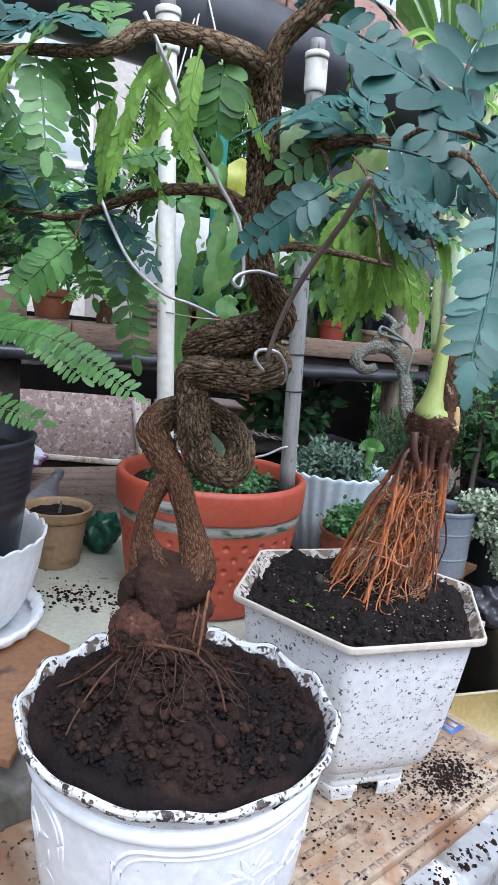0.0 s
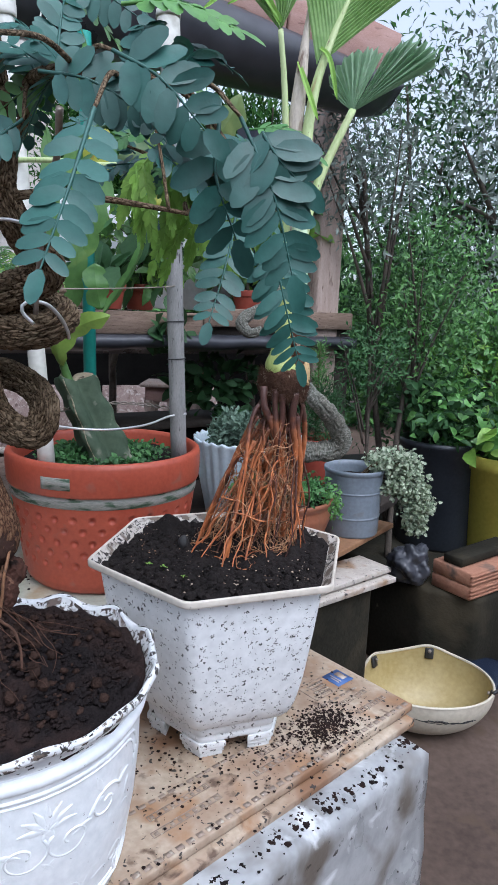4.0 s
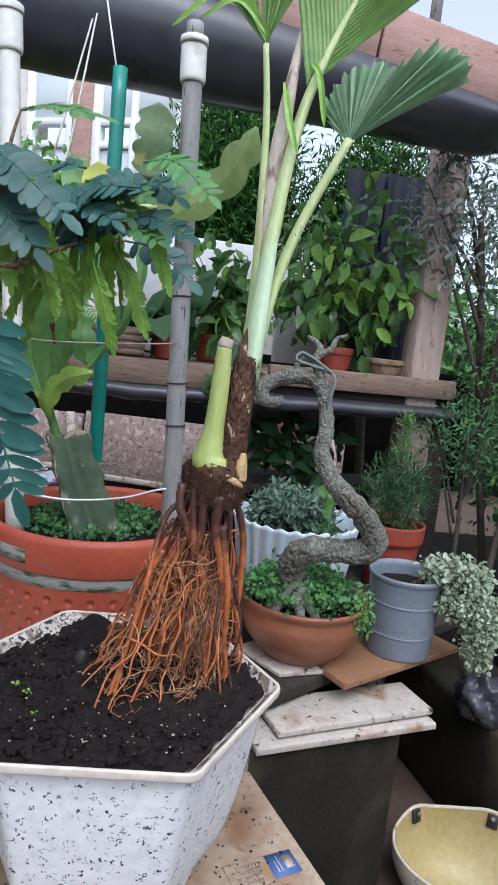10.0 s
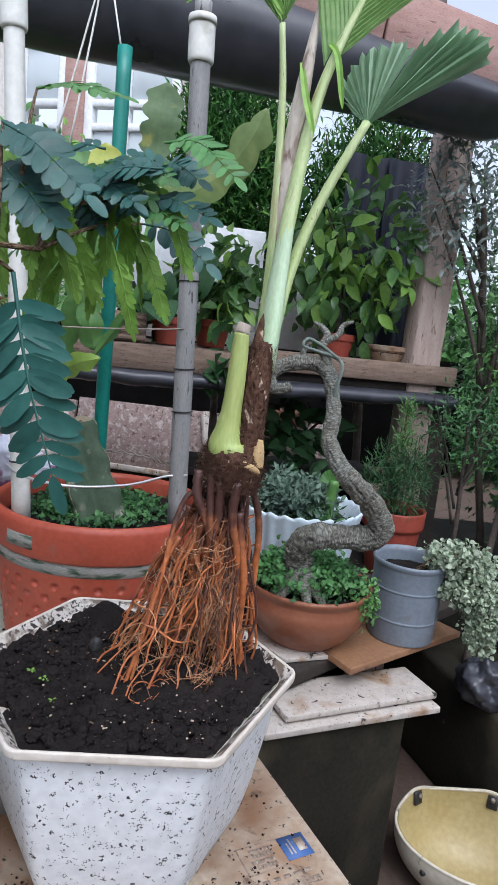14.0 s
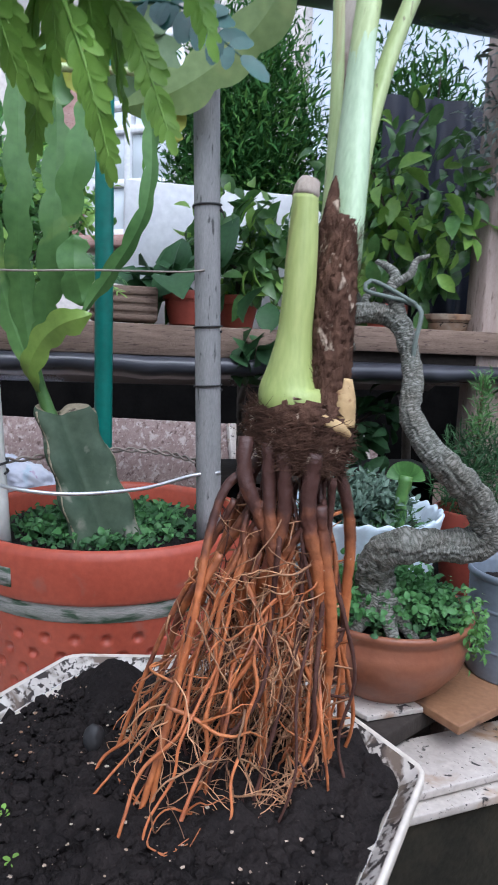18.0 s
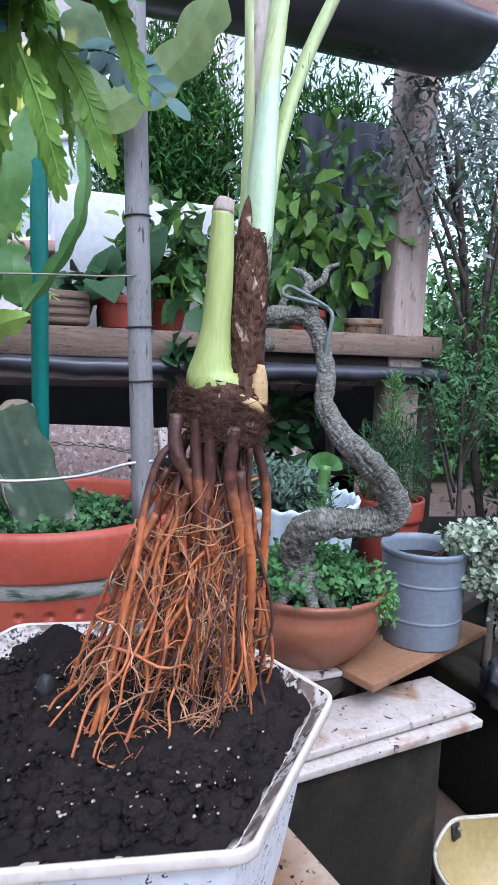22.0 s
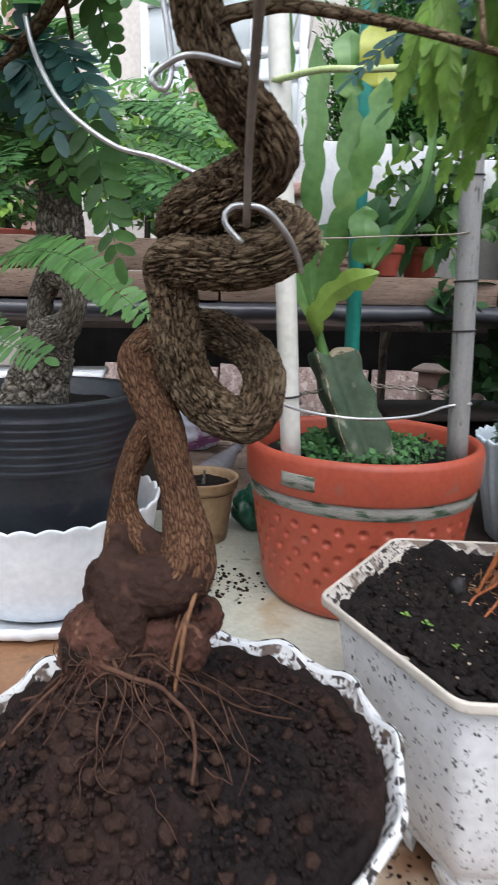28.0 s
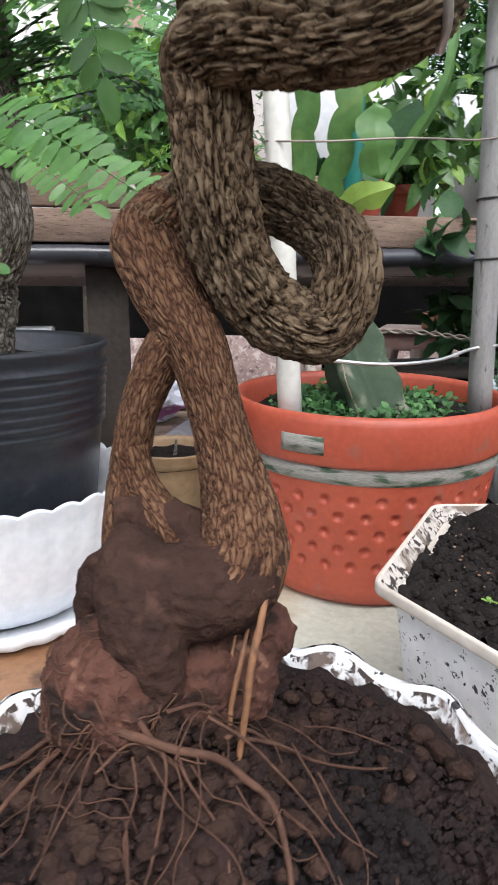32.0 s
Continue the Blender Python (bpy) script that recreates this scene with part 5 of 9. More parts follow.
part("root_crown", tube(B(), [(0.367, 1.003, 0.924, 0.020), (0.368, 1.003, 0.934, 0.026), (0.370, 1.003, 0.946, 0.0300), (0.372, 1.003, 0.958, 0.0295), (0.374, 1.004, 0.970, 0.024)], 44, 0.002, 0.16, 40), M["fibre"], palm, "matted brown fibre collar")

# prop roots: thick ones singly, fine ones as a tangle
FEET_C = (0.325, 1.010)


def foot_place(a, k=1.0):
    return FEET_C[0] + 0.082 * k * math.cos(a) + 0.036 * (1 - k), FEET_C[1] + 0.078 * k * math.sin(a) - 0.008 * (1 - k)


def prop_root(ctrl, r0, seed, lower="root_orange"):
    """A crooked prop root, brown above and bare orange below."""
    rng = random.Random(seed)
    n = len(ctrl)
    pts = []
    for i, c in enumerate(ctrl):
        q = i / (n - 1)
        w = 0.0024 if 0 < i < n - 1 else 0
        pts.append((c[0] + rng.gauss(0, w), c[1] + rng.gauss(0, w), c[2], r0 * (1.08 - 0.42 * q)))
    part("root", tube(B(), pts, 10, 0.004, 0.16, 60), M["root_prop"] if lower == "root_orange" else M[lower], palm, "prop root, brown above and orange below")


FRONT = (
    ([(0.340, 0.980, 0.946), (0.342, 0.976, 0.920), (0.355, 0.982, 0.884), (0.370, 0.992, 0.824), (0.376, 1.001, 0.760), (0.380, 1.010, 0.692)], 0.0050),
    ([(0.356, 0.976, 0.944), (0.355, 0.976, 0.916), (0.360, 0.980, 0.880), (0.365, 0.984, 0.846), (0.362, 0.990, 0.790), (0.352, 1.00, 0.692)], 0.0042),
    ([(0.366, 0.976, 0.938), (0.368, 0.978, 0.897), (0.359, 0.990, 0.860), (0.345, 1.006, 0.810), (0.319, 1.030, 0.692)], 0.0046),
    ([(0.384, 0.980, 0.940), (0.383, 0.983, 0.899), (0.389, 0.996, 0.851), (0.391, 1.013, 0.783), (0.397, 1.030, 0.692)], 0.0052),
    ([(0.344, 0.982, 0.926), (0.332, 0.976, 0.916), (0.326, 0.969, 0.895), (0.321, 0.962, 0.864), (0.317, 0.954, 0.830), (0.302, 0.942, 0.760), (0.290, 0.932, 0.690)], 0.0030),
    ([(0.344, 0.986, 0.900), (0.325, 0.990, 0.866), (0.296, 0.992, 0.825), (0.275, 1.00, 0.775), (0.249, 1.030, 0.692)], 0.0034),
    ([(0.350, 0.982, 0.890), (0.338, 0.992, 0.840), (0.338, 1.000, 0.777), (0.316, 1.020, 0.692)], 0.0042),
    ([(0.381, 0.984, 0.894), (0.359, 0.990, 0.854), (0.327, 1.005, 0.757), (0.284, 1.020, 0.692)], 0.0024),
    ([(0.334, 0.978, 0.905), (0.308, 0.976, 0.860), (0.283, 0.977, 0.801), (0.244, 0.980, 0.692)], 0.0022),
    ([(0.330, 0.966, 0.872), (0.314, 0.958, 0.836), (0.308, 0.948, 0.771), (0.296, 0.936, 0.690)], 0.0026),
    ([(0.388, 0.986, 0.905), (0.398, 1.000, 0.824), (0.394, 1.016, 0.753), (0.400, 1.040, 0.692)], 0.0040),
    ([(0.392, 1.010, 0.935), (0.398, 1.020, 0.880), (0.402, 1.040, 0.790), (0.400, 1.065, 0.692)], 0.0040),
    ([(0.376, 1.030, 0.930), (0.372, 1.050, 0.870), (0.362, 1.070, 0.790), (0.350, 1.090, 0.692)], 0.0042),
    ([(0.350, 1.025, 0.930), (0.335, 1.040, 0.870), (0.310, 1.060, 0.790), (0.285, 1.080, 0.692)], 0.0042),
    ([(0.342, 1.005, 0.930), (0.322, 1.012, 0.880), (0.290, 1.030, 0.800), (0.252, 1.055, 0.692)], 0.0040),
)


def crooked_root(x, y, r, seed):
    """A thin root that wanders from the crown out to its foot."""
    rng = random.Random(seed)
    a = Vector((0.352 + 0.25 * (x - 0.33), 0.986 + 0.1 * (y - 0.95), rng.uniform(0.86, 0.915)))
    b = Vector((x, y, 0.696))
    w, pts = Vector((0, 0, 0)), []
    for j in range(10):
        q = j / 9
        w = w * 0.7 + Vector((rng.gauss(0, 0.0032), rng.gauss(0, 0.0028), 0))
        pts.append(tuple(a.lerp(b, q) + w * min(1, 3 * q) + Vector((0.004, 0.006, 0)) * math.sin(math.pi * q)))
    prop_root(pts, r, seed)


for k, (x, y, r) in enumerate(((0.291, 0.905, 0.0015), (0.303, 0.908, 0.0012), (0.314, 0.922, 0.0019), (0.247, 0.953, 0.0016), (0.274, 0.970, 0.0013), (0.326, 0.950, 0.0017), (0.385, 0.976, 0.0015), (0.402, 0.995, 0.0013), (0.262, 0.925, 0.0011), (0.345, 0.935, 0.0013), (0.360, 0.955, 0.0011), (0.256, 0.985, 0.0014), (0.280, 0.935, 0.0010))):
    crooked_root(x, y, r, 300 + k)
for k, (ctrl, r0) in enumerate(FRONT):
    prop_root(ctrl, r0, 200 + k)
ROOT_LINES = [ctrl for ctrl, r0 in FRONT]
rng = random.Random(11)
for k in range(26):
    a = 2 * math.pi * (k + rng.uniform(-0.45, 0.45)) / 26
    r_in = rng.uniform(0.008, 0.022)
    fx, fy = foot_place(a, rng.uniform(0.45, 1.0))
    top = Vector((0.367 + r_in * math.cos(a), 1.004 + r_in * math.sin(a), rng.uniform(0.905, 0.936)))
    foot = Vector((fx, fy, 0.690))
    r0 = rng.choice((0.0012, 0.0015, 0.0019, 0.0024))
    pts = [tuple(top.lerp(foot, q) + Vector((rng.gauss(0, 0.005), rng.gauss(0, 0.005), 0)) + Vector((0.012 * math.sin(math.pi * q), 0, 0))) for q in (0, 0.2, 0.4, 0.6, 0.8, 1)]
    ROOT_LINES.append(pts)
    prop_root(pts, r0, 240 + k, rng.choice(("root_orange", "root_orange", "root_brown")))


def rootlet(bm, rng, p, d, r, n, depth):
    """A kinked rootlet that keeps inside the cone of roots and forks as it goes."""
    ctrl = [(*p, r)]
    for j in range(n):
        d = (d + Vector((rng.gauss(0, 0.24), rng.gauss(0, 0.24), rng.gauss(-0.10, 0.22)))).normalized()
        p = p + d * rng.uniform(0.0050, 0.0095)
        q = min(1.0, max(0.0, (0.93 - p.z) / 0.235))
        ax = Vector((0.366 - 0.041 * q, 1.003 + 0.007 * q, p.z))
        out = p - ax
        lim = (0.026 + 0.056 * q) * (0.92 if out.x > 0.01 else 1.08 + 0.28 * max(0.0, -out.y) / max(0.001, out.length))
        if out.length > lim:
            p = ax + out * (lim / out.length)
            d = (d - out.normalized() * 0.9).normalized()
        if p.z < 0.7085:
            p.z = 0.7085
            d.z = abs(d.z) * 0.2
        ctrl.append((*p, r * (1 - 0.7 * (j + 1) / n)))
        if depth and rng.random() < 0.22:
            e = (d + Vector((rng.gauss(0, 0.9), rng.gauss(0, 0.9), rng.gauss(-0.2, 0.6)))).normalized()
            rootlet(bm, rng, p.copy(), e, r * 0.62, max(3, n // 2), depth - 1)
    tube(bm, ctrl, 5, 0.005, cap=False)


def rootlet_tangle(n, seed, r0, steps):
    rng = random.Random(seed)
    bm = B()
    for _ in range(n):
        line = ROOT_LINES[rng.randrange(len(ROOT_LINES))]
        q = rng.uniform(0.22, 0.96) * (len(line) - 1)
        i = min(int(q), len(line) - 2)
        p = Vector(line[i]).lerp(Vector(line[i + 1]), q - i)
        a = rng.random() * 6.283
        rootlet(bm, rng, p, Vector((math.cos(a), math.sin(a), rng.uniform(-1.5, 0.1))).normalized(), r0 * rng.uniform(0.6, 1.3), steps + rng.randrange(4), 2)
    return bm


for k in range(9):
    part("rootlet_tangle", rootlet_tangle(30, 30 + k, 0.00042 + 0.00007 * k, 6 + k // 3), M["root_thin"], palm, "tangle of thin forked tan rootlets")["kind"] = "stuff"
for k in range(5):
    part("rootlet_tangle", rootlet_tangle(18, 60 + k, 0.0008 + 0.00014 * k, 8), M["root_brown"] if k % 2 else M["root_orange"], palm, "brown and orange side roots")["kind"] = "stuff"

# ---- red dimpled pot with the climbing cactus ----
OP = (0.030, 1.355)
red_big = thing("dimpled_pot", (*OP, TABLE), "large red plastic pot with dimpled sides and a worn grey band", "plant pot")


def dimple(rows, spacing, r0, depth):
    zs = [z for z in rows]

    def f(a, z):
        best = 1.0
        for i, zc in enumerate(zs):
            if abs(z - zc) < 0.009:
                step = spacing / 0.17
                aa = (a + (0.5 * step if i % 2 else 0)) % step - step / 2
                q = math.hypot(aa * 0.17, z - zc) / r0
                if q < 1:
                    best = min(best, 1 - depth * (1 - q ** 4))
        return best
    return f


dm = dimple([0.062, 0.085, 0.108, 0.131, 0.153], 0.0334, 0.0064, 0.032)
prof = [(0.0, 0.0), (0.140, 0.0), (0.149, 0.003), (0.155, 0.010), (0.159, 0.020)] + [(0.159 + 0.022 * (k / 62), 0.020 + 0.155 * k / 62) for k in range(1, 63)]
part("body", lathe(B(), (*OP, TABLE), prof, 520, lambda a, i: (dm(a, prof[i][1]), 0), False), M["terra"], red_big)
part("band", lathe(B(), (*OP, TABLE), [(0.176, 0.171), (0.1825, 0.175), (0.1835, 0.185), (0.1830, 0.195), (0.178, 0.199)], 160, None, False), M["worn_band"], red_big, "worn grey-green band")
part("rim", lathe(B(), (*OP, TABLE), [(0.176, 0.193), (0.1865, 0.196), (0.1885, 0.201), (0.190, 0.227), (0.1905, 0.247), (0.188, 0.255), (0.183, 0.258), (0.177, 0.256), (0.1745, 0.249), (0.172, 0.220)], 160, None, False), M["terra"], red_big, "thick rounded rim")
for k in range(3):
    a0 = -1.81 + k * 2.094
    bm = B()
    grid = [[bm.verts.new((OP[0] + 0.1906 * math.cos(a0 + q), OP[1] + 0.1906 * math.sin(a0 + q), TABLE + z)) for z in (0.2105, 0.2325)] for q in np.linspace(-0.15, 0.15, 13)]
    for a, b in zip(grid, grid[1:]):
        bm.faces.new((a[0], b[0], b[1], a[1]))
    plate = part("label_plate", bm, M["worn_band"], red_big, "worn grey-green label plate with raised marks")
    sol = plate.modifiers.new("thick", "SOLIDIFY")
    sol.thickness = 0.0018
    for j, q in enumerate((-0.11, -0.075, -0.04, 0.0, 0.035, 0.075, 0.11)):
        bm = B()
        x, y = OP[0] + 0.1920 * math.cos(a0 + q), OP[1] + 0.1920 * math.sin(a0 + q)
        beam(bm, (x, y, TABLE + 0.2145), (x, y, TABLE + (0.2285 if j % 2 else 0.2255)), 0.004, 0.0022, 0)
        part("raised_bar", bm, M["terra"], plate)
soil_disc("soil", OP, 0.168, 0.752, M["soil"], red_big, (), 0.004, 48, 14)

poles = []


def pole(name, p, q, r, material, label, group="", collar=None):
    ob = thing(name, p, label, "pole", group)
    part("tube", tube(B(), [(*p, r), (*Vector(p).lerp(Vector(q), 0.33), r), (*Vector(p).lerp(Vector(q), 0.66), r), (*q, r)], 20, 0.05), material, ob)
    if collar:
        d = (Vector(q) - Vector(p)).normalized()
        z = Vector(q)
        part("coupling", tube(B(), [(*(z - d * 0.055), r * 1.02), (*(z - d * 0.054), r * 1.28), (*(z - d * 0.006), r * 1.30), (*(z - d * 0.004), r * 1.38), (*(z + d * 0.008), r * 1.38), (*(z + d * 0.009), r * 0.9)], 20, 0.004), collar, ob, "threaded pipe coupling")
        part("stub", tube(B(), [(*(z + d * 0.008), r * 0.86), (*(z + d * 0.03), r * 0.84)], 16, 0.01), M["pvc_grey"], ob)
    return ob


gp = pole("grey_pole", (0.182, 1.330, 0.752), (0.152, 1.330, 1.545), 0.0155, M["pvc_grey"], "weathered grey plastic pole standing in the red pot", "poles in the red pot", M["pvc_white"])
wp = pole("white_pole", (-0.040, 1.212, 0.752), (-0.093, 1.210, 1.545), 0.0150, M["pvc_white"], "aged white plastic pipe standing in the red pot", "poles in the red pot", M["pvc_white"])
tp = pole("teal_pole", (-0.008, 1.395, 0.752), (-0.013, 1.400, 1.542), 0.0125, M["pvc_teal"], "teal green plastic tube standing in the red pot", "poles in the red pot")
for z in (0.95, 1.02, 1.16, 1.3):
    part("tie_wire", tube(B(), [(0.182 - 0.03 * (z - 0.752) / 0.79 + 0.0168 * math.cos(a), 1.33 + 0.0168 * math.sin(a), z + 0.001 * a, 0.0012) for a in np.linspace(0, 6.6, 14)], 6, 0.01), M["black_rub"], gp, "dark tie wire")
part("tie_wire", tube(B(), [(-0.046 + 0.0165 * math.cos(a), 1.212 + 0.0165 * math.sin(a), 0.846 + 0.002 * a, 0.0016) for a in np.linspace(0, 9, 18)], 6, 0.01), M["black_rub"], wp, "dark tie wire")


def support_wire(ctrl, r, material, label):
    ob = thing("support_wire", ctrl[0][:3], label, "wire", "support wires")
    part("strand", tube(B(), [(*c, r) for c in ctrl], 7, 0.01), material, ob)
    return ob


support_wire([(-0.062, 1.196, 0.850), (-0.02, 1.17, 0.846), (0.03, 1.165, 0.842), (0.08, 1.19, 0.838), (0.13, 1.25, 0.838), (0.165, 1.31, 0.846), (0.196, 1.325, 0.850)], 0.0022, M["wire"], "slack aluminium wire tied round the cactus poles")
twist = thing("support_wire", (-0.05, 1.23, 0.856), "twisted dull wire behind the cactus stump", "wire", "support wires")
for ph in (0.0, math.pi):
    pts = curve_points([(-0.05, 1.23, 0.856, 0.0015), (0.02, 1.36, 0.858, 0.0015), (0.09, 1.38, 0.858, 0.0015), (0.14, 1.36, 0.856, 0.0015), (0.18, 1.345, 0.854, 0.0015)], 0.004)
    part("strand", tube(B(), [(p[0], p[1] + 0.0022 * math.cos(ph + i * 0.7), p[2] + 0.0026 * math.sin(ph + i * 0.7), 0.0015) for i, p in enumerate(pts)], 6, 0.004), M["wire_dull"], twist)
support_wire([(-0.075, 1.20, 1.08), (0.0, 1.19, 1.074), (0.08, 1.22, 1.078), (0.15, 1.30, 1.086), (0.172, 1.315, 1.09)], 0.0012, M["wire_dull"], "thin wire between the cactus poles")
support_wire([(-0.08, 1.20, 1.275), (0.0, 1.16, 1.268), (0.06, 1.18, 1.268), (0.13, 1.27, 1.290), (0.162, 1.312, 1.296), (0.18, 1.318, 1.292)], 0.0042, M["stalk"], "pale stem tied across the cactus poles")
hang = thing("hanging_cord", (-0.06, 1.45, 1.54), "white cord loop hanging from the eave", "cord")
for foot in ((-0.133, 1.392, 1.390), (-0.105, 1.392, 1.376), (-0.021, 1.400, 1.542)):
    part("strand", tube(B(), [(-0.074, 1.430, 1.701, 0.0018), (*foot, 0.0018)], 6, 0.05), M["pvc_white"], hang)
part("hook", tube(B(), [(-0.074, 1.43, 1.697, 0.005), (-0.074, 1.43, 1.731, 0.0045)], 10, 0.01), M["pvc_white"], hang)

cactus = thing("climbing_cactus", (0.03, 1.30, 0.752), "climbing cactus with flat lobed green stems tied to poles", "cactus")


def flat_stem(ctrl, width, lobes, thick=0.0034, turn=0.0, material=None, label="", wings=1, wide=None):
    """A flat cactus joint along (x, y, z) points: lobed wings with a raised midrib."""
    pts = curve_points([(*c, 0.0) for c in ctrl], 0.006)
    n = len(pts)
    bm = B()
    for w in range(wings):
        rings = []
        for i, p in enumerate(pts):
            q = i / (n - 1)
            d = Vector((pts[min(i + 1, n - 1)] - pts[max(i - 1, 0)])[:3]).normalized()
            a = turn + w * math.pi / wings + 0.25 * math.sin(q * 3)
            side = Vector(wide) if wide else Vector((math.cos(a), math.sin(a), 0))
            side = (side - d * side.dot(d)).normalized()
            nor = d.cross(side)
            env = min(1.0, 0.25 + q * 5) * min(1.0, (1 - q) * 7 + 0.12)
            lob_a = 0.58 + 0.42 * abs(math.sin(math.pi * lobes * q)) ** 0.6
            lob_b = 0.58 + 0.42 * abs(math.sin(math.pi * (lobes * q + 0.5))) ** 0.6
            hw = width / 2 * env
            c = Vector(p[:3]) + nor * 0.003 * math.sin(q * 9)
            rings.append([bm.verts.new(c + side * hw * u * (lob_a if u < 0 else lob_b) + nor * thick * t) for u, t in ((-1, 0), (-0.5, 0.30), (0, 0.75), (0.5, 0.30), (1, 0), (0.5, -0.30), (0, -0.75), (-0.5, -0.30))])
        for a, b in zip(rings, rings[1:]):
            for k in range(8):
                bm.faces.new((a[k], a[(k + 1) % 8], b[(k + 1) % 8], b[k]))
            for k in (0, 2, 4, 6):
                bm.edges.get((a[k], b[k])).smooth = False
        bm.faces.new(rings[0][::-1])
        bm.faces.new(rings[-1])
    return part("stem", bm, material or M["cactus"], cactus, label, True)


# the old cut stump: one solid with three thick ribs


def stump_ring(bm, q, shrink=1.0, lift=0.0):
    ring = []
    for k in range(48):
        a = 2 * math.pi * k / 48
        rib = abs(math.cos(1.5 * (a - 0.42))) ** 3.0
        r = (0.017 + 0.043 * rib * (1 - 0.34 * q) + rib * 0.0035 * math.sin(q * 20 + 3 * a) * (1 if 0.02 < q < 0.98 else 0)) * shrink
        ring.append(bm.verts.new((0.050 - 0.070 * q + r * math.cos(a), 1.298 + 0.004 * q + r * math.sin(a) * 0.8, 0.745 + 0.168 * q + lift + 0.007 * q * math.sin(2 * a))))
    return ring


def ring_loft(bm, rings):
    for a, b in zip(rings, rings[1:]):
        n = len(a)
        for k in range(n):
            bm.faces.new((a[k], a[(k + 1) % n], b[(k + 1) % n], b[k]))


bm = B()
ring_loft(bm, [stump_ring(bm, q) for q in np.linspace(0, 1, 30)] + [stump_ring(bm, 1.0, 0.93, 0.003)])
part("stump", bm, M["cactus_old"], cactus, "thick grey-green cut stump with three ribs")
bm = B()
rings = [stump_ring(bm, 1.0, 0.93, 0.003), stump_ring(bm, 1.0, 0.72, 0.001), stump_ring(bm, 1.0, 0.3, -0.004)]
ring_loft(bm, rings)
bm.faces.new(rings[-1])
part("stump_top", bm, M["cork"], cactus, "dry tan cut face")
for a in (0.42, 0.42 + 2 * math.pi / 3, 0.42 + 4 * math.pi / 3):
    pts = []
    for q in np.linspace(0.05, 1, 24):
        r = 0.0585 - 0.0146 * q + 0.0035 * math.sin(q * 20 + 3 * a)
        pts.append((0.050 - 0.070 * q + r * math.cos(a), 1.298 + 0.004 * q + r * math.sin(a) * 0.8, 0.745 + 0.168 * q + 0.007 * q * math.sin(2 * a), 0.0014 + 0.0008 * noise.noise((q * 30, a, 0))))
    part("rib_edge", tube(B(), pts, 6, 0.004, 0.3, 80), M["cork"], cactus, "corky brown rib edge")
base = (-0.030, 1.285, 0.905)
part("stem", tube(B(), [(-0.018, 1.29, 0.90, 0.009), (-0.030, 1.28, 0.945, 0.007), (-0.034, 1.27, 0.99, 0.006)], 12, 0.005, 0.05, 30), M["cactus"], cactus, "round woody green stem")
flat_stem([(-0.030, 1.28, 0.935), (-0.028, 1.262, 0.965), (-0.005, 1.246, 0.998), (0.030, 1.238, 1.020), (0.068, 1.240, 1.032)], 0.036, 4, turn=1.45, label="yellow-green young joint", wide=(-0.5, -0.2, 0.85), material=M["cactus_lime"])
flat_stem([(-0.034, 1.275, 0.96), (-0.045, 1.265, 1.06), (-0.040, 1.255, 1.16), (-0.035, 1.25, 1.27), (-0.04, 1.25, 1.34)], 0.034, 7, turn=0.3)
flat_stem([(-0.032, 1.275, 0.975), (-0.010, 1.265, 1.04), (0.006, 1.258, 1.12), (0.012, 1.255, 1.20), (0.012, 1.255, 1.27)], 0.036, 6, turn=0.1)
flat_stem([(-0.036, 1.275, 0.955), (-0.065, 1.26, 1.05), (-0.085, 1.25, 1.17), (-0.082, 1.24, 1.28), (-0.075, 1.24, 1.37)], 0.032, 7, turn=0.6)
flat_stem([(0.006, 1.258, 1.12), (0.030, 1.255, 1.17), (0.050, 1.255, 1.23), (0.056, 1.255, 1.28)], 0.040, 4, turn=0.0)
flat_stem([(0.055, 1.242, 1.035), (0.088, 1.26, 1.09), (0.110, 1.275, 1.15), (0.118, 1.28, 1.22), (0.112, 1.28, 1.28)], 0.024, 6, turn=0.9)
flat_stem([(0.050, 1.25, 1.042), (0.042, 1.247, 1.085), (0.040, 1.245, 1.12)], 0.044, 2, turn=0.0)
flat_stem([(0.085, 1.28, 1.262), (0.125, 1.28, 1.268), (0.165, 1.28, 1.282), (0.227, 1.28, 1.322), (0.262, 1.28, 1.362), (0.284, 1.28, 1.408)], 0.056, 5, turn=0.2, wide=(-0.62, -0.12, 0.76), material=M["cactus_olive"])
flat_stem([(0.100, 1.285, 1.262), (0.108, 1.285, 1.31), (0.112, 1.285, 1.345)], 0.084, 2, turn=0.1, label="pale grey-green broad joint", material=M["cactus_pale"])
flat_stem([(0.112, 1.285, 1.335), (0.118, 1.285, 1.39), (0.122, 1.285, 1.445)], 0.062, 4, turn=0.1, label="pale grey-green broad joint", material=M["cactus_pale"])
flat_stem([(0.045, 1.262, 1.27), (0.042, 1.262, 1.31), (0.040, 1.262, 1.352)], 0.050, 1, turn=0.2, label="yellowing joint", material=M["cactus_yellow"])
flat_stem([(0.008, 1.262, 1.26), (0.004, 1.262, 1.30), (0.002, 1.262, 1.345)], 0.046, 2, turn=0.3)
flat_stem([(0.135, 1.29, 1.275), (0.142, 1.288, 1.25), (0.140, 1.288, 1.222)], 0.026, 2, turn=0.1, label="yellowing joint", material=M["cactus_yellow"])

# ---- white planter with the black pot and the looped stump ----
LP = (-0.385, 1.075)
planter = thing("white_planter", (*LP, TABLE + 0.012), "white fluted planter with a scalloped rim and saucer", "plant pot")


def flute(a, i):
    w = abs(math.cos(15 * a))
    return 1 - 0.012 * (1 - w), 0.006 * w if 6 <= i <= 9 else 0.0


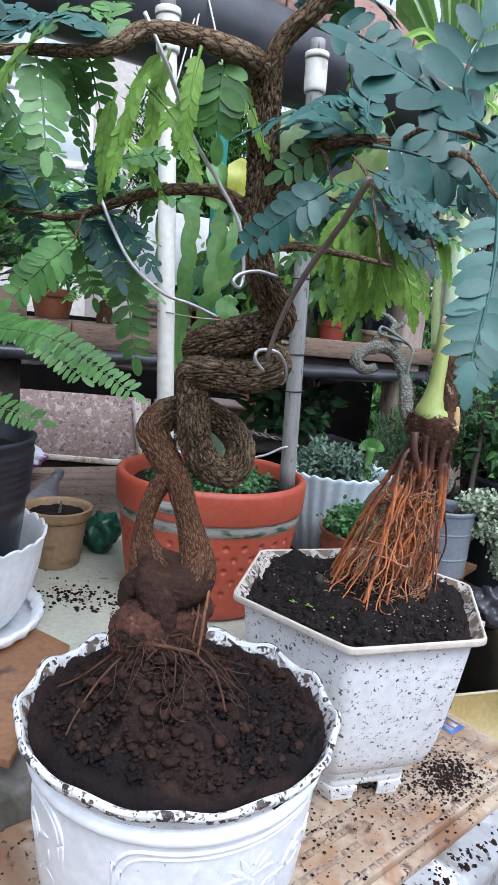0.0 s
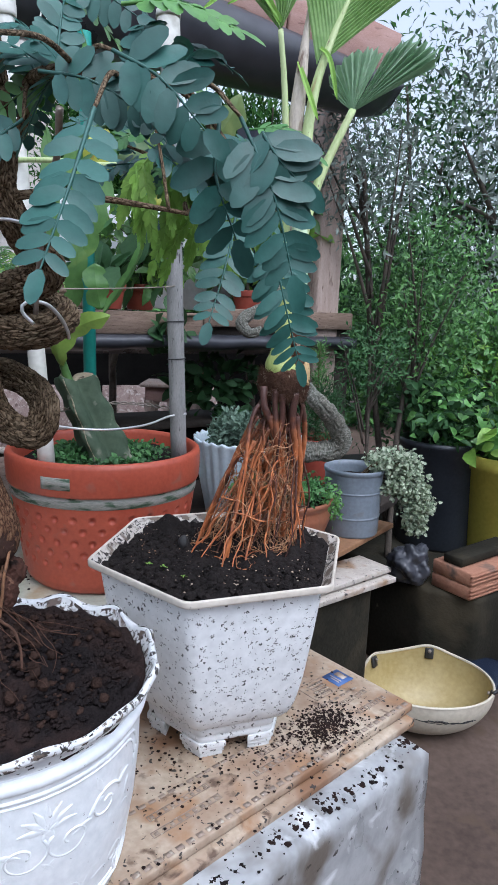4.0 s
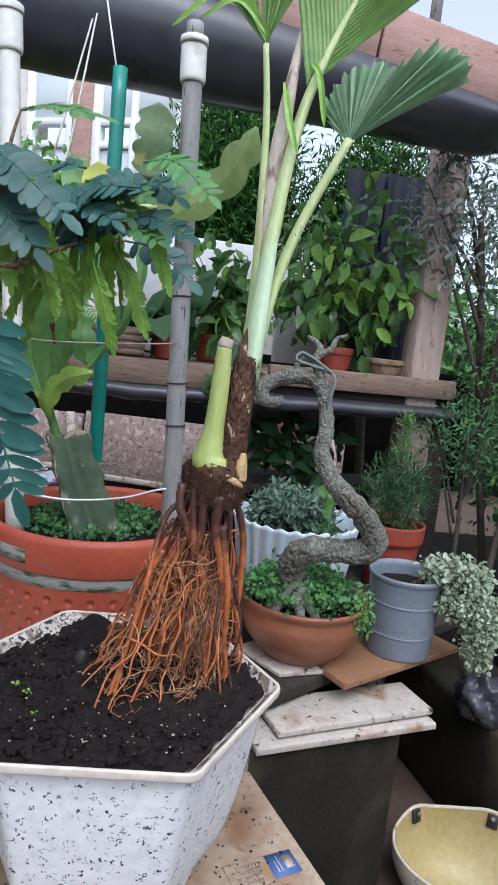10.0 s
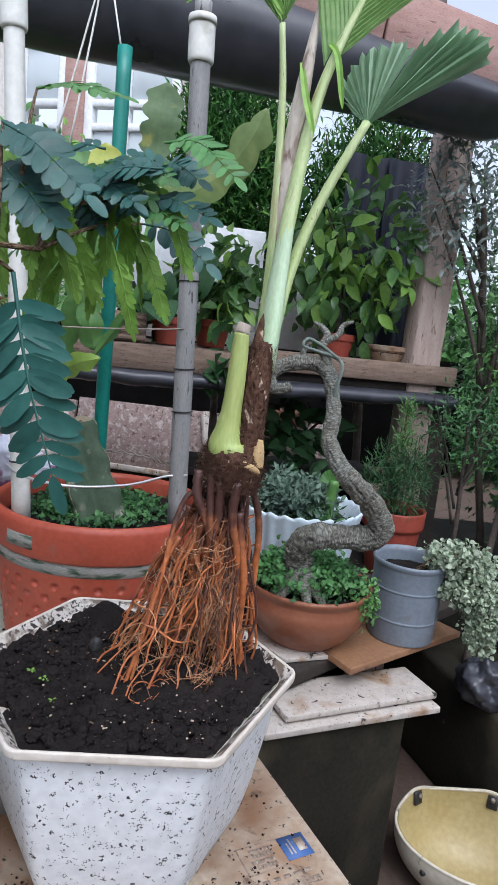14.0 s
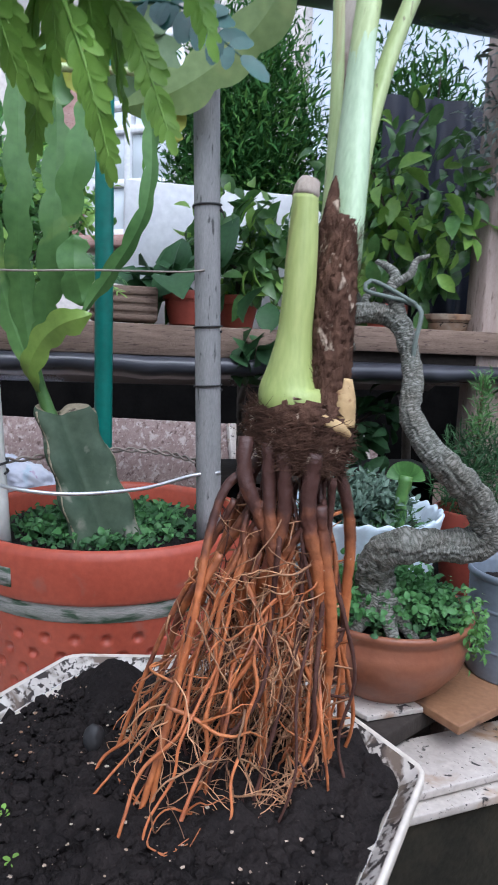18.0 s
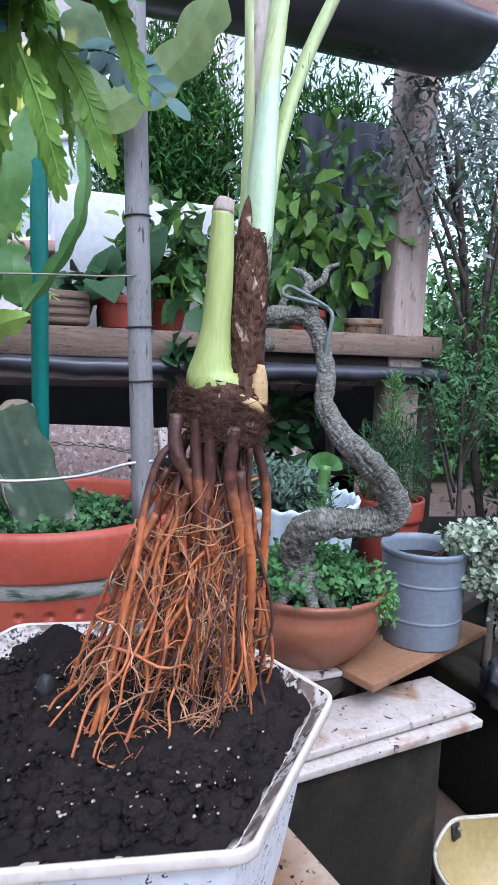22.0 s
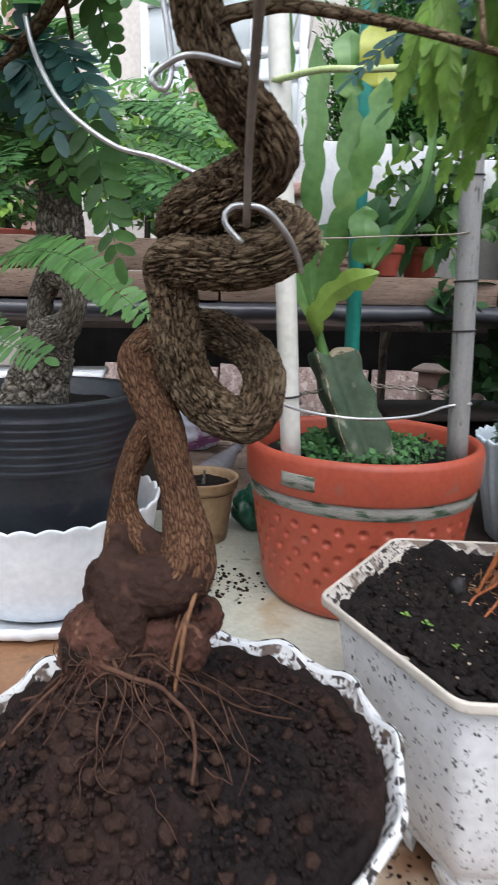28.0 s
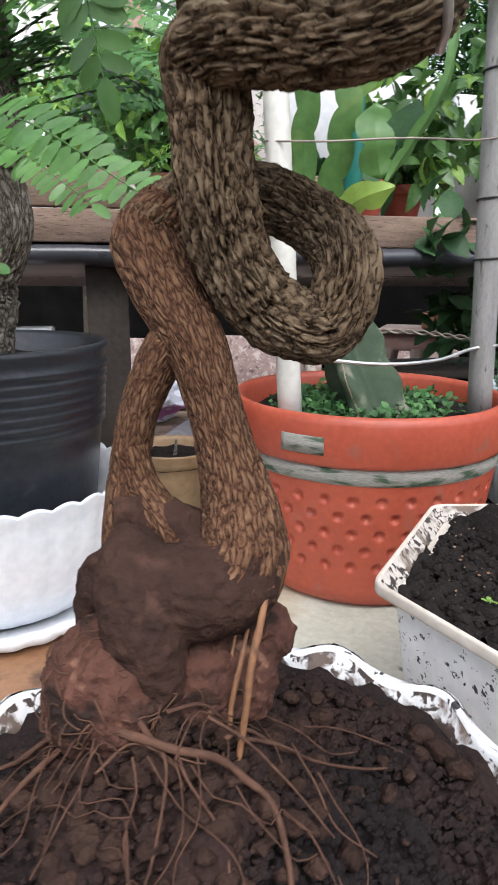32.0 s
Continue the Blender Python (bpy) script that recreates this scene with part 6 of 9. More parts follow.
part("saucer", lathe(B(), (*LP, TABLE + 0.010), [(0.0, 0.002), (0.150, 0.0), (0.166, 0.010), (0.170, 0.022), (0.165, 0.026), (0.150, 0.012)], 150, lambda a, i: (1 + 0.012 * math.cos(30 * a), 0.0), False), M["planter"], planter)
part("body", lathe(B(), (*LP, TABLE + 0.010), [(0.0, 0.012), (0.120, 0.012), (0.131, 0.026), (0.149, 0.062), (0.160, 0.106), (0.165, 0.138), (0.168, 0.152), (0.171, 0.158), (0.170, 0.162), (0.165, 0.159), (0.158, 0.13), (0.13, 0.05)], 180, flute, False), M["planter"], planter)
nursery = thing("black_pot", (*LP, TABLE + 0.03), "black ribbed plastic nursery pot inside the white planter", "plant pot")
part("body", lathe(B(), (*LP, TABLE + 0.012), [(0.0, 0.0), (0.105, 0.0), (0.112, 0.01), (0.134, 0.215)] + [(0.1360 + (0.0, 0.0032, 0.0032)[k % 3] + 0.0003 * k, 0.225 + 0.0038 * k) for k in range(22)] + [(0.1450, 0.316), (0.1475, 0.324), (0.143, 0.326), (0.138, 0.32), (0.13, 0.28)], 120, None, False), M["black_pot"], nursery)
soil_disc("soil", LP, 0.135, 0.832, M["soil"], nursery, (), 0.004, 40, 10)

M["bark_pale"] = bark_surf("pale_grey_rough_bark", (0.05, 0.042, 0.032), (0.22, 0.195, 0.155), (0.44, 0.41, 0.36), 190, 80, 0.92, 0.9)
looped = thing("looped_tree", (-0.375, 1.065, 0.83), "small tree with a looped rough trunk and ferny leaves", "bonsai tree")
part("trunk", tube(B(), [(-0.397, 1.06, 0.815, 0.046), (-0.390, 1.06, 0.840, 0.045), (-0.368, 1.06, 0.895, 0.038), (-0.351, 1.058, 0.930, 0.031), (-0.318, 1.055, 0.955, 0.0190), (-0.302, 1.053, 0.982, 0.0155), (-0.308, 1.055, 1.010, 0.0180), (-0.327, 1.06, 1.034, 0.028), (-0.327, 1.06, 1.085, 0.029), (-0.326, 1.06, 1.13, 0.025), (-0.330, 1.06, 1.25, 0.015)], 72, 0.002, 0.17, 24), M["bark_pale"], looped)
part("trunk", tube(B(), [(-0.358, 1.06, 0.922, 0.026), (-0.369, 1.06, 0.955, 0.0180), (-0.367, 1.06, 0.985, 0.0165), (-0.352, 1.06, 1.012, 0.018), (-0.330, 1.06, 1.034, 0.024)], 56, 0.002, 0.17, 24), M["bark_pale"], looped)

brown_pot = thing("brown_pot", (-0.305, 1.415, TABLE), "faded brown plastic pot with a wide stained rim", "plant pot")
bp_at = (-0.305, 1.415, TABLE)
part("body", lathe(B(), bp_at, [(0.0, 0.001), (0.0490, 0.0), (0.0524, 0.003), (0.0638, 0.09), (0.0667, 0.108), (0.0684, 0.110)], 64, None, False), M["brown_pot"], brown_pot)
part("rim", lathe(B(), bp_at, [(0.0650, 0.104), (0.0712, 0.107), (0.0735, 0.114), (0.0741, 0.124), (0.0758, 0.127), (0.0747, 0.1295), (0.0695, 0.1285), (0.0667, 0.122), (0.0638, 0.10)], 64, None, False), M["brown_pot"], brown_pot)
soil_disc("soil", bp_at, 0.0665, TABLE + 0.115, M["soil"], brown_pot, (), 0.003, 32, 8)
part("twig", tube(B(), [(-0.30, 1.415, 0.63, 0.004), (-0.298, 1.415, 0.645, 0.003), (-0.296, 1.414, 0.662, 0.002)], 8, 0.005), M["bark_grey"], brown_pot)

bottle = thing("plastic_bottle", (-0.50, 1.90, 0.4935), "cloudy empty plastic bottle lying on the boards", "bottle")
part("body", tube(B(), [(-0.478, 1.678, 0.5300, 0.012), (-0.478, 1.681, 0.5300, 0.032), (-0.480, 1.695, 0.5300, 0.036), (-0.490, 1.780, 0.5300, 0.0352), (-0.500, 1.870, 0.5310, 0.0350), (-0.506, 1.930, 0.5400, 0.0260), (-0.511, 1.985, 0.5510, 0.0160), (-0.514, 2.016, 0.5560, 0.0135)], 28, 0.006), M["cloudy"], bottle)
part("collar", tube(B(), [(-0.5135, 2.010, 0.5550, 0.0170), (-0.5140, 2.015, 0.5558, 0.0170)], 20, 0.003), M["cloudy"], bottle)
part("cap", tube(B(), [(-0.5140, 2.017, 0.5560, 0.0165), (-0.5165, 2.045, 0.5610, 0.0160)], 20, 0.004), M["pvc_grey"], bottle)
gb_ob = thing("green_bag", (-0.238, 1.52, TABLE), "crumpled dark green plastic bag", "bag")
bm = B()
for v in bmesh.ops.create_icosphere(bm, subdivisions=4, radius=0.05)["verts"]:
    d = v.co.normalized()
    v.co = Vector((-0.232, 1.52, 0.566)) + v.co * (1 + 0.36 * noise.noise(d * 1.9) + 0.10 * abs(noise.noise(d * 6))) * 0.9
    v.co.z = max(v.co.z, TABLE + 0.001)
M["bag_green"] = surf("dark_green_plastic", (0.008, 0.06, 0.035), (0.015, 0.10, 0.06), 14, 0.3, 0.3, 60)
part("sack", bm, M["bag_green"], gb_ob)

# ---- clay bowl with the bent grey tree ----
RP = (0.392, 1.512)
bowl = thing("clay_bowl", (*RP, TABLE), "wide glazed clay bowl covered with small-leaved ground cover", "plant pot")
part("body", lathe(B(), (*RP, TABLE), [(0.0, 0.0), (0.060, 0.0), (0.064, 0.004), (0.085, 0.022), (0.108, 0.052), (0.117, 0.078), (0.118, 0.091), (0.113, 0.102), (0.114, 0.107), (0.120, 0.114), (0.1225, 0.120), (0.119, 0.125), (0.113, 0.121), (0.108, 0.11)], 96, None, False), M["clay"], bowl)
soil_disc("soil", RP, 0.109, 0.634, M["soil"], bowl, (), 0.004, 40, 10)
bent = thing("bent_tree", (0.385, 1.42, 0.645), "bent grey-barked bonsai tree leaning out of a clay bowl", "bonsai tree")
BENT = [(0.392, 1.470, 0.628, 0.030), (0.380, 1.448, 0.690, 0.026), (0.384, 1.424, 0.740, 0.0235), (0.415, 1.412, 0.762, 0.0225), (0.450, 1.43, 0.762, 0.021), (0.492, 1.45, 0.762, 0.0225), (0.516, 1.452, 0.780, 0.0215), (0.505, 1.44, 0.812, 0.0205), (0.485, 1.42, 0.842, 0.0195), (0.4655, 1.403, 0.862, 0.0185), (0.435, 1.40, 0.893, 0.0160), (0.410, 1.418, 0.930, 0.0140), (0.409, 1.44, 0.967, 0.0130), (0.400, 1.458, 1.005, 0.0125), (0.388, 1.468, 1.038, 0.0135), (0.365, 1.468, 1.052, 0.0135), (0.336, 1.445, 1.052, 0.0130), (0.305, 1.425, 1.040, 0.0125), (0.295, 1.41, 1.022, 0.0120), (0.312, 1.402, 1.006, 0.0110), (0.335, 1.41, 1.012, 0.009)]
knuckle = [(p[0], p[1], p[2], p[3] * 0.92 * (1 + 0.10 * math.sin(i * 1.9 + 2 * noise.noise((i * 0.4, 3, 0))) * (0.4 + noise.noise((i * 0.3, 9, 1))) + 0.14 * noise.noise((i * 0.55, 0, 5)))) for i, p in enumerate(curve_points(BENT, 0.009))]
part("trunk", tube(B(), knuckle, 52, 0.0025, 0.22, 26), M["bark_grey"], bent)
part("branch", tube(B(), [(0.385, 1.465, 1.040, 0.0095), (0.380, 1.468, 1.064, 0.0085), (0.368, 1.474, 1.082, 0.0075), (0.374, 1.482, 1.102, 0.0065), (0.362, 1.490, 1.116, 0.0050), (0.346, 1.496, 1.124, 0.0030)], 20, 0.003, 0.2, 50), M["bark_grey"], bent)
part("branch", tube(B(), [(0.372, 1.478, 1.092, 0.0060), (0.392, 1.486, 1.106, 0.0050), (0.398, 1.494, 1.124, 0.0040), (0.414, 1.500, 1.132, 0.0025)], 16, 0.003, 0.2, 50), M["bark_grey"], bent)
part("branch", tube(B(), [(0.350, 1.460, 1.052, 0.0060), (0.338, 1.466, 1.070, 0.0050), (0.348, 1.474, 1.086, 0.0035)], 14, 0.003, 0.2, 50), M["bark_grey"], bent)
part("tie_cord", tube(B(), [(0.405, 1.45, 0.985, 0.003), (0.408, 1.445, 1.02, 0.003), (0.412, 1.45, 1.055, 0.003), (0.395, 1.46, 1.068, 0.003), (0.365, 1.455, 1.075, 0.003), (0.340, 1.45, 1.082, 0.003), (0.345, 1.46, 1.095, 0.003), (0.37, 1.465, 1.085, 0.003), (0.405, 1.455, 1.065, 0.003)], 7, 0.006), M["leaf_grey"], bent, "pale green-grey tie cord")
for dx, dy in ((-0.03, -0.012), (-0.02, -0.035), (0.015, -0.04), (0.03, -0.02)):
    part("root", tube(B(), [(0.390, 1.435, 0.690, 0.014), (0.390 + dx * 0.8, 1.437 + dy * 0.6, 0.662, 0.011), (0.390 + dx * 1.6, 1.440 + dy * 1.0, 0.634, 0.007)], 12, 0.005, 0.1, 40), M["bark_grey"], bent)

# ---- grey bucket, pale scalloped pot, red pots ----
BK = (0.573, 1.612)
bucket = thing("grey_bucket", (*BK, TABLE + 0.010), "grey plastic bucket with a ribbed rim on the brown board", "bucket")
part("body", lathe(B(), (*BK, TABLE + 0.010), [(0.0, 0.001), (0.063, 0.0), (0.0650, 0.002), (0.0656, 0.004), (0.0666, 0.0430), (0.0667, 0.0440), (0.0680, 0.0450), (0.0681, 0.0480), (0.0669, 0.0490), (0.0669, 0.0500), (0.0684, 0.1040), (0.0684, 0.1050), (0.0697, 0.1060), (0.0698, 0.1090), (0.0686, 0.1100), (0.0686, 0.1110), (0.0698, 0.1490), (0.0700, 0.150), (0.0722, 0.152), (0.0732, 0.158), (0.0722, 0.163), (0.0690, 0.162), (0.068, 0.15), (0.062, 0.06)], 72, None, False), M["grey_bucket"], bucket)
soil_disc("soil", BK, 0.0675, 0.665, M["soil"], bucket, (), 0.003, 32, 8)
BW = (0.315, 1.735)
blue_pot = thing("scalloped_pot", (*BW, TABLE), "pale blue scalloped plastic pot holding a crested succulent", "plant pot")
part("body", lathe(B(), (*BW, TABLE - 0.004), [(0.0, 0.0), (0.095, 0.0), (0.105, 0.01), (0.128, 0.12), (0.136, 0.185), (0.141, 0.205), (0.143, 0.212), (0.140, 0.216), (0.134, 0.208), (0.125, 0.17)], 168, lambda a, i: (1 + 0.016 * math.cos(28 * a), 0.003 * math.cos(28 * a) if i > 4 else 0), False), M["blue_white"], blue_pot)
soil_disc("soil", BW, 0.130, 0.70, M["soil"], blue_pot, (), 0.004, 36, 8)


def round_pot(name, at, r, h, material, label, group="", rim=0.28):
    ob = thing(name, at, label, "plant pot", group)
    part("body", lathe(B(), at, [(0.0, 0.001), (r * 0.68, 0.0), (r * 0.71, 0.003), (r * 0.90, h * (1 - rim))] + [(r * (0.90 + 0.012 * (k % 2)), h * (1 - rim) + h * rim * 0.1 * k) for k in range(1, 3)] + [(r * 0.91, h * (1 - rim * 0.8))], 56, None, False), material, ob)
    part("rim", lathe(B(), at, [(r * 0.88, h * (1 - rim)), (r * 0.975, h * (1 - rim) + 0.001), (r * 0.99, h * (1 - rim * 0.8)), (r * 0.995, h * 0.96), (r, h * 0.99), (r * 0.98, h), (r * 0.92, h * 0.99), (r * 0.90, h * 0.93), (r * 0.88, h * 0.7)], 56, None, False), material, ob)
    soil_disc("soil", at, r * 0.90, at[2] + h * 0.86, M["soil"], ob, (), 0.002, 28, 5)
    return ob


round_pot("red_pot", (0.515, 2.00, TABLE - 0.004), 0.080, 0.175, M["red_pot"], "red plastic pot with a small dark conifer")
for s, d, r, h, mat, lab in ((-0.038, 0.065, 0.047, 0.066, "red_pot", "small red plastic pot on the plank shelf"), (0.085, 0.16, 0.05, 0.07, "red_pot", "small red plastic pot on the plank shelf"), (0.435, 0.16, 0.05, 0.07, "red_pot", "small red plastic pot on the plank shelf"), (0.575, 0.12, 0.067, 0.052, "tile_tan", "shallow cream pot on the plank shelf"), (-0.85, 0.14, 0.06, 0.08, "red_pot", "small red plastic pot on the plank shelf"), (-0.42, 0.12, 0.055, 0.07, "clay", "small clay pot on the plank shelf")):
    p = shelf_at(s, d, 1.043)
    round_pot("shelf_pot", tuple(p), r, h, M[mat], lab, "pots on the plank shelf")
box = thing("wooden_box", tuple(shelf_at(-0.14, 0.06, 1.043)), "small weathered wooden block on the plank shelf", "box")
bm = B()
beam(bm, shelf_at(-0.225, 0.06, 1.077), shelf_at(-0.098, 0.06, 1.077), 0.09, 0.066, 0.004)
part("block", bm, M["wood"], box)
for k in range(4):
    bm = B()
    beam(bm, shelf_at(-0.224, 0.0135, 1.052 + 0.0155 * k), shelf_at(-0.099, 0.0135, 1.052 + 0.0155 * k), 0.003, 0.009, 0.001)
    part("slat", bm, M["wood"], box)

# ---- plank shelf, posts, stone panels ----
shelf = thing("plank_shelf", tuple(shelf_at(-0.2, 0.2, G)), "long weathered plank shelf with black plastic under it", "shelf", kind="structure")


def plank(s0, s1, d0, d1, z0, z1, mat, label="", name="plank"):
    bm = B()
    beam(bm, shelf_at(s0, (d0 + d1) / 2, (z0 + z1) / 2), shelf_at(s1, (d0 + d1) / 2, (z0 + z1) / 2), abs(d1 - d0), z1 - z0, 0.002)
    return part(name, bm, M[mat], shelf, label)


plank(-0.40, 0.20, -0.012, 0.010, 0.982, 1.040, "wood", "grey weathered front plank")
plank(0.205, 0.715, -0.010, 0.012, 1.006, 1.056, "wood", "grey weathered front plank")
plank(-1.7, -0.405, -0.020, 0.010, 0.985, 1.040, "wood", "brown grained front plank")
plank(-1.7, -0.50, -0.016, 0.012, 1.043, 1.104, "wood", "brown grained front plank")
for k in range(5):
    plank(-1.7, 0.72, 0.014 + 0.085 * k, 0.094 + 0.085 * k, 1.018, 1.040, "wood")
plank(-1.7, 0.72, 0.02, 0.06, 0.950, 1.014, "dark_wood", "dark bearer", "bearer")
for s in (-1.45, -0.54, 0.70):
    bm = B()
    beam(bm, shelf_at(s, 0.06, G - 0.02), shelf_at(s, 0.06, 1.0), 0.075, 0.075, 0.003, (UX, UY, 0))
    part("leg", bm, M["dark_wood"], shelf)
# plastic sheet wrapped under the plank
bm = B()
prev = None
for i in range(130):
    s = -1.7 + 2.42 * i / 129
    w = 0.006 * noise.noise((s * 6, 0, 0)) + 0.004 * noise.noise((s * 21, 3, 0))
    ring = [bm.verts.new(shelf_at(s, d, z)) for d, z in ((0.012, 0.984), (-0.026, 0.979 + w * 0.5), (-0.034, 0.966 + w * 0.5), (-0.028, 0.953 + w), (0.01, 0.945 + w), (0.10, 0.935 + w), (0.42, 0.92), (0.46, 0.90))]
    if prev:
        for a in range(7):
            bm.faces.new((prev[a], ring[a], ring[a + 1], prev[a + 1]))
    prev = ring
part("plastic_sheet", bm, M["tarp"], shelf, "black plastic sheet sagging under the planks")
post = thing("timber_post", tuple(shelf_at(0.635, 0.03, G)), "tall grey timber post carrying the eave", "post", kind="structure")
bm = B()
beam(bm, shelf_at(0.632, 0.045, G - 0.02), shelf_at(0.632, 0.045, 1.73), 0.07, 0.085, 0.004, (UX, UY, 0))
part("timber", bm, M["wood_pale"], post)

# near-black solid in place of the shadow below the granite panels
plinth = thing("panel_shadow_strip", (-1.0, 3.94, G), "low dark strip standing for the shadow under the granite panels", "plinth", kind="structure")
part("core", prism(B(), [(-3.4, 3.80), (0.6, 3.88), (0.6, 3.97), (-3.4, 3.97)], G - 0.01, 0.17, 0.006), M["block_dark"], plinth)
for x0, x1, z0, z1 in ((-2.40, -1.56, 0.175, 0.53), (-1.53, -0.61, 0.175, 0.575), (-0.58, 0.10, 0.19, 0.60)):
    pn = thing("granite_panel", ((x0 + x1) / 2, 3.86, z0), "rough pink-grey granite panel leaning on the foot of the house", "panel", "granite panels")
    bm = B()
    beam(bm, (x0, 3.875, (z0 + z1) / 2), (x1, 3.890, (z0 + z1) / 2 + 0.02), 0.03, z1 - z0, 0.004, Vector((0, 0.07, z1 - z0)))
    part("slab", bm, M["stone_pink"], pn)
    bm = B()
    beam(bm, (x1 - 0.01, 3.835, z0 + 0.03), (x1 - 0.09, 3.90, z1 + 0.02), 0.05, 0.03, 0.003)
    part("edge_strip", bm, M["tile_white"], pn, "pale edge strip")
    bm = B()
    beam(bm, (x0, 3.828, z0 + 0.012), (x1, 3.838, z0 + 0.03), 0.03, 0.034, 0.003)
    part("edge_strip", bm, M["tile_white"], pn, "pale edge strip")
# added sheet: its black colour supplies the shade seen below the shelf
cloth = thing("gap_shade_sheet", (-0.9, 3.95, 0.6), "dull black sheet added along the house wall to darken the gap under the shelf", "cloth", kind="structure")
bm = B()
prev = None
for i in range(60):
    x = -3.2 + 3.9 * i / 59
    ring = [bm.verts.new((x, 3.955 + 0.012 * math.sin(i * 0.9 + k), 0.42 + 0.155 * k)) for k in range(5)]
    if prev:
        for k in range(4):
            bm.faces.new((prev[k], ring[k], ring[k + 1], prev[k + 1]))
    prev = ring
part("sheet", bm, M["shade_black"], cloth)
back = thing("back_bench", tuple(shelf_at(-1.1, 0.3, G)), "brown wooden bench under the plank shelf", "bench", kind="structure")
for k in range(4):
    bm = B()
    beam(bm, shelf_at(-1.7, 0.0 + 0.10 * k, 0.695), shelf_at(-0.60, 0.0 + 0.10 * k, 0.695), 0.095, 0.024, 0.002)
    part("plank", bm, M["dark_wood"], back)
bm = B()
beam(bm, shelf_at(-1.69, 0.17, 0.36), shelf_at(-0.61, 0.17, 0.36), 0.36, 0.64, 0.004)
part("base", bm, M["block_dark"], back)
stand = thing("plant_stand", tuple(shelf_at(0.35, 0.3, G)), "dark damp wooden stand under the plank shelf", "stand", kind="structure")
bm = B()
beam(bm, shelf_at(0.04, 0.30, 0.70), shelf_at(0.66, 0.30, 0.70), 0.22, 0.022, 0.002)
part("top", bm, M["dark_wood"], stand)
# near-black filler keeps the space below the stand in shade
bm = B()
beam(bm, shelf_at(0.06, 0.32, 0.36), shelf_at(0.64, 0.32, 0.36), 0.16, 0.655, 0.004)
part("base", bm, M["shade_black"], stand)

# ---- eave with black plastic roll and boards ----
eave = thing("eave", tuple(shelf_at(0, 0.3, 1.57)), "low eave with rolled black plastic and red-brown boards", "roof", kind="structure")
bm = B()
prev = None
for i in range(90):
    s = -2.4 + 3.03 * i / 89
    dz = -0.11 * (s - 0.12)
    w = 0.005 * noise.noise((s * 5, 7, 0))
    k = min(1.0, 0.80 + max(0.0, 0.70 - s) / 0.5)
    ring = [bm.verts.new(shelf_at(s, -0.21 + (d + 0.21) * k, 1.695 + (z - 1.695) * k)) for d, z in ((-0.02, 1.700), (-0.04, 1.62), (-0.10, 1.580 + w), (-0.14, 1.568 + w), (-0.175, 1.565 + w), (-0.215, 1.578 + w), (-0.248, 1.606 + w), (-0.264, 1.645 + dz * 0.5), (-0.258, 1.680 + dz), (-0.235, 1.702 + dz))]
    if prev:
        for a in range(9):
            bm.faces.new((prev[a], prev[a + 1], ring[a + 1], ring[a]))
    prev = ring
bm.faces.new(prev)
part("plastic_roll", bm, M["tarp"], eave, "smooth rolled black plastic sheet")
for k in range(9):
    s0 = -2.4 + k * 0.338
    bm = B()
    beam(bm, shelf_at(s0, -0.212, 1.752 - 0.11 * (s0 - 0.12)), shelf_at(s0 + 0.333, -0.212, 1.752 - 0.11 * (s0 + 0.333 - 0.12)), 0.022, 0.122, 0.003)
    part("board", bm, M["wood_red"], eave, "red-brown fascia board")
bm = B()
beam(bm, shelf_at(-2.4, -0.12, 2.03), shelf_at(0.64, -0.12, 1.696), 0.16, 0.10, 0.004)
part("rafter", bm, M["wood_red"], eave)
drape = thing("black_drape", tuple(shelf_at(0.72, 0.25, 1.06)), "navy-black plastic drape hanging behind the post", "sheet")
M["navy"] = surf("navy_black_plastic", (0.006, 0.008, 0.017), (0.013, 0.016, 0.032), 6, 0.5, 0.2, 30)
for s0, s1, lift in ((0.46, 0.585, 0.0), (0.575, 0.69, 0.015), (0.68, 0.80, 0.004)):
    bm = B()
    prev = None
    for i in range(12):
        s = s0 + (s1 - s0) * i / 11
        ring = [bm.verts.new(shelf_at(s, 0.30 - lift + (0.018 * math.sin(s * 74) + 0.006 * noise.noise((s * 30, k, 1))) * (0.4 + k * 0.12), 1.62 - 0.09 * k)) for k in range(7)]
        if prev:
            for k in range(6):
                bm.faces.new((prev[k], ring[k], ring[k + 1], prev[k + 1]))
        prev = ring
    part("sheet", bm, M["navy"], drape)
part("pipe", tube(B(), [(*shelf_at(0.44, -0.16, 1.76), 0.012), (*shelf_at(0.44, -0.16, 2.15), 0.012)], 16, 0.1), M["pvc_grey"], eave, "grey upright pipe")
part("pipe_cap", tube(B(), [(*shelf_at(0.44, -0.16, 1.765), 0.018), (*shelf_at(0.44, -0.16, 1.80), 0.018)], 16, 0.01), M["red_pot"], eave, "red pipe collar")

# ---- floor things at the end of the bench ----
helm = thing("upturned_helmet", (0.79, 1.60, G), "old cream helmet lying upside down on the ground, dark visor", "helmet")


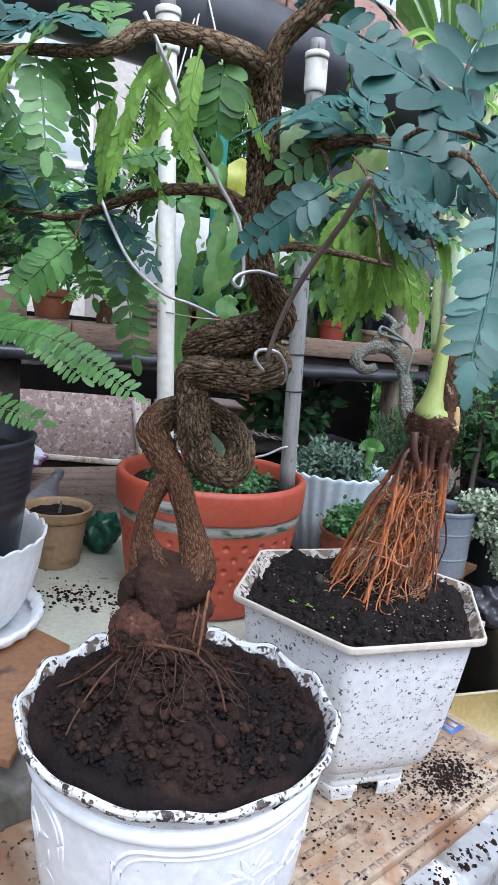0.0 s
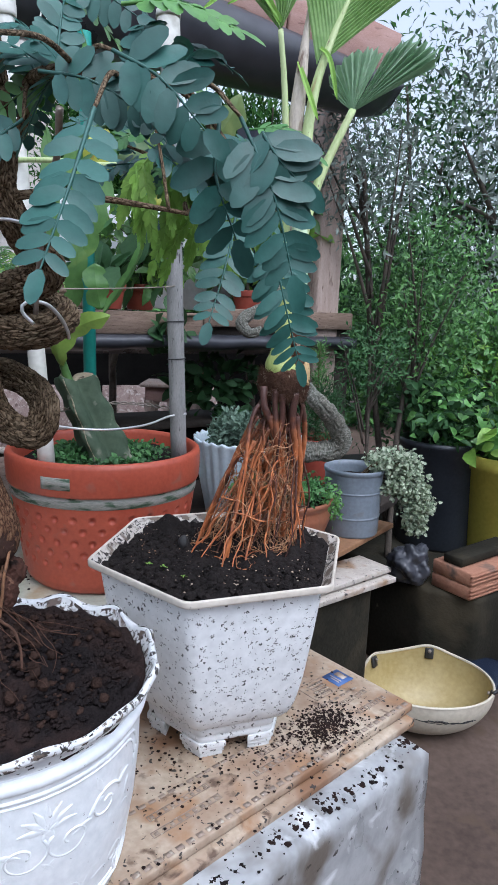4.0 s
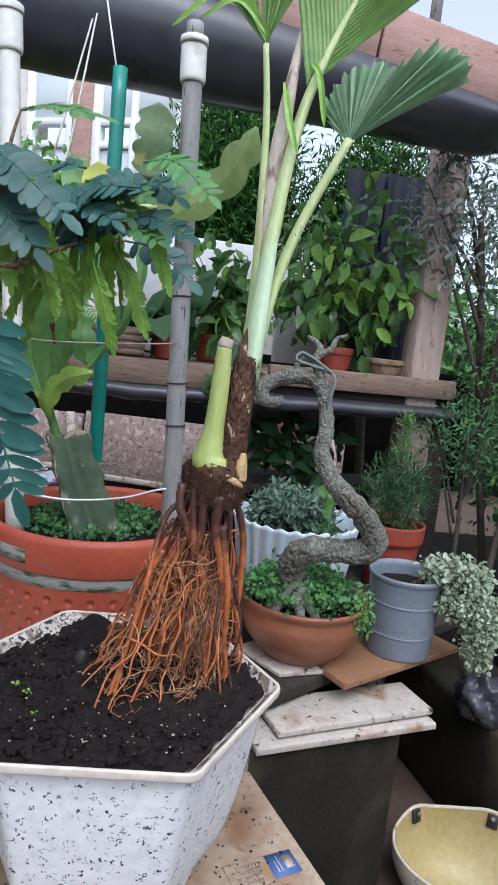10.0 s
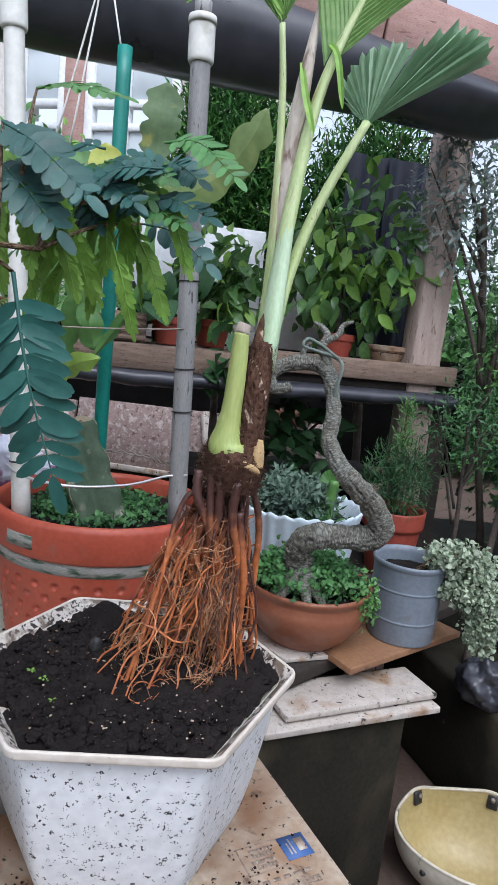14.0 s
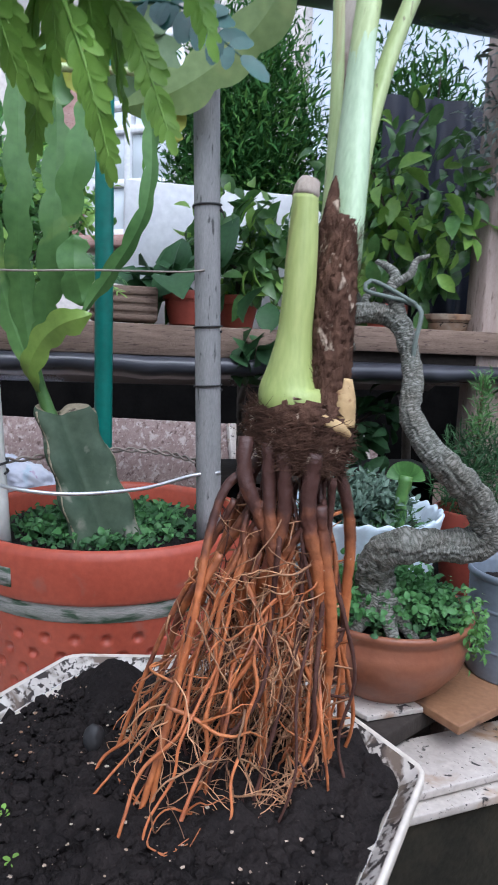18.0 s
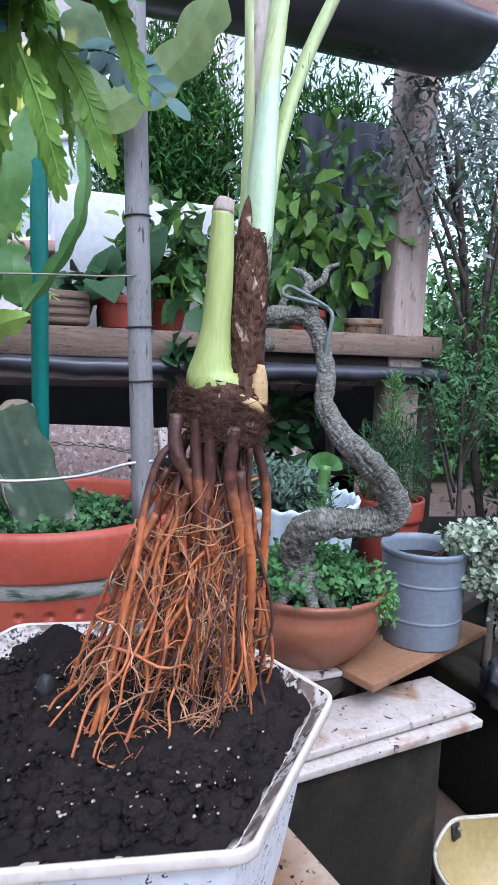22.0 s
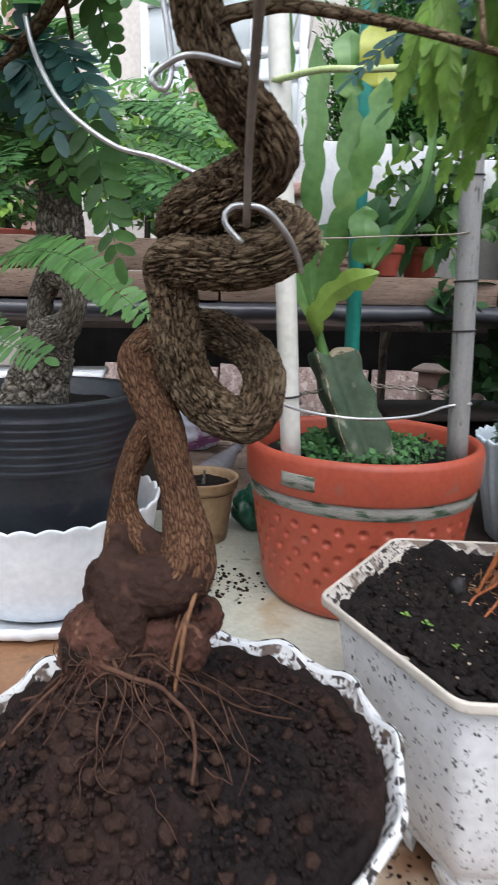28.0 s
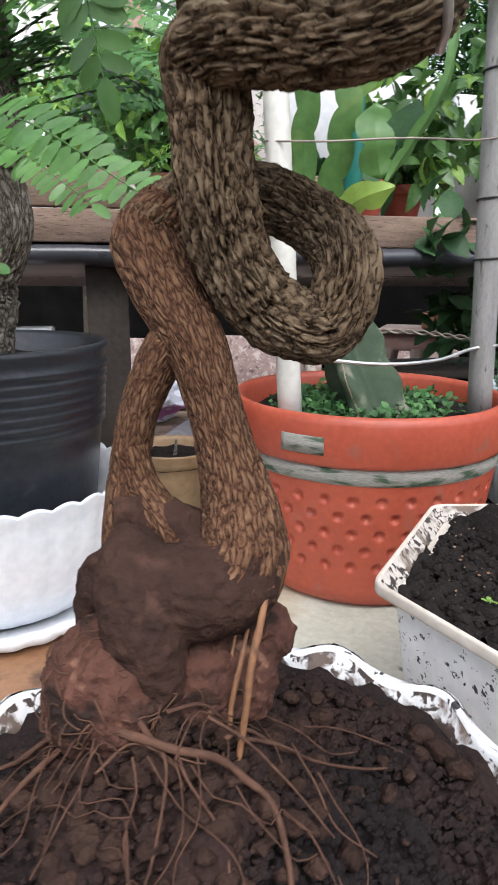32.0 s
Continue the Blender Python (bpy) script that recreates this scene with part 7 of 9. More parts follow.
def helmet_at(a, t, scale=1.0, zlift=0.0):
    """A place on the shell: a round it, t from the crown to the rim; the rim is wavy and lower in front."""
    th = t * math.pi * 0.51
    r = math.sin(th) ** 0.78 * scale
    b = (a + math.pi) % (2 * math.pi) - math.pi
    wave = 0.014 * math.sin(a) + 0.012 * math.exp(-((b - 2.47) / 0.26) ** 2) + 0.013 * math.exp(-((b - 1.38) / 0.28) ** 2) - 0.004 * math.cos(2 * a)
    return Vector((0.785 + 0.165 * r * math.cos(a), 1.566 + 0.114 * r * math.sin(a), G + 0.122 - 0.122 * scale * math.cos(th) + wave * t ** 2.5 + zlift))


def helmet_shell(scale, material, label, zlift):
    bm = B()
    ring_loft(bm, [[bm.verts.new(helmet_at(2 * math.pi * k / 96, max(0.01, i / 18), scale, zlift)) for k in range(96)] for i in range(19)])
    return part("shell" if scale == 1 else "lining", bm, material, helm, label)


helmet_shell(1.0, M["helmet_out"], "scuffed cream outer shell", 0.0)
helmet_shell(0.965, M["helmet_in"], "yellowed inner lining", 0.003)
part("edge_trim", tube(B(), [(*helmet_at(a, 1.0, 0.983), 0.0036) for a in np.linspace(0, 6.283, 72)], 6, 0.02), M["helmet_out"], helm)
bm = B()
rings = []
for i in range(6):
    t = i / 5
    ring = []
    for a in np.linspace(1.22, -0.10, 22):
        e = 0.118 * max(0.0, math.sin(math.pi * (1.22 - a) / 1.32)) ** 0.6 * t
        ring.append(bm.verts.new(helmet_at(a, 0.97, 1.015) + Vector((0.78 * e, 0.62 * e, -0.004 - 0.016 * t * t))))
    rings.append(ring)
for a, b in zip(rings, rings[1:]):
    for k in range(21):
        bm.faces.new((a[k], a[k + 1], b[k + 1], b[k]))
vis = part("visor", bm, M["visor"], helm, "blue-black visor peak")
sol = vis.modifiers.new("thick", "SOLIDIFY")
sol.thickness = 0.003
for a in (2.47, 1.38, -0.30):
    p = helmet_at(a, 0.96, 0.95)
    d = Vector((math.cos(a), math.sin(a), 0))
    bm = B()
    beam(bm, p - d * 0.004 - Vector((0, 0, 0.022)), p + d * 0.002 + Vector((0, 0, 0.006)), 0.022, 0.007, 0.002, d)
    tab = part("strap_tab", bm, M["black_rub"], helm, "black strap tab")
    part("rivet", tube(B(), [(*(p - d * 0.005), 0.005), (*(p - d * 0.010), 0.004)], 10, 0.002), M["wire_dull"], tab)
p = helmet_at(-2.25, 0.84)
part("rivet", tube(B(), [(*p, 0.006), (*(p + Vector((-0.002, -0.004, 0.001))), 0.005)], 12, 0.002), M["black_rub"], helm, "dark rivet")
rs = random.Random(58)
for k in range(9):
    a0, t0, ln = -1.95 + 0.10 * k + rs.gauss(0, 0.03), 0.80 - 0.006 * k + rs.gauss(0, 0.016), rs.uniform(0.18, 0.42)
    part("scuff", tube(B(), [(*helmet_at(a0 + ln * q, t0 + 0.012 * math.sin(q * 9 + k), 1.001), 0.0009 + 0.0006 * rs.random()) for q in np.linspace(0, 1, 7)], 5, 0.01), M["black_rub"], helm, "dark scrape")
part("strap", tube(B(), [(0.930, 1.520, G + 0.118, 0.011), (0.962, 1.540, G + 0.124, 0.011), (1.000, 1.585, G + 0.105, 0.010), (1.065, 1.665, G + 0.075, 0.009)], 8, 0.006, flat=0.4), M["black_rub"], helm)

bricks = thing("hollow_brick_stack", (0.95, 1.8, 0.335), "stack of ribbed hollow clay bricks on the ledge", "bricks")
for j in range(2):
    bm = B()
    beam(bm, (0.862, 1.705, 0.3545 + 0.038 * j), (1.07, 1.855, 0.3545 + 0.038 * j), 0.125, 0.037, 0.003)
    bk = part("brick", bm, M["brick"], bricks)
    for m in range(3):
        bm = B()
        beam(bm, (0.8975, 1.652, 0.3445 + 0.038 * j + 0.010 * m), (1.1055, 1.802, 0.3445 + 0.038 * j + 0.010 * m), 0.008, 0.0055, 0.001)
        part("rib", bm, M["brick"], bk)
slab2 = thing("dark_slab", (0.93, 1.77, 0.412), "dark slate offcut on top of the bricks", "slab")
bm = B()
beam(bm, (0.865, 1.715, 0.424), (1.05, 1.850, 0.430), 0.06, 0.024, 0.003)
part("slate", bm, M["block_dark"], slab2)
tub = thing("yellow_tub", (1.13, 2.05, 0.335), "yellow plastic tub holding leafy green plants", "tub")
part("body", lathe(B(), (1.13, 2.05, 0.335), [(0.0, 0.0), (0.118, 0.0), (0.122, 0.006), (0.143, 0.27), (0.150, 0.274), (0.152, 0.295), (0.150, 0.312), (0.146, 0.316), (0.140, 0.310), (0.135, 0.25)], 64, None, False), M["yellow"], tub)
soil_disc("soil", (1.13, 2.05), 0.138, 0.62, M["soil"], tub, (), 0.004, 32, 6)
drum = thing("black_drum", (0.93, 2.13, 0.335), "black plastic drum behind the bricks", "drum")
part("body", lathe(B(), (0.93, 2.13, 0.335), [(0.0, 0.0), (0.12, 0.0), (0.125, 0.01), (0.130, 0.32), (0.136, 0.325), (0.136, 0.34), (0.128, 0.342), (0.12, 0.30)], 64, None, False), M["black_pot"], drum)
soil_disc("soil", (0.93, 2.13), 0.122, 0.655, M["soil"], drum, (), 0.004, 32, 6)
bag = thing("black_bag", (0.77, 1.80, 0.335), "crumpled shiny black plastic bag on the ledge", "bag")
bm = B()
for v in bmesh.ops.create_icosphere(bm, subdivisions=5, radius=0.055)["verts"]:
    d = v.co.normalized()
    v.co = Vector((0.775, 1.79, 0.378)) + v.co * (1 + 0.42 * noise.noise(d * 1.7) + 0.14 * abs(noise.noise(d * 5)) + 0.04 * noise.noise(d * 14))
    v.co.z = max(v.co.z, 0.336)
part("sack", bm, M["tarp"], bag)

crate = thing("red_crate", tuple(shelf_at(-0.78, 0.05, 0.707)), "red plastic crate with a white lid lying on it", "crate")
bm = B()
beam(bm, shelf_at(-0.92, 0.05, 0.762), shelf_at(-0.655, 0.05, 0.762), 0.12, 0.110, 0.006)
part("basket", bm, M["crate_red"], crate)
for k in range(5):
    bm = B()
    beam(bm, shelf_at(-0.915, -0.0125, 0.722 + 0.019 * k), shelf_at(-0.660, -0.0125, 0.722 + 0.019 * k), 0.005, 0.007, 0.001)
    part("rib", bm, M["crate_red"], crate)
tray = thing("pale_tray", tuple(shelf_at(-0.9, 0.06, 0.817)), "pale plastic tray lying on the red crate", "tray")
bm = B()
beam(bm, shelf_at(-1.15, 0.065, 0.825), shelf_at(-0.645, 0.065, 0.825), 0.13, 0.014, 0.003)
part("tray", bm, M["planter"], tray)
boards = thing("board_table", tuple(shelf_at(-0.4, 0.5, G)), "brown weathered board table behind the slab", "table", kind="structure")
for k in range(9):
    d = 0.03 + 0.098 * k
    bm = B()
    beam(bm, shelf_at(-0.57 if d < 0.42 else -1.05, d, 0.481), shelf_at(0.03, d, 0.481), 0.094, 0.023, 0.002)
    part("plank", bm, M["wood"], boards)
for q, d in ((-0.50, 0.46), (-0.98, 0.78), (0.0, 0.10), (0.0, 0.78)):
    bm = B()
    beam(bm, shelf_at(q, d, G - 0.01), shelf_at(q, d, 0.470), 0.06, 0.06, 0.003, (UX, UY, 0))
    part("leg", bm, M["dark_wood"], boards)
wbag = thing("printed_bag", (-0.77, 2.19, 0.4935), "crumpled white bag printed with purple swirls, on the boards", "bag")
bm = B()
bc = Vector((-0.765, 2.19, 0.560))
for v in bmesh.ops.create_icosphere(bm, subdivisions=5, radius=1.0)["verts"]:
    d = v.co.copy()
    f = 1 + 0.22 * noise.noise(d * 2.1) + 0.16 * abs(noise.noise(d * 5)) + 0.07 * abs(noise.noise(d * 12))
    v.co = bc + Vector((d.x * 0.135, d.y * 0.08, d.z * (0.092 - 0.055 * max(0, d.x)))) * f
    v.co.z = max(v.co.z, 0.4935 + 0.0015 * abs(noise.noise(d * 9)))
part("sack", bm, M["bag_white"], wbag)
stool = thing("wooden_stool", (-0.02, 2.82, G), "old brown wooden stool with turned legs", "stool")
bm = B()
beam(bm, (-0.15, 2.82, 0.742), (0.105, 2.82, 0.742), 0.22, 0.014, 0.003)
part("seat", bm, M["wood_pale"], stool, "pale edged wooden top")
bm = B()
beam(bm, (-0.13, 2.82, 0.705), (0.085, 2.82, 0.705), 0.18, 0.060, 0.003)
part("apron", bm, M["wood_red"], stool)
for x in (-0.115, -0.02, 0.075):
    for y in (2.74, 2.90):
        part("leg", lathe(B(), (x, y, G - 0.002), [(0.0, 0.0), (0.014, 0.0), (0.017, 0.03), (0.012, 0.08), (0.018, 0.20), (0.012, 0.30), (0.019, 0.44), (0.023, 0.52), (0.014, 0.58), (0.020, 0.61), (0.020, 0.645)], 20, None, False), M["wood_pale"], stool)
stone = thing("clay_brick", (0.06, 2.80, 0.749), "dull red clay brick on the wooden stool", "brick")
bm = B()
beam(bm, (-0.01, 2.80, 0.777), (0.105, 2.80, 0.777), 0.10, 0.054, 0.004)
part("brick", bm, M["brick"], stone)

# ---- house behind, with its white window, and pale sheets ----
house = thing("house_wall", (-1.8, 4.1, G), "weathered house wall with a white paned window", "house", kind="structure")


def wall_box(name, x0, x1, z0, z1, y0, y1, mat, label="", parent=None):
    x0, x1 = (0.4 + (v - 0.4) * 1.18 for v in (x0, x1))
    y0, y1 = (0.3 + (v - 0.3) * 1.18 for v in (y0, y1))
    z0, z1 = (max(G - 0.01, 1.08 + (v - 1.08) * 1.18) for v in (z0, z1))
    bm = B()
    beam(bm, ((x0 + x1) / 2, (y0 + y1) / 2, z0), ((x0 + x1) / 2, (y0 + y1) / 2, z1), x1 - x0, y1 - y0, 0.004, (0, 1, 0))
    return part(name, bm, M[mat], parent or house, label)


wall_box("wall", -5.0, -1.74, G, 3.2, 3.42, 3.6, "house_wall")
wall_box("wall", -0.84, -0.30, G, 3.2, 3.42, 3.6, "house_wall")
wall_box("wall", -1.74, -0.84, G, 1.52, 3.42, 3.6, "house_wall")
wall_box("wall", -1.74, -0.84, 2.42, 3.2, 3.42, 3.6, "house_wall")
for x0, x1 in ((-1.74, -1.70), (-1.50, -1.455), (-1.345, -1.30), (-1.13, -1.10), (-0.88, -0.84)):
    wall_box("window_frame", x0, x1, 1.52, 2.42, 3.40, 3.46, "white_paint")
wall_box("mullion", -1.455, -1.345, 1.52, 2.42, 3.385, 3.47, "wood_red", "dark red mullion")
for z in (1.52, 1.75, 1.99, 2.10, 2.39):
    wall_box("window_frame", -1.70, -0.88, z, z + 0.035, 3.405, 3.455, "white_paint")
for x0, x1 in ((-1.70, -1.50), (-1.30, -1.13), (-1.10, -0.88)):
    for z0, z1 in ((1.555, 1.75), (1.785, 1.99), (2.135, 2.39)):
        wall_box("pane", x0, x1, z0, z1, 3.425, 3.435, "pane")
wall_box("sill", -1.78, -0.80, 1.47, 1.52, 3.34, 3.47, "wood_red", "dark red sill")
for k in range(7):
    x = -2.6 - 0.28 * k
    wall_box("batten", x, x + 0.13, 0.9, 2.6, 3.38, 3.42, "wood_red", "red-brown batten")
for x in (-2.05, -1.95):
    wall_box("batten", x, x + 0.06, 0.9, 2.6, 3.38, 3.42, "white_paint", "white batten")
for s, d, w, z0, z1 in ((0.05, 0.34, 0.40, 1.05, 1.375), (0.49, 0.40, 0.34, 1.05, 1.36)):
    sh_ob = thing("foam_sheet", tuple(shelf_at(s, d, z0)), "white foam sheet standing behind the shelf plants", "sheet", "white sheets")
    bm = B()
    beam(bm, shelf_at(s - w / 2, d, (z0 + z1) / 2), shelf_at(s + w / 2, d, (z0 + z1) / 2), 0.02, z1 - z0, 0.003)
    part("sheet", bm, M["white_foam"], sh_ob)

# ---- leaves ----


def leaflet(V, F, base, d, nor, length, width, fold=0.18, curl=0.1):
    """One oblong leaflet of three strips, folded along its midrib."""
    side = d.cross(nor).normalized()
    b = len(V)
    for q, w in ((0.0, 0.25), (0.22, 0.88), (0.62, 1.0), (0.9, 0.62), (1.0, 0.12)):
        c = base + d * (length * q) - nor * (curl * length * q * q)
        for u in (-1, 0, 1):
            V.append(c + side * (u * w * width / 2) + nor * (fold * abs(u) * w * width / 2))
    for k in range(4):
        o = b + 3 * k
        F.append((o, o + 1, o + 4, o + 3))
        F.append((o + 1, o + 2, o + 5, o + 4))


def pinnate(V, F, ctrl, pairs, length, width, nor, rng, start=0.12, fold=0.15, rach=0.0011, sweep=0.55):
    """A feathered leaf along three or more points: stalk and paired leaflets."""
    pts = curve_points([(*c, 0.0) for c in ctrl], 0.004)
    P = [Vector(p[:3]) for p in pts]
    n = len(P)
    nor = Vector(nor).normalized()
    base = len(V)
    for i, p in enumerate(P):
        d = (P[min(i + 1, n - 1)] - P[max(i - 1, 0)]).normalized()
        s = d.cross(nor).normalized()
        m = s.cross(d)
        r = rach * (1.3 - 0.9 * i / n)
        V += [p + s * r, p + m * r, p - s * r, p - m * r]
    for i in range(n - 1):
        for k in range(4):
            F.append((base + 4 * i + k, base + 4 * i + (k + 1) % 4, base + 4 * i + 4 + (k + 1) % 4, base + 4 * i + 4 + k))
    for j in range(pairs):
        q = start + (1 - start) * (j + 0.5) / pairs
        i = min(n - 2, int(q * (n - 1)))
        d = (P[i + 1] - P[i]).normalized()
        s = d.cross(nor).normalized()
        m = s.cross(d)
        taper = 0.62 + 0.38 * math.sin(math.pi * min(1, 0.18 + 0.80 * q))
        for sg in (-1, 1):
            dd = (s * sg + d * sweep * rng.uniform(0.75, 1.25) + m * rng.uniform(-0.12, 0.16)).normalized()
            leaflet(V, F, P[i], dd, (m + Vector((rng.gauss(0, 0.12), rng.gauss(0, 0.12), rng.gauss(0, 0.12)))).normalized(), length * taper * rng.uniform(0.9, 1.08), width * taper * rng.uniform(0.9, 1.08), fold, rng.uniform(0.02, 0.16))
    d = (P[-1] - P[-3]).normalized()
    leaflet(V, F, P[-1], d, nor, length * 0.8, width * 0.9, fold)


def feather(parent, ctrl, pairs, length, width, nor, mat, seed, label="", **kw):
    V, F = [], []
    pinnate(V, F, ctrl, pairs, length, width, nor, random.Random(seed), **kw)
    return raw_part("leaf", V, F, M[mat], parent, label, True)


CAMW = (0.0, -1.0, 0.25)
KEY = [
    # base, middle, tip, pairs, leaflet length, width, facing, material
    ((0.335, 0.655, 1.118), (0.350, 0.652, 1.060), (0.366, 0.657, 1.005), 14, 0.030, 0.0105, (0.15, -1, 0.1), "leaf_blue"),
    ((0.246, 0.428, 1.140), (0.241, 0.402, 1.100), (0.232, 0.384, 1.060), 9, 0.021, 0.0098, CAMW, "leaf_blue"),
    ((0.315, 0.500, 1.158), (0.336, 0.495, 1.115), (0.350, 0.500, 1.068), 9, 0.029, 0.0135, (0.2, -1, 0.2), "leaf_blue"),
    ((0.222, 0.362, 1.150), (0.193, 0.358, 1.163), (0.164, 0.360, 1.178), 6, 0.024, 0.0120, (0, -0.7, 0.8), "leaf_blue"),
    ((0.219, 0.365, 1.148), (0.206, 0.360, 1.167), (0.211, 0.360, 1.188), 5, 0.022, 0.0110, (0.2, -0.8, 0.6), "leaf_blue"),
    ((0.168, 0.550, 1.166), (0.143, 0.545, 1.146), (0.114, 0.550, 1.122), 8, 0.019, 0.0100, CAMW, "leaf_blue"),
    ((0.210, 0.600, 1.232), (0.175, 0.595, 1.212), (0.132, 0.600, 1.184), 10, 0.021, 0.0100, CAMW, "leaf_mid"),
    ((0.189, 0.520, 1.186), (0.222, 0.515, 1.180), (0.258, 0.520, 1.162), 8, 0.024, 0.0115, CAMW, "leaf_blue"),
    ((0.081, 0.600, 1.262), (0.080, 0.595, 1.232), (0.080, 0.600, 1.204), 6, 0.024, 0.0120, CAMW, "leaf_mid"),
    ((-0.026, 0.600, 1.120), (-0.048, 0.595, 1.097), (-0.075, 0.600, 1.070), 7, 0.022, 0.0105, CAMW, "leaf_mid"),
    ((-0.026, 0.620, 1.164), (-0.064, 0.615, 1.180), (-0.096, 0.620, 1.182), 8, 0.022, 0.0105, (0, -0.6, 1), "leaf_mid"),
    ((-0.025, 0.660, 1.191), (0.009, 0.655, 1.199), (0.047, 0.660, 1.206), 9, 0.020, 0.0095, (0, -0.7, 1), "leaf_mid"),
    ((-0.034, 0.740, 1.141), (-0.016, 0.738, 1.087), (-0.003, 0.740, 1.025), 10, 0.024, 0.0120, CAMW, "leaf_mid"),
    ((0.239, 0.500, 1.192), (0.268, 0.495, 1.176), (0.294, 0.500, 1.150), 6, 0.028, 0.0140, CAMW, "leaf_blue"),
        ((0.301, 0.520, 1.160), (0.300, 0.515, 1.128), (0.314, 0.520, 1.090), 5, 0.030, 0.0160, (0.2, -1, 0.3), "leaf_blue"),
    ((0.328, 0.500, 1.150), (0.338, 0.495, 1.135), (0.352, 0.500, 1.122), 4, 0.028, 0.0140, CAMW, "leaf_blue"),
    ((0.309, 0.660, 1.137), (0.304, 0.622, 1.090), (0.292, 0.590, 1.036), 11, 0.024, 0.0110, CAMW, "leaf_blue"),
    ((0.213, 0.800, 1.240), (0.250, 0.795, 1.222), (0.292, 0.800, 1.188), 9, 0.026, 0.0130, (0, -0.6, 0.9), "leaf_blue"),
    ((0.205, 0.800, 1.215), (0.240, 0.795, 1.190), (0.268, 0.800, 1.160), 8, 0.026, 0.0130, (0, -0.6, 0.9), "leaf_blue"),
    ((0.172, 0.900, 1.300), (0.212, 0.895, 1.302), (0.258, 0.900, 1.294), 9, 0.024, 0.0120, (0, -0.5, 1), "leaf_mid"),
    ((0.267, 0.950, 1.192), (0.302, 0.945, 1.185), (0.338, 0.950, 1.158), 7, 0.024, 0.0120, (0, -0.8, 0.7), "leaf_blue"),
    ((0.150, 0.600, 1.290), (0.190, 0.595, 1.275), (0.235, 0.600, 1.250), 9, 0.024, 0.0120, CAMW, "leaf_blue"),
    ((0.235, 0.545, 1.235), (0.270, 0.540, 1.235), (0.310, 0.545, 1.222), 8, 0.024, 0.0120, (0, -0.6, 1), "leaf_mid"),
]
for k, (a, m, z, n, ln, w, nr, mat) in enumerate(KEY):
    feather(tree, (a, m, z), n, ln, w, nr, mat, 100 + k)
# thin twigs from the branches to those leaves
for a, z in (((0.277, 0.53, 1.185), (0.309, 0.66, 1.137)), ((0.235, 0.77, 1.144), (0.213, 0.80, 1.24)), ((0.25, 0.80, 1.145), (0.267, 0.95, 1.192)), ((0.277, 0.53, 1.185), (0.315, 0.50, 1.158)), ((0.277, 0.53, 1.185), (0.335, 0.655, 1.118)), ((0.2355, 0.54, 1.191), (0.246, 0.428, 1.140)), ((0.2067, 0.55, 1.1965), (0.219, 0.365, 1.149)), ((0.2355, 0.54, 1.191), (0.301, 0.52, 1.160)), ((0.2067, 0.55, 1.1965), (0.239, 0.50, 1.192)), ((0.006, 0.68, 1.1725), (-0.034, 0.74, 1.141)), ((-0.045, 0.70, 1.157), (-0.026, 0.60, 1.12)), ((0.24, 0.79, 1.2), (0.172, 0.90, 1.30)), ((0.1551, 0.60, 1.2018), (0.168, 0.55, 1.166))):
    mid = Vector(a).lerp(Vector(z), 0.5) + Vector((0, 0, 0.008))
    part("twig", tube(B(), [(*a, 0.0020), (*mid, 0.0016), (*z, 0.0011)], 7, 0.008), M["bark"], tree)
rng = random.Random(77)
for key, n, mats in (("topL", 20, ("leaf_blue", "leaf_mid", "leaf_mid")), ("midL", 20, ("leaf_blue", "leaf_mid", "leaf_mid")), ("topR", 10, ("leaf_blue", "leaf_mid")), ("midR", 9, ("leaf_blue",))):
    pts = curve_points(BR[key], 0.01)
    for k in range(n):
        p = Vector(pts[int(len(pts) * rng.uniform(0.35, 1.0)) - 1][:3])
        d = Vector((rng.gauss(0, 0.7), rng.uniform(-0.25, 1.0), rng.gauss(0.1, 0.5))).normalized()
        ln = rng.uniform(0.06, 0.10)
        mid = p + d * ln * 0.5 + Vector((0, 0, 0.006))
        tip = p + d * ln + Vector((0, 0, -0.02))
        feather(tree, (p, mid, tip), rng.randint(7, 10), rng.uniform(0.017, 0.023), rng.uniform(0.0085, 0.011), (rng.gauss(0, 0.3), -0.6, 1), rng.choice(mats), 300 + k)
part("branch", tube(B(), [(0.25, 0.80, 1.145, 0.0030), (0.235, 0.84, 1.185, 0.0026), (0.205, 0.88, 1.215, 0.0022), (0.165, 0.91, 1.235, 0.0016)], 10, 0.006, 0.1, 60), M["bark"], tree)
part("branch", tube(B(), [(0.235, 0.84, 1.185, 0.0024), (0.270, 0.88, 1.200, 0.0020), (0.315, 0.91, 1.196, 0.0014)], 10, 0.006, 0.1, 60), M["bark"], tree)
rl = random.Random(404)
for k in range(30):
    q = rl.random()
    p = Vector((0.155 + 0.17 * q, 0.93 - 0.05 * q, 1.225 - 0.02 * q)) + Vector((rl.gauss(0, 0.018), rl.gauss(0, 0.02), rl.gauss(0, 0.028)))
    a = rl.uniform(-0.9, 0.9) + (0 if k % 2 else math.pi)
    d = Vector((math.cos(a), -0.35 * rl.random(), 0.45 * math.sin(a)))
    ln = rl.uniform(0.055, 0.095)
    feather(tree, (p, p + d * ln * 0.5 + Vector((0, 0, 0.006)), p + d * ln + Vector((0, 0, -0.014))), rl.randint(8, 11), rl.uniform(0.016, 0.022), rl.uniform(0.0075, 0.0095), (rl.gauss(0, 0.3), -0.7, 0.9), rl.choice(("leaf_blue", "leaf_blue", "leaf_fern")), 420 + k)
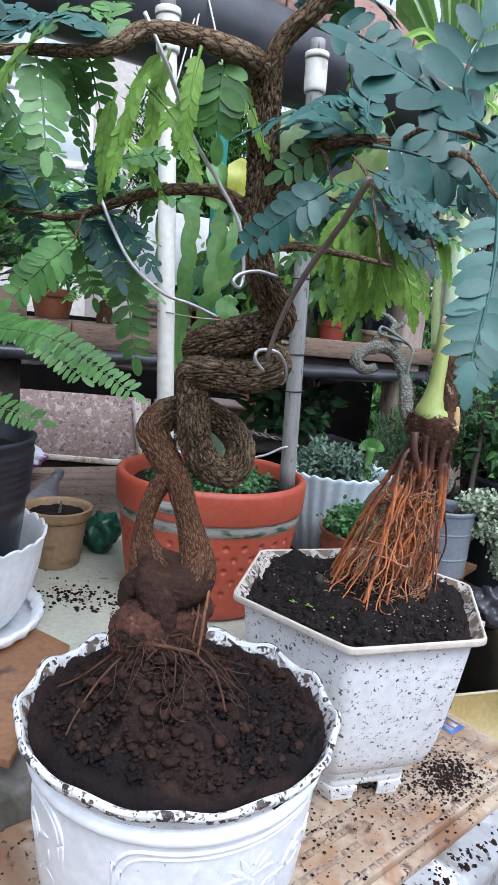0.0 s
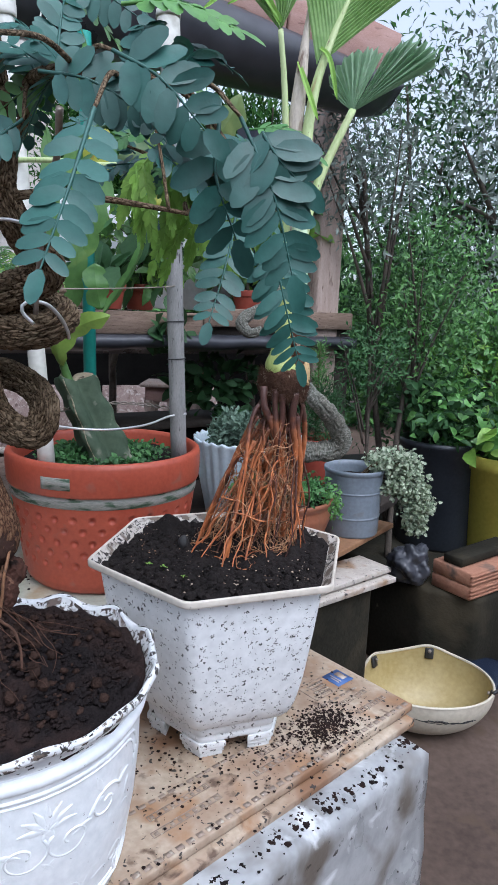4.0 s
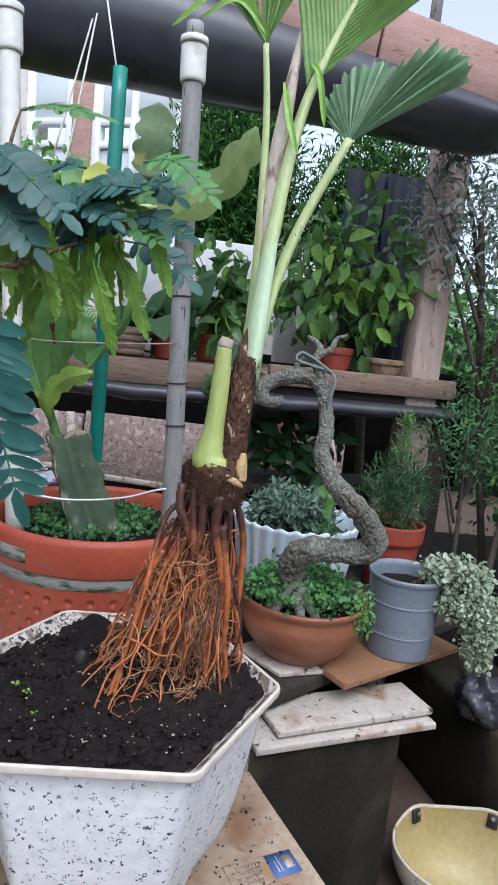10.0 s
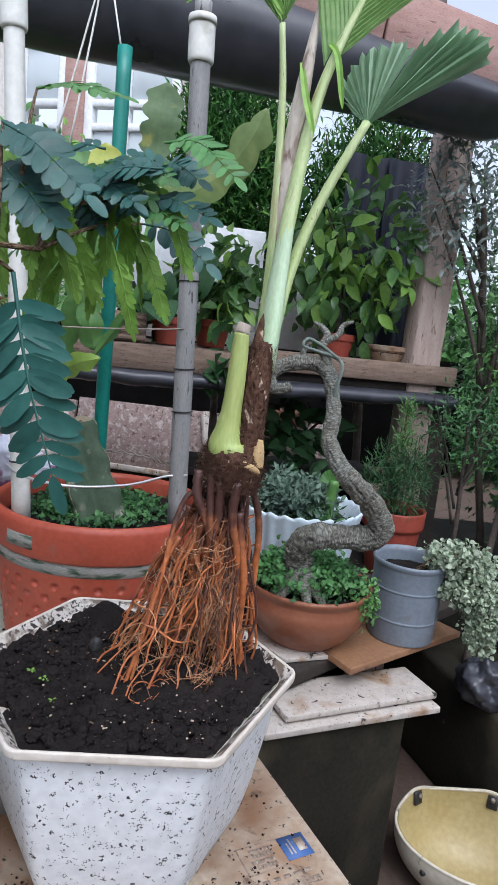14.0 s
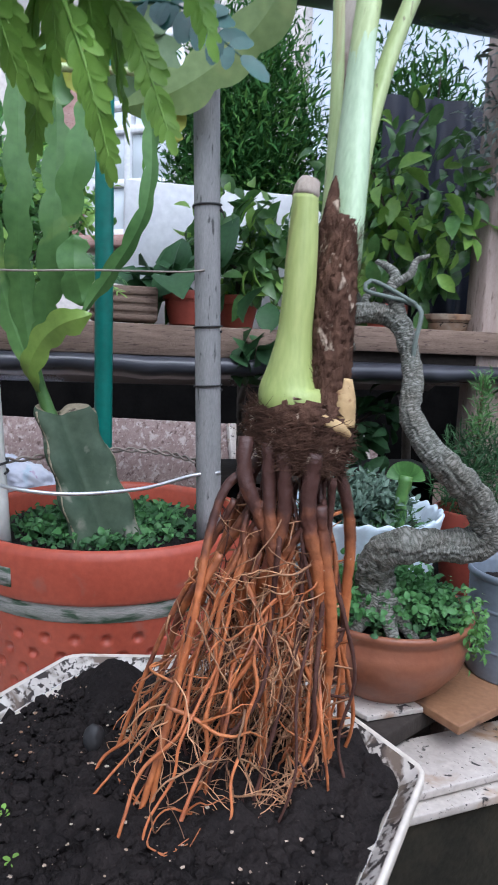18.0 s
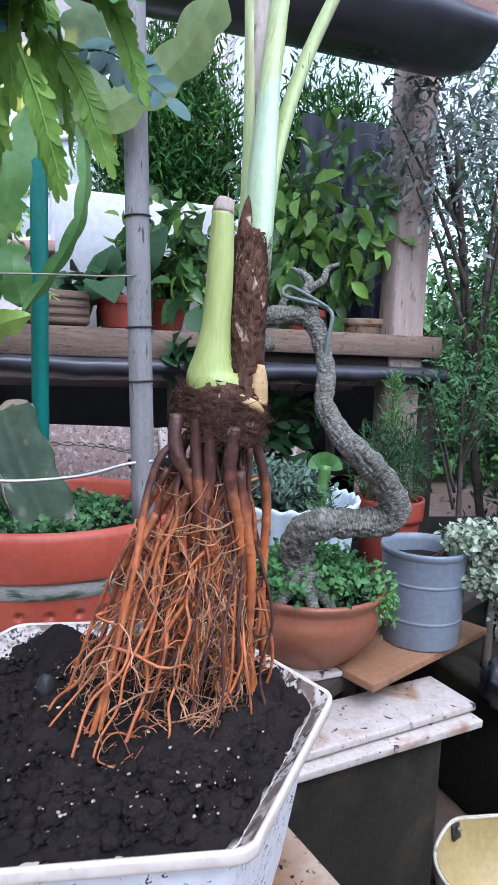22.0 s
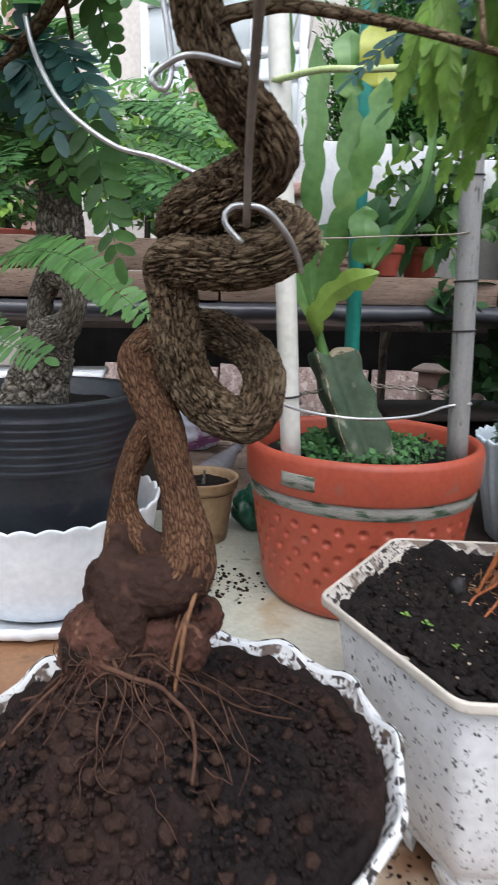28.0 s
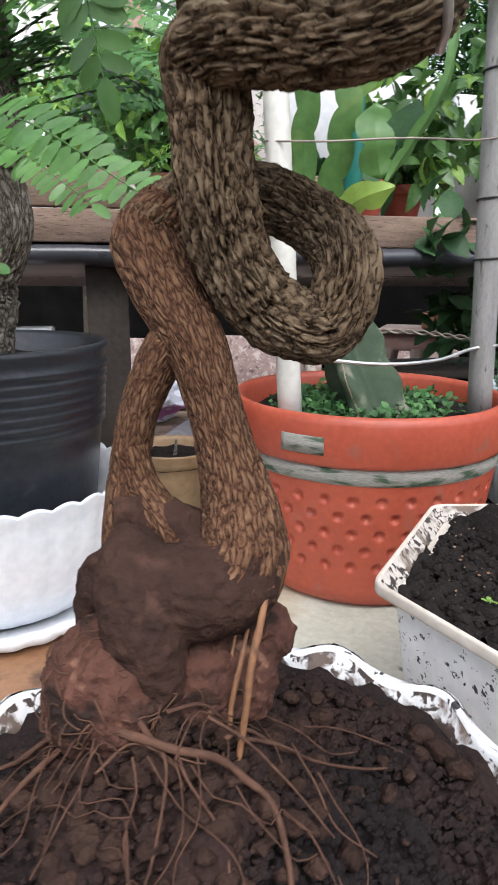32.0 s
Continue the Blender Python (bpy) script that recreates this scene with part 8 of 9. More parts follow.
# young lime leaves hanging from the back branch
for k in range(26):
    q = rng.random()
    p = Vector((0.20 + 0.075 * q + rng.gauss(0, 0.012), 0.80 + 0.12 * q + rng.gauss(0, 0.02), 1.195 + rng.gauss(0, 0.02)))
    dx = rng.gauss(0, 0.02)
    feather(tree, (p, p + Vector((dx, -0.005, -0.035)), p + Vector((dx * 1.6, 0, -0.075))), 16, 0.015, 0.0062, (rng.gauss(0, 0.4), -1, 0.2), "leaf_lime", 500 + k, "young lime-green leaf", sweep=1.6)
for k in range(12):
    p = Vector((0.01 + rng.gauss(0, 0.02) * 2, 0.62 + rng.gauss(0, 0.03), 1.25 + rng.gauss(0, 0.012)))
    dx = rng.gauss(0, 0.02)
    feather(tree, (p, p + Vector((dx, -0.003, -0.028)), p + Vector((dx * 1.6, 0, -0.06))), 14, 0.012, 0.0050, (rng.gauss(0, 0.4), -1, 0.2), "leaf_lime", 540 + k, "young lime-green leaf", sweep=1.6)

# ferny leaves of the looped tree
for k, (a, m, z, n, ln, w) in enumerate((((-0.30, 0.90, 1.030), (-0.129, 0.822, 1.034), (-0.018, 0.80, 0.982), 34, 0.0255, 0.0098), ((-0.34, 0.92, 0.985), (-0.227, 0.82, 0.960), (-0.112, 0.78, 0.942), 27, 0.0255, 0.0098), ((-0.33, 0.98, 1.06), (-0.20, 0.92, 1.035), (-0.10, 0.88, 0.985), 30, 0.0255, 0.0098))):
    feather(looped, (a, m, z), n, ln, w, (0.1, -0.75, 0.8), "leaf_mid", 600 + k, sweep=0.22)
for k in range(58):
    p = Vector((-0.33, 1.06, rng.uniform(1.10, 1.27))) + Vector((rng.gauss(0, 0.03), rng.gauss(0, 0.03), 0))
    a = rng.uniform(-2.4, 0.9)
    ln = rng.uniform(0.18, 0.30)
    d = Vector((math.cos(a), math.sin(a), 0))
    feather(looped, (p, p + d * ln * 0.5 + Vector((0, 0, 0.03)), p + d * ln + Vector((0, 0, rng.uniform(-0.05, 0.02)))), rng.randint(20, 26), 0.022, 0.0074, (rng.gauss(0, 0.2), -0.5, 1), rng.choice(("leaf_mid", "leaf_fern", "leaf_fern")), 640 + k, sweep=0.3)

# palm stalks and pleated blades


def stalk(ctrl, label="", flat=0.7, mat="stalk"):
    part("leaf_stalk", tube(B(), ctrl, 16, 0.01, 0.02, 20, flat=flat), M[mat], palm, label)


stalk([(0.372, 1.050, 1.060, 0.0110), (0.367, 1.080, 1.13, 0.0090), (0.363, 1.090, 1.22, 0.0068), (0.3545, 1.10, 1.355, 0.0052), (0.3446, 1.10, 1.440, 0.0042)])
stalk([(0.3840, 1.035, 1.055, 0.0150), (0.3840, 1.045, 1.10, 0.0150), (0.3830, 1.060, 1.16, 0.0130), (0.3840, 1.070, 1.22, 0.0104), (0.386, 1.075, 1.245, 0.0080)], "pale blue-green leaf stalk", mat="stalk_blue")
stalk([(0.3830, 1.062, 1.175, 0.0100), (0.3840, 1.070, 1.22, 0.0108), (0.392, 1.090, 1.33, 0.0088), (0.4105, 1.10, 1.41, 0.0068), (0.456, 1.12, 1.53, 0.0030), (0.475, 1.13, 1.60, 0.0015)], "yellow-green leaf stalk")
stalk([(0.386, 1.055, 1.105, 0.0095), (0.391, 1.075, 1.165, 0.0085), (0.410, 1.09, 1.240, 0.0078), (0.4534, 1.10, 1.338, 0.0062)])
stalk([(0.376, 1.072, 1.09, 0.0100), (0.372, 1.090, 1.18, 0.0125), (0.370, 1.098, 1.28, 0.0135), (0.376, 1.102, 1.37, 0.0110), (0.384, 1.11, 1.47, 0.003)], "dry papery central spear", mat="papery")


def blade(base, ribs, nor, depth, label="", mat="palm_leaf"):
    """A pleated palm blade: ribs are (degrees in the upright plane, length, start along the rib)."""
    base, nor = Vector(base), Vector(nor).normalized()
    V, F = [], []
    cols = []
    for j, (deg, ln, st) in enumerate(ribs):
        d = Vector((math.cos(radians(deg)), 0.10 * math.sin(j * 1.7), math.sin(radians(deg)))).normalized()
        col = []
        for q in np.linspace(0, 1, 9):
            p = base + d * (st + (ln - st) * q) + nor * ((depth if j % 2 else -depth) * (0.25 + q) - 0.10 * ln * q * q)
            col.append(len(V))
            V.append(p)
        cols.append(col)
    for a, b in zip(cols, cols[1:]):
        for k in range(8):
            F.append((a[k], a[k + 1], b[k + 1], b[k]))
    return raw_part("blade", V, F, M[mat], palm, label)


def spread(a0, a1, n, lens):
    rng = random.Random(int(a0 * 10 + n))
    out = []
    for j in range(n):
        q = j / (n - 1)
        x = q * (len(lens) - 1)
        i = min(int(x), len(lens) - 2)
        ln = lens[i] + (lens[i + 1] - lens[i]) * (x - i)
        out.append((a0 + (a1 - a0) * q, ln * (1 + (0.02 if j % 2 else -0.01)) + rng.gauss(0, 0.0035), 0.002))
    return out


def half_blade(base, tip, near, far, n, nor, depth, bow, label="", seed=1):
    """One side of a pleated feather blade: its folds leave the midrib one above another and end on a ragged edge."""
    base, tip, near, far, nor = Vector(base), Vector(tip), Vector(near), Vector(far), Vector(nor).normalized()
    rng = random.Random(seed)
    V, F, cols = [], [], []
    for j in range(n):
        q = j / (n - 1)
        a = base.lerp(tip, q)
        e = near.lerp(far, q ** 0.85)
        e = a + (e - a) * (1 + rng.gauss(0, 0.010) + (0.012 if j % 2 else -0.012))
        col = []
        for k in range(10):
            u = k / 9
            fold = depth if j % 2 else -depth
            p = a.lerp(e, u) + nor * (fold * (0.15 + u) + bow * (math.sin(u * 2.4) - 0.6 * u) + 0.004 * noise.noise((j * 0.13, u * 3, seed))) - Vector((0, 0, 0.05 * (e - a).length * u * u))
            col.append(len(V))
            V.append(p)
        cols.append(col)
    for a, b in zip(cols, cols[1:]):
        for k in range(9):
            F.append((a[k], a[k + 1], b[k + 1], b[k]))
    return raw_part("blade", V, F, M["palm_leaf"], palm, label)


blade((0.4534, 1.10, 1.335), [(d, ln * (1 + (0.015 if j % 2 else -0.015)), 0.002) for j, (d, ln, st) in enumerate(spread(31, 62, 31, [0.141, 0.146, 0.143, 0.128, 0.096]))], (0.1, -1, 0.25), 0.0010, "blue-green pleated blade", "palm_pale")
blade((0.4534, 1.10, 1.335), spread(63, 142, 37, [0.092, 0.091, 0.084, 0.072, 0.064, 0.054, 0.026]), (0.25, -1, 0.1), 0.0012, "frayed short side of the blade", "palm_pale")
half_blade((0.400, 1.098, 1.394), (0.464, 1.118, 1.552), (0.517, 1.105, 1.496), (0.478, 1.12, 1.566), 41, (0.25, -1, 0.1), 0.0026, -0.006, seed=2)
half_blade((0.398, 1.098, 1.394), (0.464, 1.118, 1.552), (0.350, 1.09, 1.600), (0.455, 1.12, 1.640), 41, (-0.25, -1, 0.1), 0.0026, -0.006, seed=3)
blade((0.3446, 1.10, 1.440), spread(62, 104, 21, [0.075, 0.15, 0.16, 0.15]), (0, -1, 0.1), 0.0010)
blade((0.3446, 1.10, 1.438), spread(108, 132, 13, [0.15, 0.16, 0.13]), (0, -1, 0.1), 0.0010)
for a, m, z, w in (((0.347, 1.10, 1.445), (0.30, 1.09, 1.50), (0.235, 1.08, 1.455), 0.014), ((0.347, 1.10, 1.45), (0.31, 1.09, 1.485), (0.27, 1.08, 1.462), 0.011), ((0.372, 1.10, 1.40), (0.385, 1.08, 1.36), (0.402, 1.07, 1.315), 0.010), ((0.40, 1.10, 1.42), (0.415, 1.085, 1.40), (0.428, 1.08, 1.345), 0.009)):
    V, F = [], []
    P = [Vector(p[:3]) for p in curve_points([(*a, 0), (*m, 0), (*z, 0)], 0.008)]
    for i, p in enumerate(P):
        q = i / (len(P) - 1)
        d = (P[min(i + 1, len(P) - 1)] - P[max(0, i - 1)]).normalized()
        s = d.cross(Vector((0, -1, 0.2))).normalized()
        hw = w / 2 * (0.4 + 1.2 * q) * (1 - q) ** 0.6 + 0.0006
        V += [p + s * hw, p + Vector((0, 0.002, 0)), p - s * hw]
    for i in range(len(P) - 1):
        o = 3 * i
        F += [(o, o + 1, o + 4, o + 3), (o + 1, o + 2, o + 5, o + 4)]
    raw_part("blade", V, F, M["leaf_lime"], palm, "drooping yellow-green strap leaf")

# weed seedlings in the black soil
for k, (x, y) in enumerate(((0.216, 0.897), (0.248, 0.868), (0.196, 0.905))):
    weed = thing("weed_seedling", (x, y, 0.704), "tiny green weed seedling in the black soil", "plant", "weed seedlings")
    rw = random.Random(900 + k)
    V, F = [], []
    for j in range(6):
        a = j * 1.05 + rw.gauss(0, 0.2)
        d = Vector((math.cos(a), math.sin(a), rw.uniform(0.2, 0.7))).normalized()
        leaflet(V, F, Vector((x, y, 0.7065 + 0.0008 * j)) + d * 0.002, d, Vector((0, 0, 1)), rw.uniform(0.003, 0.006), rw.uniform(0.0025, 0.004))
    raw_part("leaf", V, F, M["leaf_lime"], weed, "", True)
    part("stem", tube(B(), [(x, y, 0.700, 0.0007), (x, y, 0.711, 0.0005)], 6, 0.004), M["leaf_lime"], weed)

# ---- crowns ----


def cloud(n, centre, radii, size, aspect, seed, up=0.3, shell=0.35, droop=0.0, clumps=14, full=None):
    """Many small folded leaves in clumps inside an uneven ellipsoid, as vertices and faces."""
    r = np.random.RandomState(seed)
    cl = r.normal(size=(clumps, 3))
    cl /= np.linalg.norm(cl, axis=1)[:, None]
    cl *= (shell + (1 - shell) * r.rand(clumps, 1) ** 0.5) * 0.80
    pick = r.randint(0, clumps, n)
    spread_r = 0.26 + 0.16 * r.rand(clumps)
    p = cl[pick] + r.normal(size=(n, 3)) * spread_r[pick][:, None]
    p *= np.minimum(1.0, (0.80 + 0.50 * np.random.RandomState(seed + 5).rand(n)) / np.maximum(1e-6, np.linalg.norm(p, axis=1)))[:, None]
    p = np.array(centre) + p * np.array(radii)
    d = r.normal(size=(n, 3)) + (p - np.array(centre)) / np.array(radii) * 0.6
    d[:, 2] += up - droop
    d /= np.linalg.norm(d, axis=1)[:, None]
    nor = r.normal(size=(n, 3)) * 0.55 + np.array([0, -0.5, 0.9])
    side = np.cross(d, nor)
    side /= np.linalg.norm(side, axis=1)[:, None] + 1e-9
    nor = np.cross(side, d)
    L = size * (0.6 + 0.8 * r.rand(n))[:, None]
    Wd = L * aspect
    if full if full is not None else (aspect >= 0.4 and n < 3000):
        cols = []
        bend = (0.15 + 0.45 * r.rand(n))[:, None]
        for q, w in ((0.0, 0.12), (0.18, 0.72), (0.45, 1.0), (0.75, 0.72), (1.0, 0.04)):
            c = p + d * L * q * (1 - 0.25 * bend * q) - nor * L * bend * q * q
            for u in (-1, 0, 1):
                cols.append(c + side * Wd * 0.5 * u * w + nor * Wd * 0.20 * abs(u) * w)
        v = np.stack(cols, axis=1).reshape(-1, 3)
        i = np.arange(n)[:, None] * 15
        f = np.concatenate([i + np.array([[k * 3 + j, k * 3 + j + 1, k * 3 + j + 4, k * 3 + j + 3]]) for k in range(4) for j in (0, 1)])
        return v, f.tolist()
    v = np.stack([p, p + d * L * 0.45 + side * Wd * 0.5 + nor * Wd * 0.16, p + d * L - nor * L * 0.18, p + d * L * 0.45 - side * Wd * 0.5 + nor * Wd * 0.16, p + d * L * 0.5 - nor * L * 0.02], axis=1).reshape(-1, 3)
    i = np.arange(n)[:, None] * 5
    f = np.concatenate([i + np.array([[0, 1, 4]]), i + np.array([[1, 2, 4]]), i + np.array([[2, 3, 4]]), i + np.array([[3, 0, 4]])])
    return v, f.tolist()


def shrub(name, foot, centre, radii, n, size, mat, label, seed, category="shrub", aspect=0.5, limbs=5, group="", bark="bark_twig", trunk=0.012, kind="", mat2=None, **kw):
    """A thing with a tapered trunk, limbs and a leafy crown."""
    ob = thing(name, foot, label, category, group, kind)
    rng = random.Random(seed)
    c = Vector(centre)
    if trunk:
        f = Vector(foot)
        m = f.lerp(c, 0.5) + Vector((rng.gauss(0, 0.02), rng.gauss(0, 0.02), 0))
        part("trunk", tube(B(), [(*f, trunk), (*m, trunk * 0.75), (*c, trunk * 0.5)], 12, 0.02, 0.1, 30), M[bark], ob)
        for k in range(limbs):
            a = rng.random() * 6.283
            e = c + Vector((math.cos(a) * radii[0] * 0.8, math.sin(a) * radii[1] * 0.8, rng.uniform(-0.3, 0.9) * radii[2]))
            s = f.lerp(c, rng.uniform(0.45, 0.95))
            part("limb", tube(B(), [(*s, trunk * 0.5), (*(s.lerp(e, 0.5) + Vector((0, 0, 0.02))), trunk * 0.35), (*e, trunk * 0.12)], 8, 0.03, 0.1, 30), M[bark], ob)
    v, fc = cloud(n, centre, radii, size, aspect, seed, **kw)
    raw_part("crown", v, fc, M[mat], ob, "", True)
    if mat2:
        v, fc = cloud(n // 3, centre, [q * 1.03 for q in radii], size, aspect, seed + 900, **kw)
        raw_part("crown", v, fc, M[mat2], ob, "brighter young leaves", True)
    return ob


P3 = lambda s, d, z: tuple(shelf_at(s, d, z))
# plants on and behind the plank shelf
shrub("broadleaf_plant", P3(0.435, 0.16, 1.10), P3(0.44, 0.15, 1.33), (0.20, 0.13, 0.19), 430, 0.052, "leaf_gloss", "bushy broadleaf plant with drooping glossy leaves on the shelf", 41, "plant", 0.50, mat2="leaf_lime", droop=0.6, up=0, trunk=0.007)
shrub("broadleaf_plant", P3(0.085, 0.16, 1.10), P3(0.09, 0.13, 1.21), (0.12, 0.09, 0.12), 250, 0.048, "leaf_gloss", "bushy broadleaf plant with drooping glossy leaves on the shelf", 42, "plant", 0.50, mat2="leaf_lime", droop=0.6, up=0, trunk=0.006)
shrub("round_leaf_plant", P3(-0.038, 0.065, 1.095), P3(-0.05, 0.06, 1.125), (0.10, 0.05, 0.035), 26, 0.075, "leaf_dark", "low plant with large round dark leaves", 43, "plant", 0.85, trunk=0)
shrub("small_succulent", P3(0.09, 0.02, 1.04), P3(0.10, 0.0, 1.00), (0.06, 0.03, 0.05), 30, 0.06, "leaf_dark", "trailing plant with broad dark leaves over the plank", 44, "plant", 0.7, trunk=0)
cyp = [shrub("cypress", (-0.32, 2.98, G), (-0.242, 2.62, 1.55), (0.24, 0.20, 0.46), 17000, 0.034, "cypress_green", "dense dark green cypress behind the shelf", 45, "tree", 0.22, up=0.9, trunk=0.02, clumps=70, mat2="cypress_tip", group="cypresses"),
       shrub("cypress", (0.32, 3.05, G), (0.262, 2.66, 1.45), (0.24, 0.20, 0.42), 17000, 0.034, "cypress_green", "dense dark green cypress behind the shelf", 46, "tree", 0.22, up=0.9, trunk=0.02, clumps=70, mat2="cypress_tip", group="cypresses")]
shrub("shelf_shrub", P3(-0.85, 0.14, 1.11), P3(-0.86, 0.14, 1.30), (0.20, 0.14, 0.18), 1500, 0.030, "leaf_mid", "leafy green shrub in a pot on the shelf", 47, mat2="leaf_lime", trunk=0.008)
shrub("shelf_shrub", P3(-1.25, 0.2, 1.05), P3(-1.25, 0.15, 1.36), (0.26, 0.16, 0.28), 1900, 0.032, "leaf_mid", "leafy green shrub on the shelf", 48, mat2="leaf_lime", trunk=0.008)
shrub("shelf_shrub", P3(-0.42, 0.12, 1.11), P3(-0.45, 0.10, 1.24), (0.14, 0.10, 0.12), 700, 0.030, "leaf_mid", "leafy green shrub in a clay pot on the shelf", 49, mat2="leaf_lime", trunk=0.006)
shrub("back_shrub", (-1.3, 2.7, G), (-1.25, 2.7, 1.52), (0.40, 0.3, 0.26), 2200, 0.045, "leaf_mid", "tall green shrub behind the shelf", 50, mat2="leaf_lime", trunk=0.02)
cyc = thing("cycad", P3(-0.31, 0.05, 1.043), "small cycad with a rosette of stiff feathered fronds", "plant")
part("heart", tube(B(), [(*P3(-0.31, 0.05, 1.043), 0.018), (*P3(-0.31, 0.05, 1.085), 0.016), (*P3(-0.31, 0.05, 1.10), 0.006)], 14, 0.005, 0.15, 40), M["fibre"], cyc)
for k in range(15):
    a = 2 * math.pi * k / 15 + rng.gauss(0, 0.1)
    p = Vector(P3(-0.31, 0.05, 1.095))
    d = Vector((math.cos(a), math.sin(a), 0))
    h = rng.uniform(0.03, 0.10)
    feather(cyc, (p, p + d * 0.07 + Vector((0, 0, h)), p + d * 0.16 + Vector((0, 0, h * 0.7 - 0.03))), 20, 0.024, 0.0048, (0, -0.3, 1), "leaf_mid" if k % 3 else "leaf_lime", 700 + k, sweep=0.7)

# right-hand thicket
shrub("grey_shrub", (0.80, 2.25, 0.335), P3(0.68, -0.06, 1.46), (0.17, 0.13, 0.20), 1500, 0.026, "leaf_grey", "twiggy grey-green shrub beside the post", 60, aspect=0.32, limbs=10, trunk=0.012, clumps=30)
shrub("ferny_shrub", (0.744, 1.95, 0.335), (0.86, 2.22, 1.12), (0.20, 0.22, 0.28), 4200, 0.022, "leaf_mid", "ferny dark green shrub with small leaves", 61, aspect=0.35, limbs=10, trunk=0.010, clumps=34, mat2="leaf_dark")
shrub("ferny_shrub", (0.66, 2.05, 0.335), (0.66, 2.02, 0.93), (0.12, 0.10, 0.10), 900, 0.018, "leaf_dark", "ferny dark green shrub with small leaves", 62, aspect=0.3, limbs=7, trunk=0.008, clumps=16)
shrub("thicket_tree", (1.35, 2.75, 0.335), (1.32, 2.75, 1.50), (0.48, 0.35, 0.80), 9500, 0.036, "leaf_grey", "tall twiggy tree with small grey-green leaves", 63, "tree", 0.36, limbs=14, trunk=0.03, clumps=60)
shrub("thicket_tree", (1.05, 3.0, 0.335), (1.02, 3.0, 1.35), (0.45, 0.35, 0.80), 8500, 0.036, "leaf_dark", "tall twiggy tree with small dark leaves", 64, "tree", 0.36, limbs=14, trunk=0.03, clumps=60, mat2="leaf_mid")
shrub("thicket_tree", (1.9, 2.9, 0.335), (1.9, 2.9, 1.40), (0.50, 0.4, 0.95), 14000, 0.038, "leaf_mid", "tall leafy green tree in the thicket", 65, "tree", 0.36, limbs=12, trunk=0.03, clumps=60, mat2="leaf_grey")
shrub("thicket_shrub", (1.30, 2.45, 0.335), (1.28, 2.45, 0.85), (0.32, 0.25, 0.28), 3600, 0.032, "leaf_mid", "leafy green shrub at the foot of the thicket", 66, aspect=0.45, limbs=8, trunk=0.015, clumps=36, mat2="leaf_lime")
shrub("thicket_shrub", (0.93, 2.13, 0.655), (0.94, 2.12, 0.78), (0.16, 0.14, 0.12), 900, 0.034, "leaf_dark", "leafy dark shrub in the black drum", 67, aspect=0.5, limbs=6, trunk=0.008, mat2="leaf_mid")
shrub("tub_plant", (1.13, 2.05, 0.62), (1.12, 2.03, 0.72), (0.16, 0.14, 0.09), 260, 0.060, "leaf_mid", "broad-leaved green plant in the yellow tub", 68, "plant", 0.6, limbs=3, trunk=0.006, mat2="leaf_lime")
shrub("under_plant", P3(0.42, 0.30, 0.71), P3(0.40, 0.24, 0.82), (0.15, 0.09, 0.10), 170, 0.055, "leaf_dark", "dark leafy plant under the shelf", 69, "plant", 0.5, trunk=0.006)
trail = thing("variegated_trailer", (0.60, 1.61, 0.67), "trailing plant with small cream and green variegated leaves", "plant")
part("stem", tube(B(), [(0.585, 1.61, 0.665, 0.006), (0.62, 1.60, 0.70, 0.006), (0.66, 1.595, 0.715, 0.005), (0.70, 1.59, 0.68, 0.003)], 10, 0.01), M["bark"], trail)
for k, (c, r, n) in enumerate((((0.660, 1.60, 0.708), (0.060, 0.045, 0.030), 520), ((0.705, 1.59, 0.660), (0.048, 0.045, 0.045), 520), ((0.728, 1.585, 0.605), (0.040, 0.038, 0.042), 360), ((0.722, 1.58, 0.560), (0.026, 0.024, 0.026), 130), ((0.668, 1.58, 0.650), (0.030, 0.026, 0.024), 110))):
    v, fc = cloud(int(n * 1.7), c, r, 0.0100, 0.85, 80 + k, clumps=46)
    raw_part("foliage", v, fc, M["leaf_var"], trail, "", True)["kind"] = "stuff"

# conifer, crested succulent, ground covers
con = thing("dwarf_conifer", (0.515, 2.0, 0.66), "small dark conifer in a red pot", "plant")
part("trunk", tube(B(), [(0.515, 2.0, 0.66, 0.006), (0.512, 2.0, 0.80, 0.004), (0.51, 2.0, 0.97, 0.0015)], 8, 0.02), M["bark"], con)
v, fc = cloud(1500, (0.505, 1.98, 0.77), (0.085, 0.08, 0.09), 0.030, 0.10, 90, up=0.8, clumps=30)
raw_part("crown", v, fc, M["leaf_dark"], con)
v, fc = cloud(420, (0.515, 1.995, 0.895), (0.022, 0.022, 0.08), 0.020, 0.14, 91, up=1.2, clumps=16)
raw_part("crown", v, fc, M["leaf_mid"], con)
suc = thing("crested_succulent", (*BW, 0.70), "crested green succulent with knobbly folds", "plant")
M["succulent"] = surf("grey_green_succulent", (0.05, 0.095, 0.065), (0.13, 0.20, 0.14), 40, 0.6, 0.4, 160, vary=0.35)
for k in range(5):
    V, F = cloud(520, (BW[0] - 0.01 + 0.05 * math.cos(k * 1.26), BW[1] - 0.02 + 0.04 * math.sin(k * 1.26), 0.738 + 0.012 * (k % 3)), (0.050, 0.045, 0.034), 0.017, 0.42, 130 + k, clumps=26, up=0.7, full=True)
    raw_part("foliage", V, F, M["succulent"], suc, "", True)["kind"] = "stuff"
bm = B()
tube(bm, [(0.385, 1.70, 0.70, 0.010), (0.388, 1.70, 0.76, 0.011), (0.392, 1.70, 0.80, 0.012)], 10, 0.01, 0.2, 60)
part("stem", bm, M["cactus"], suc)
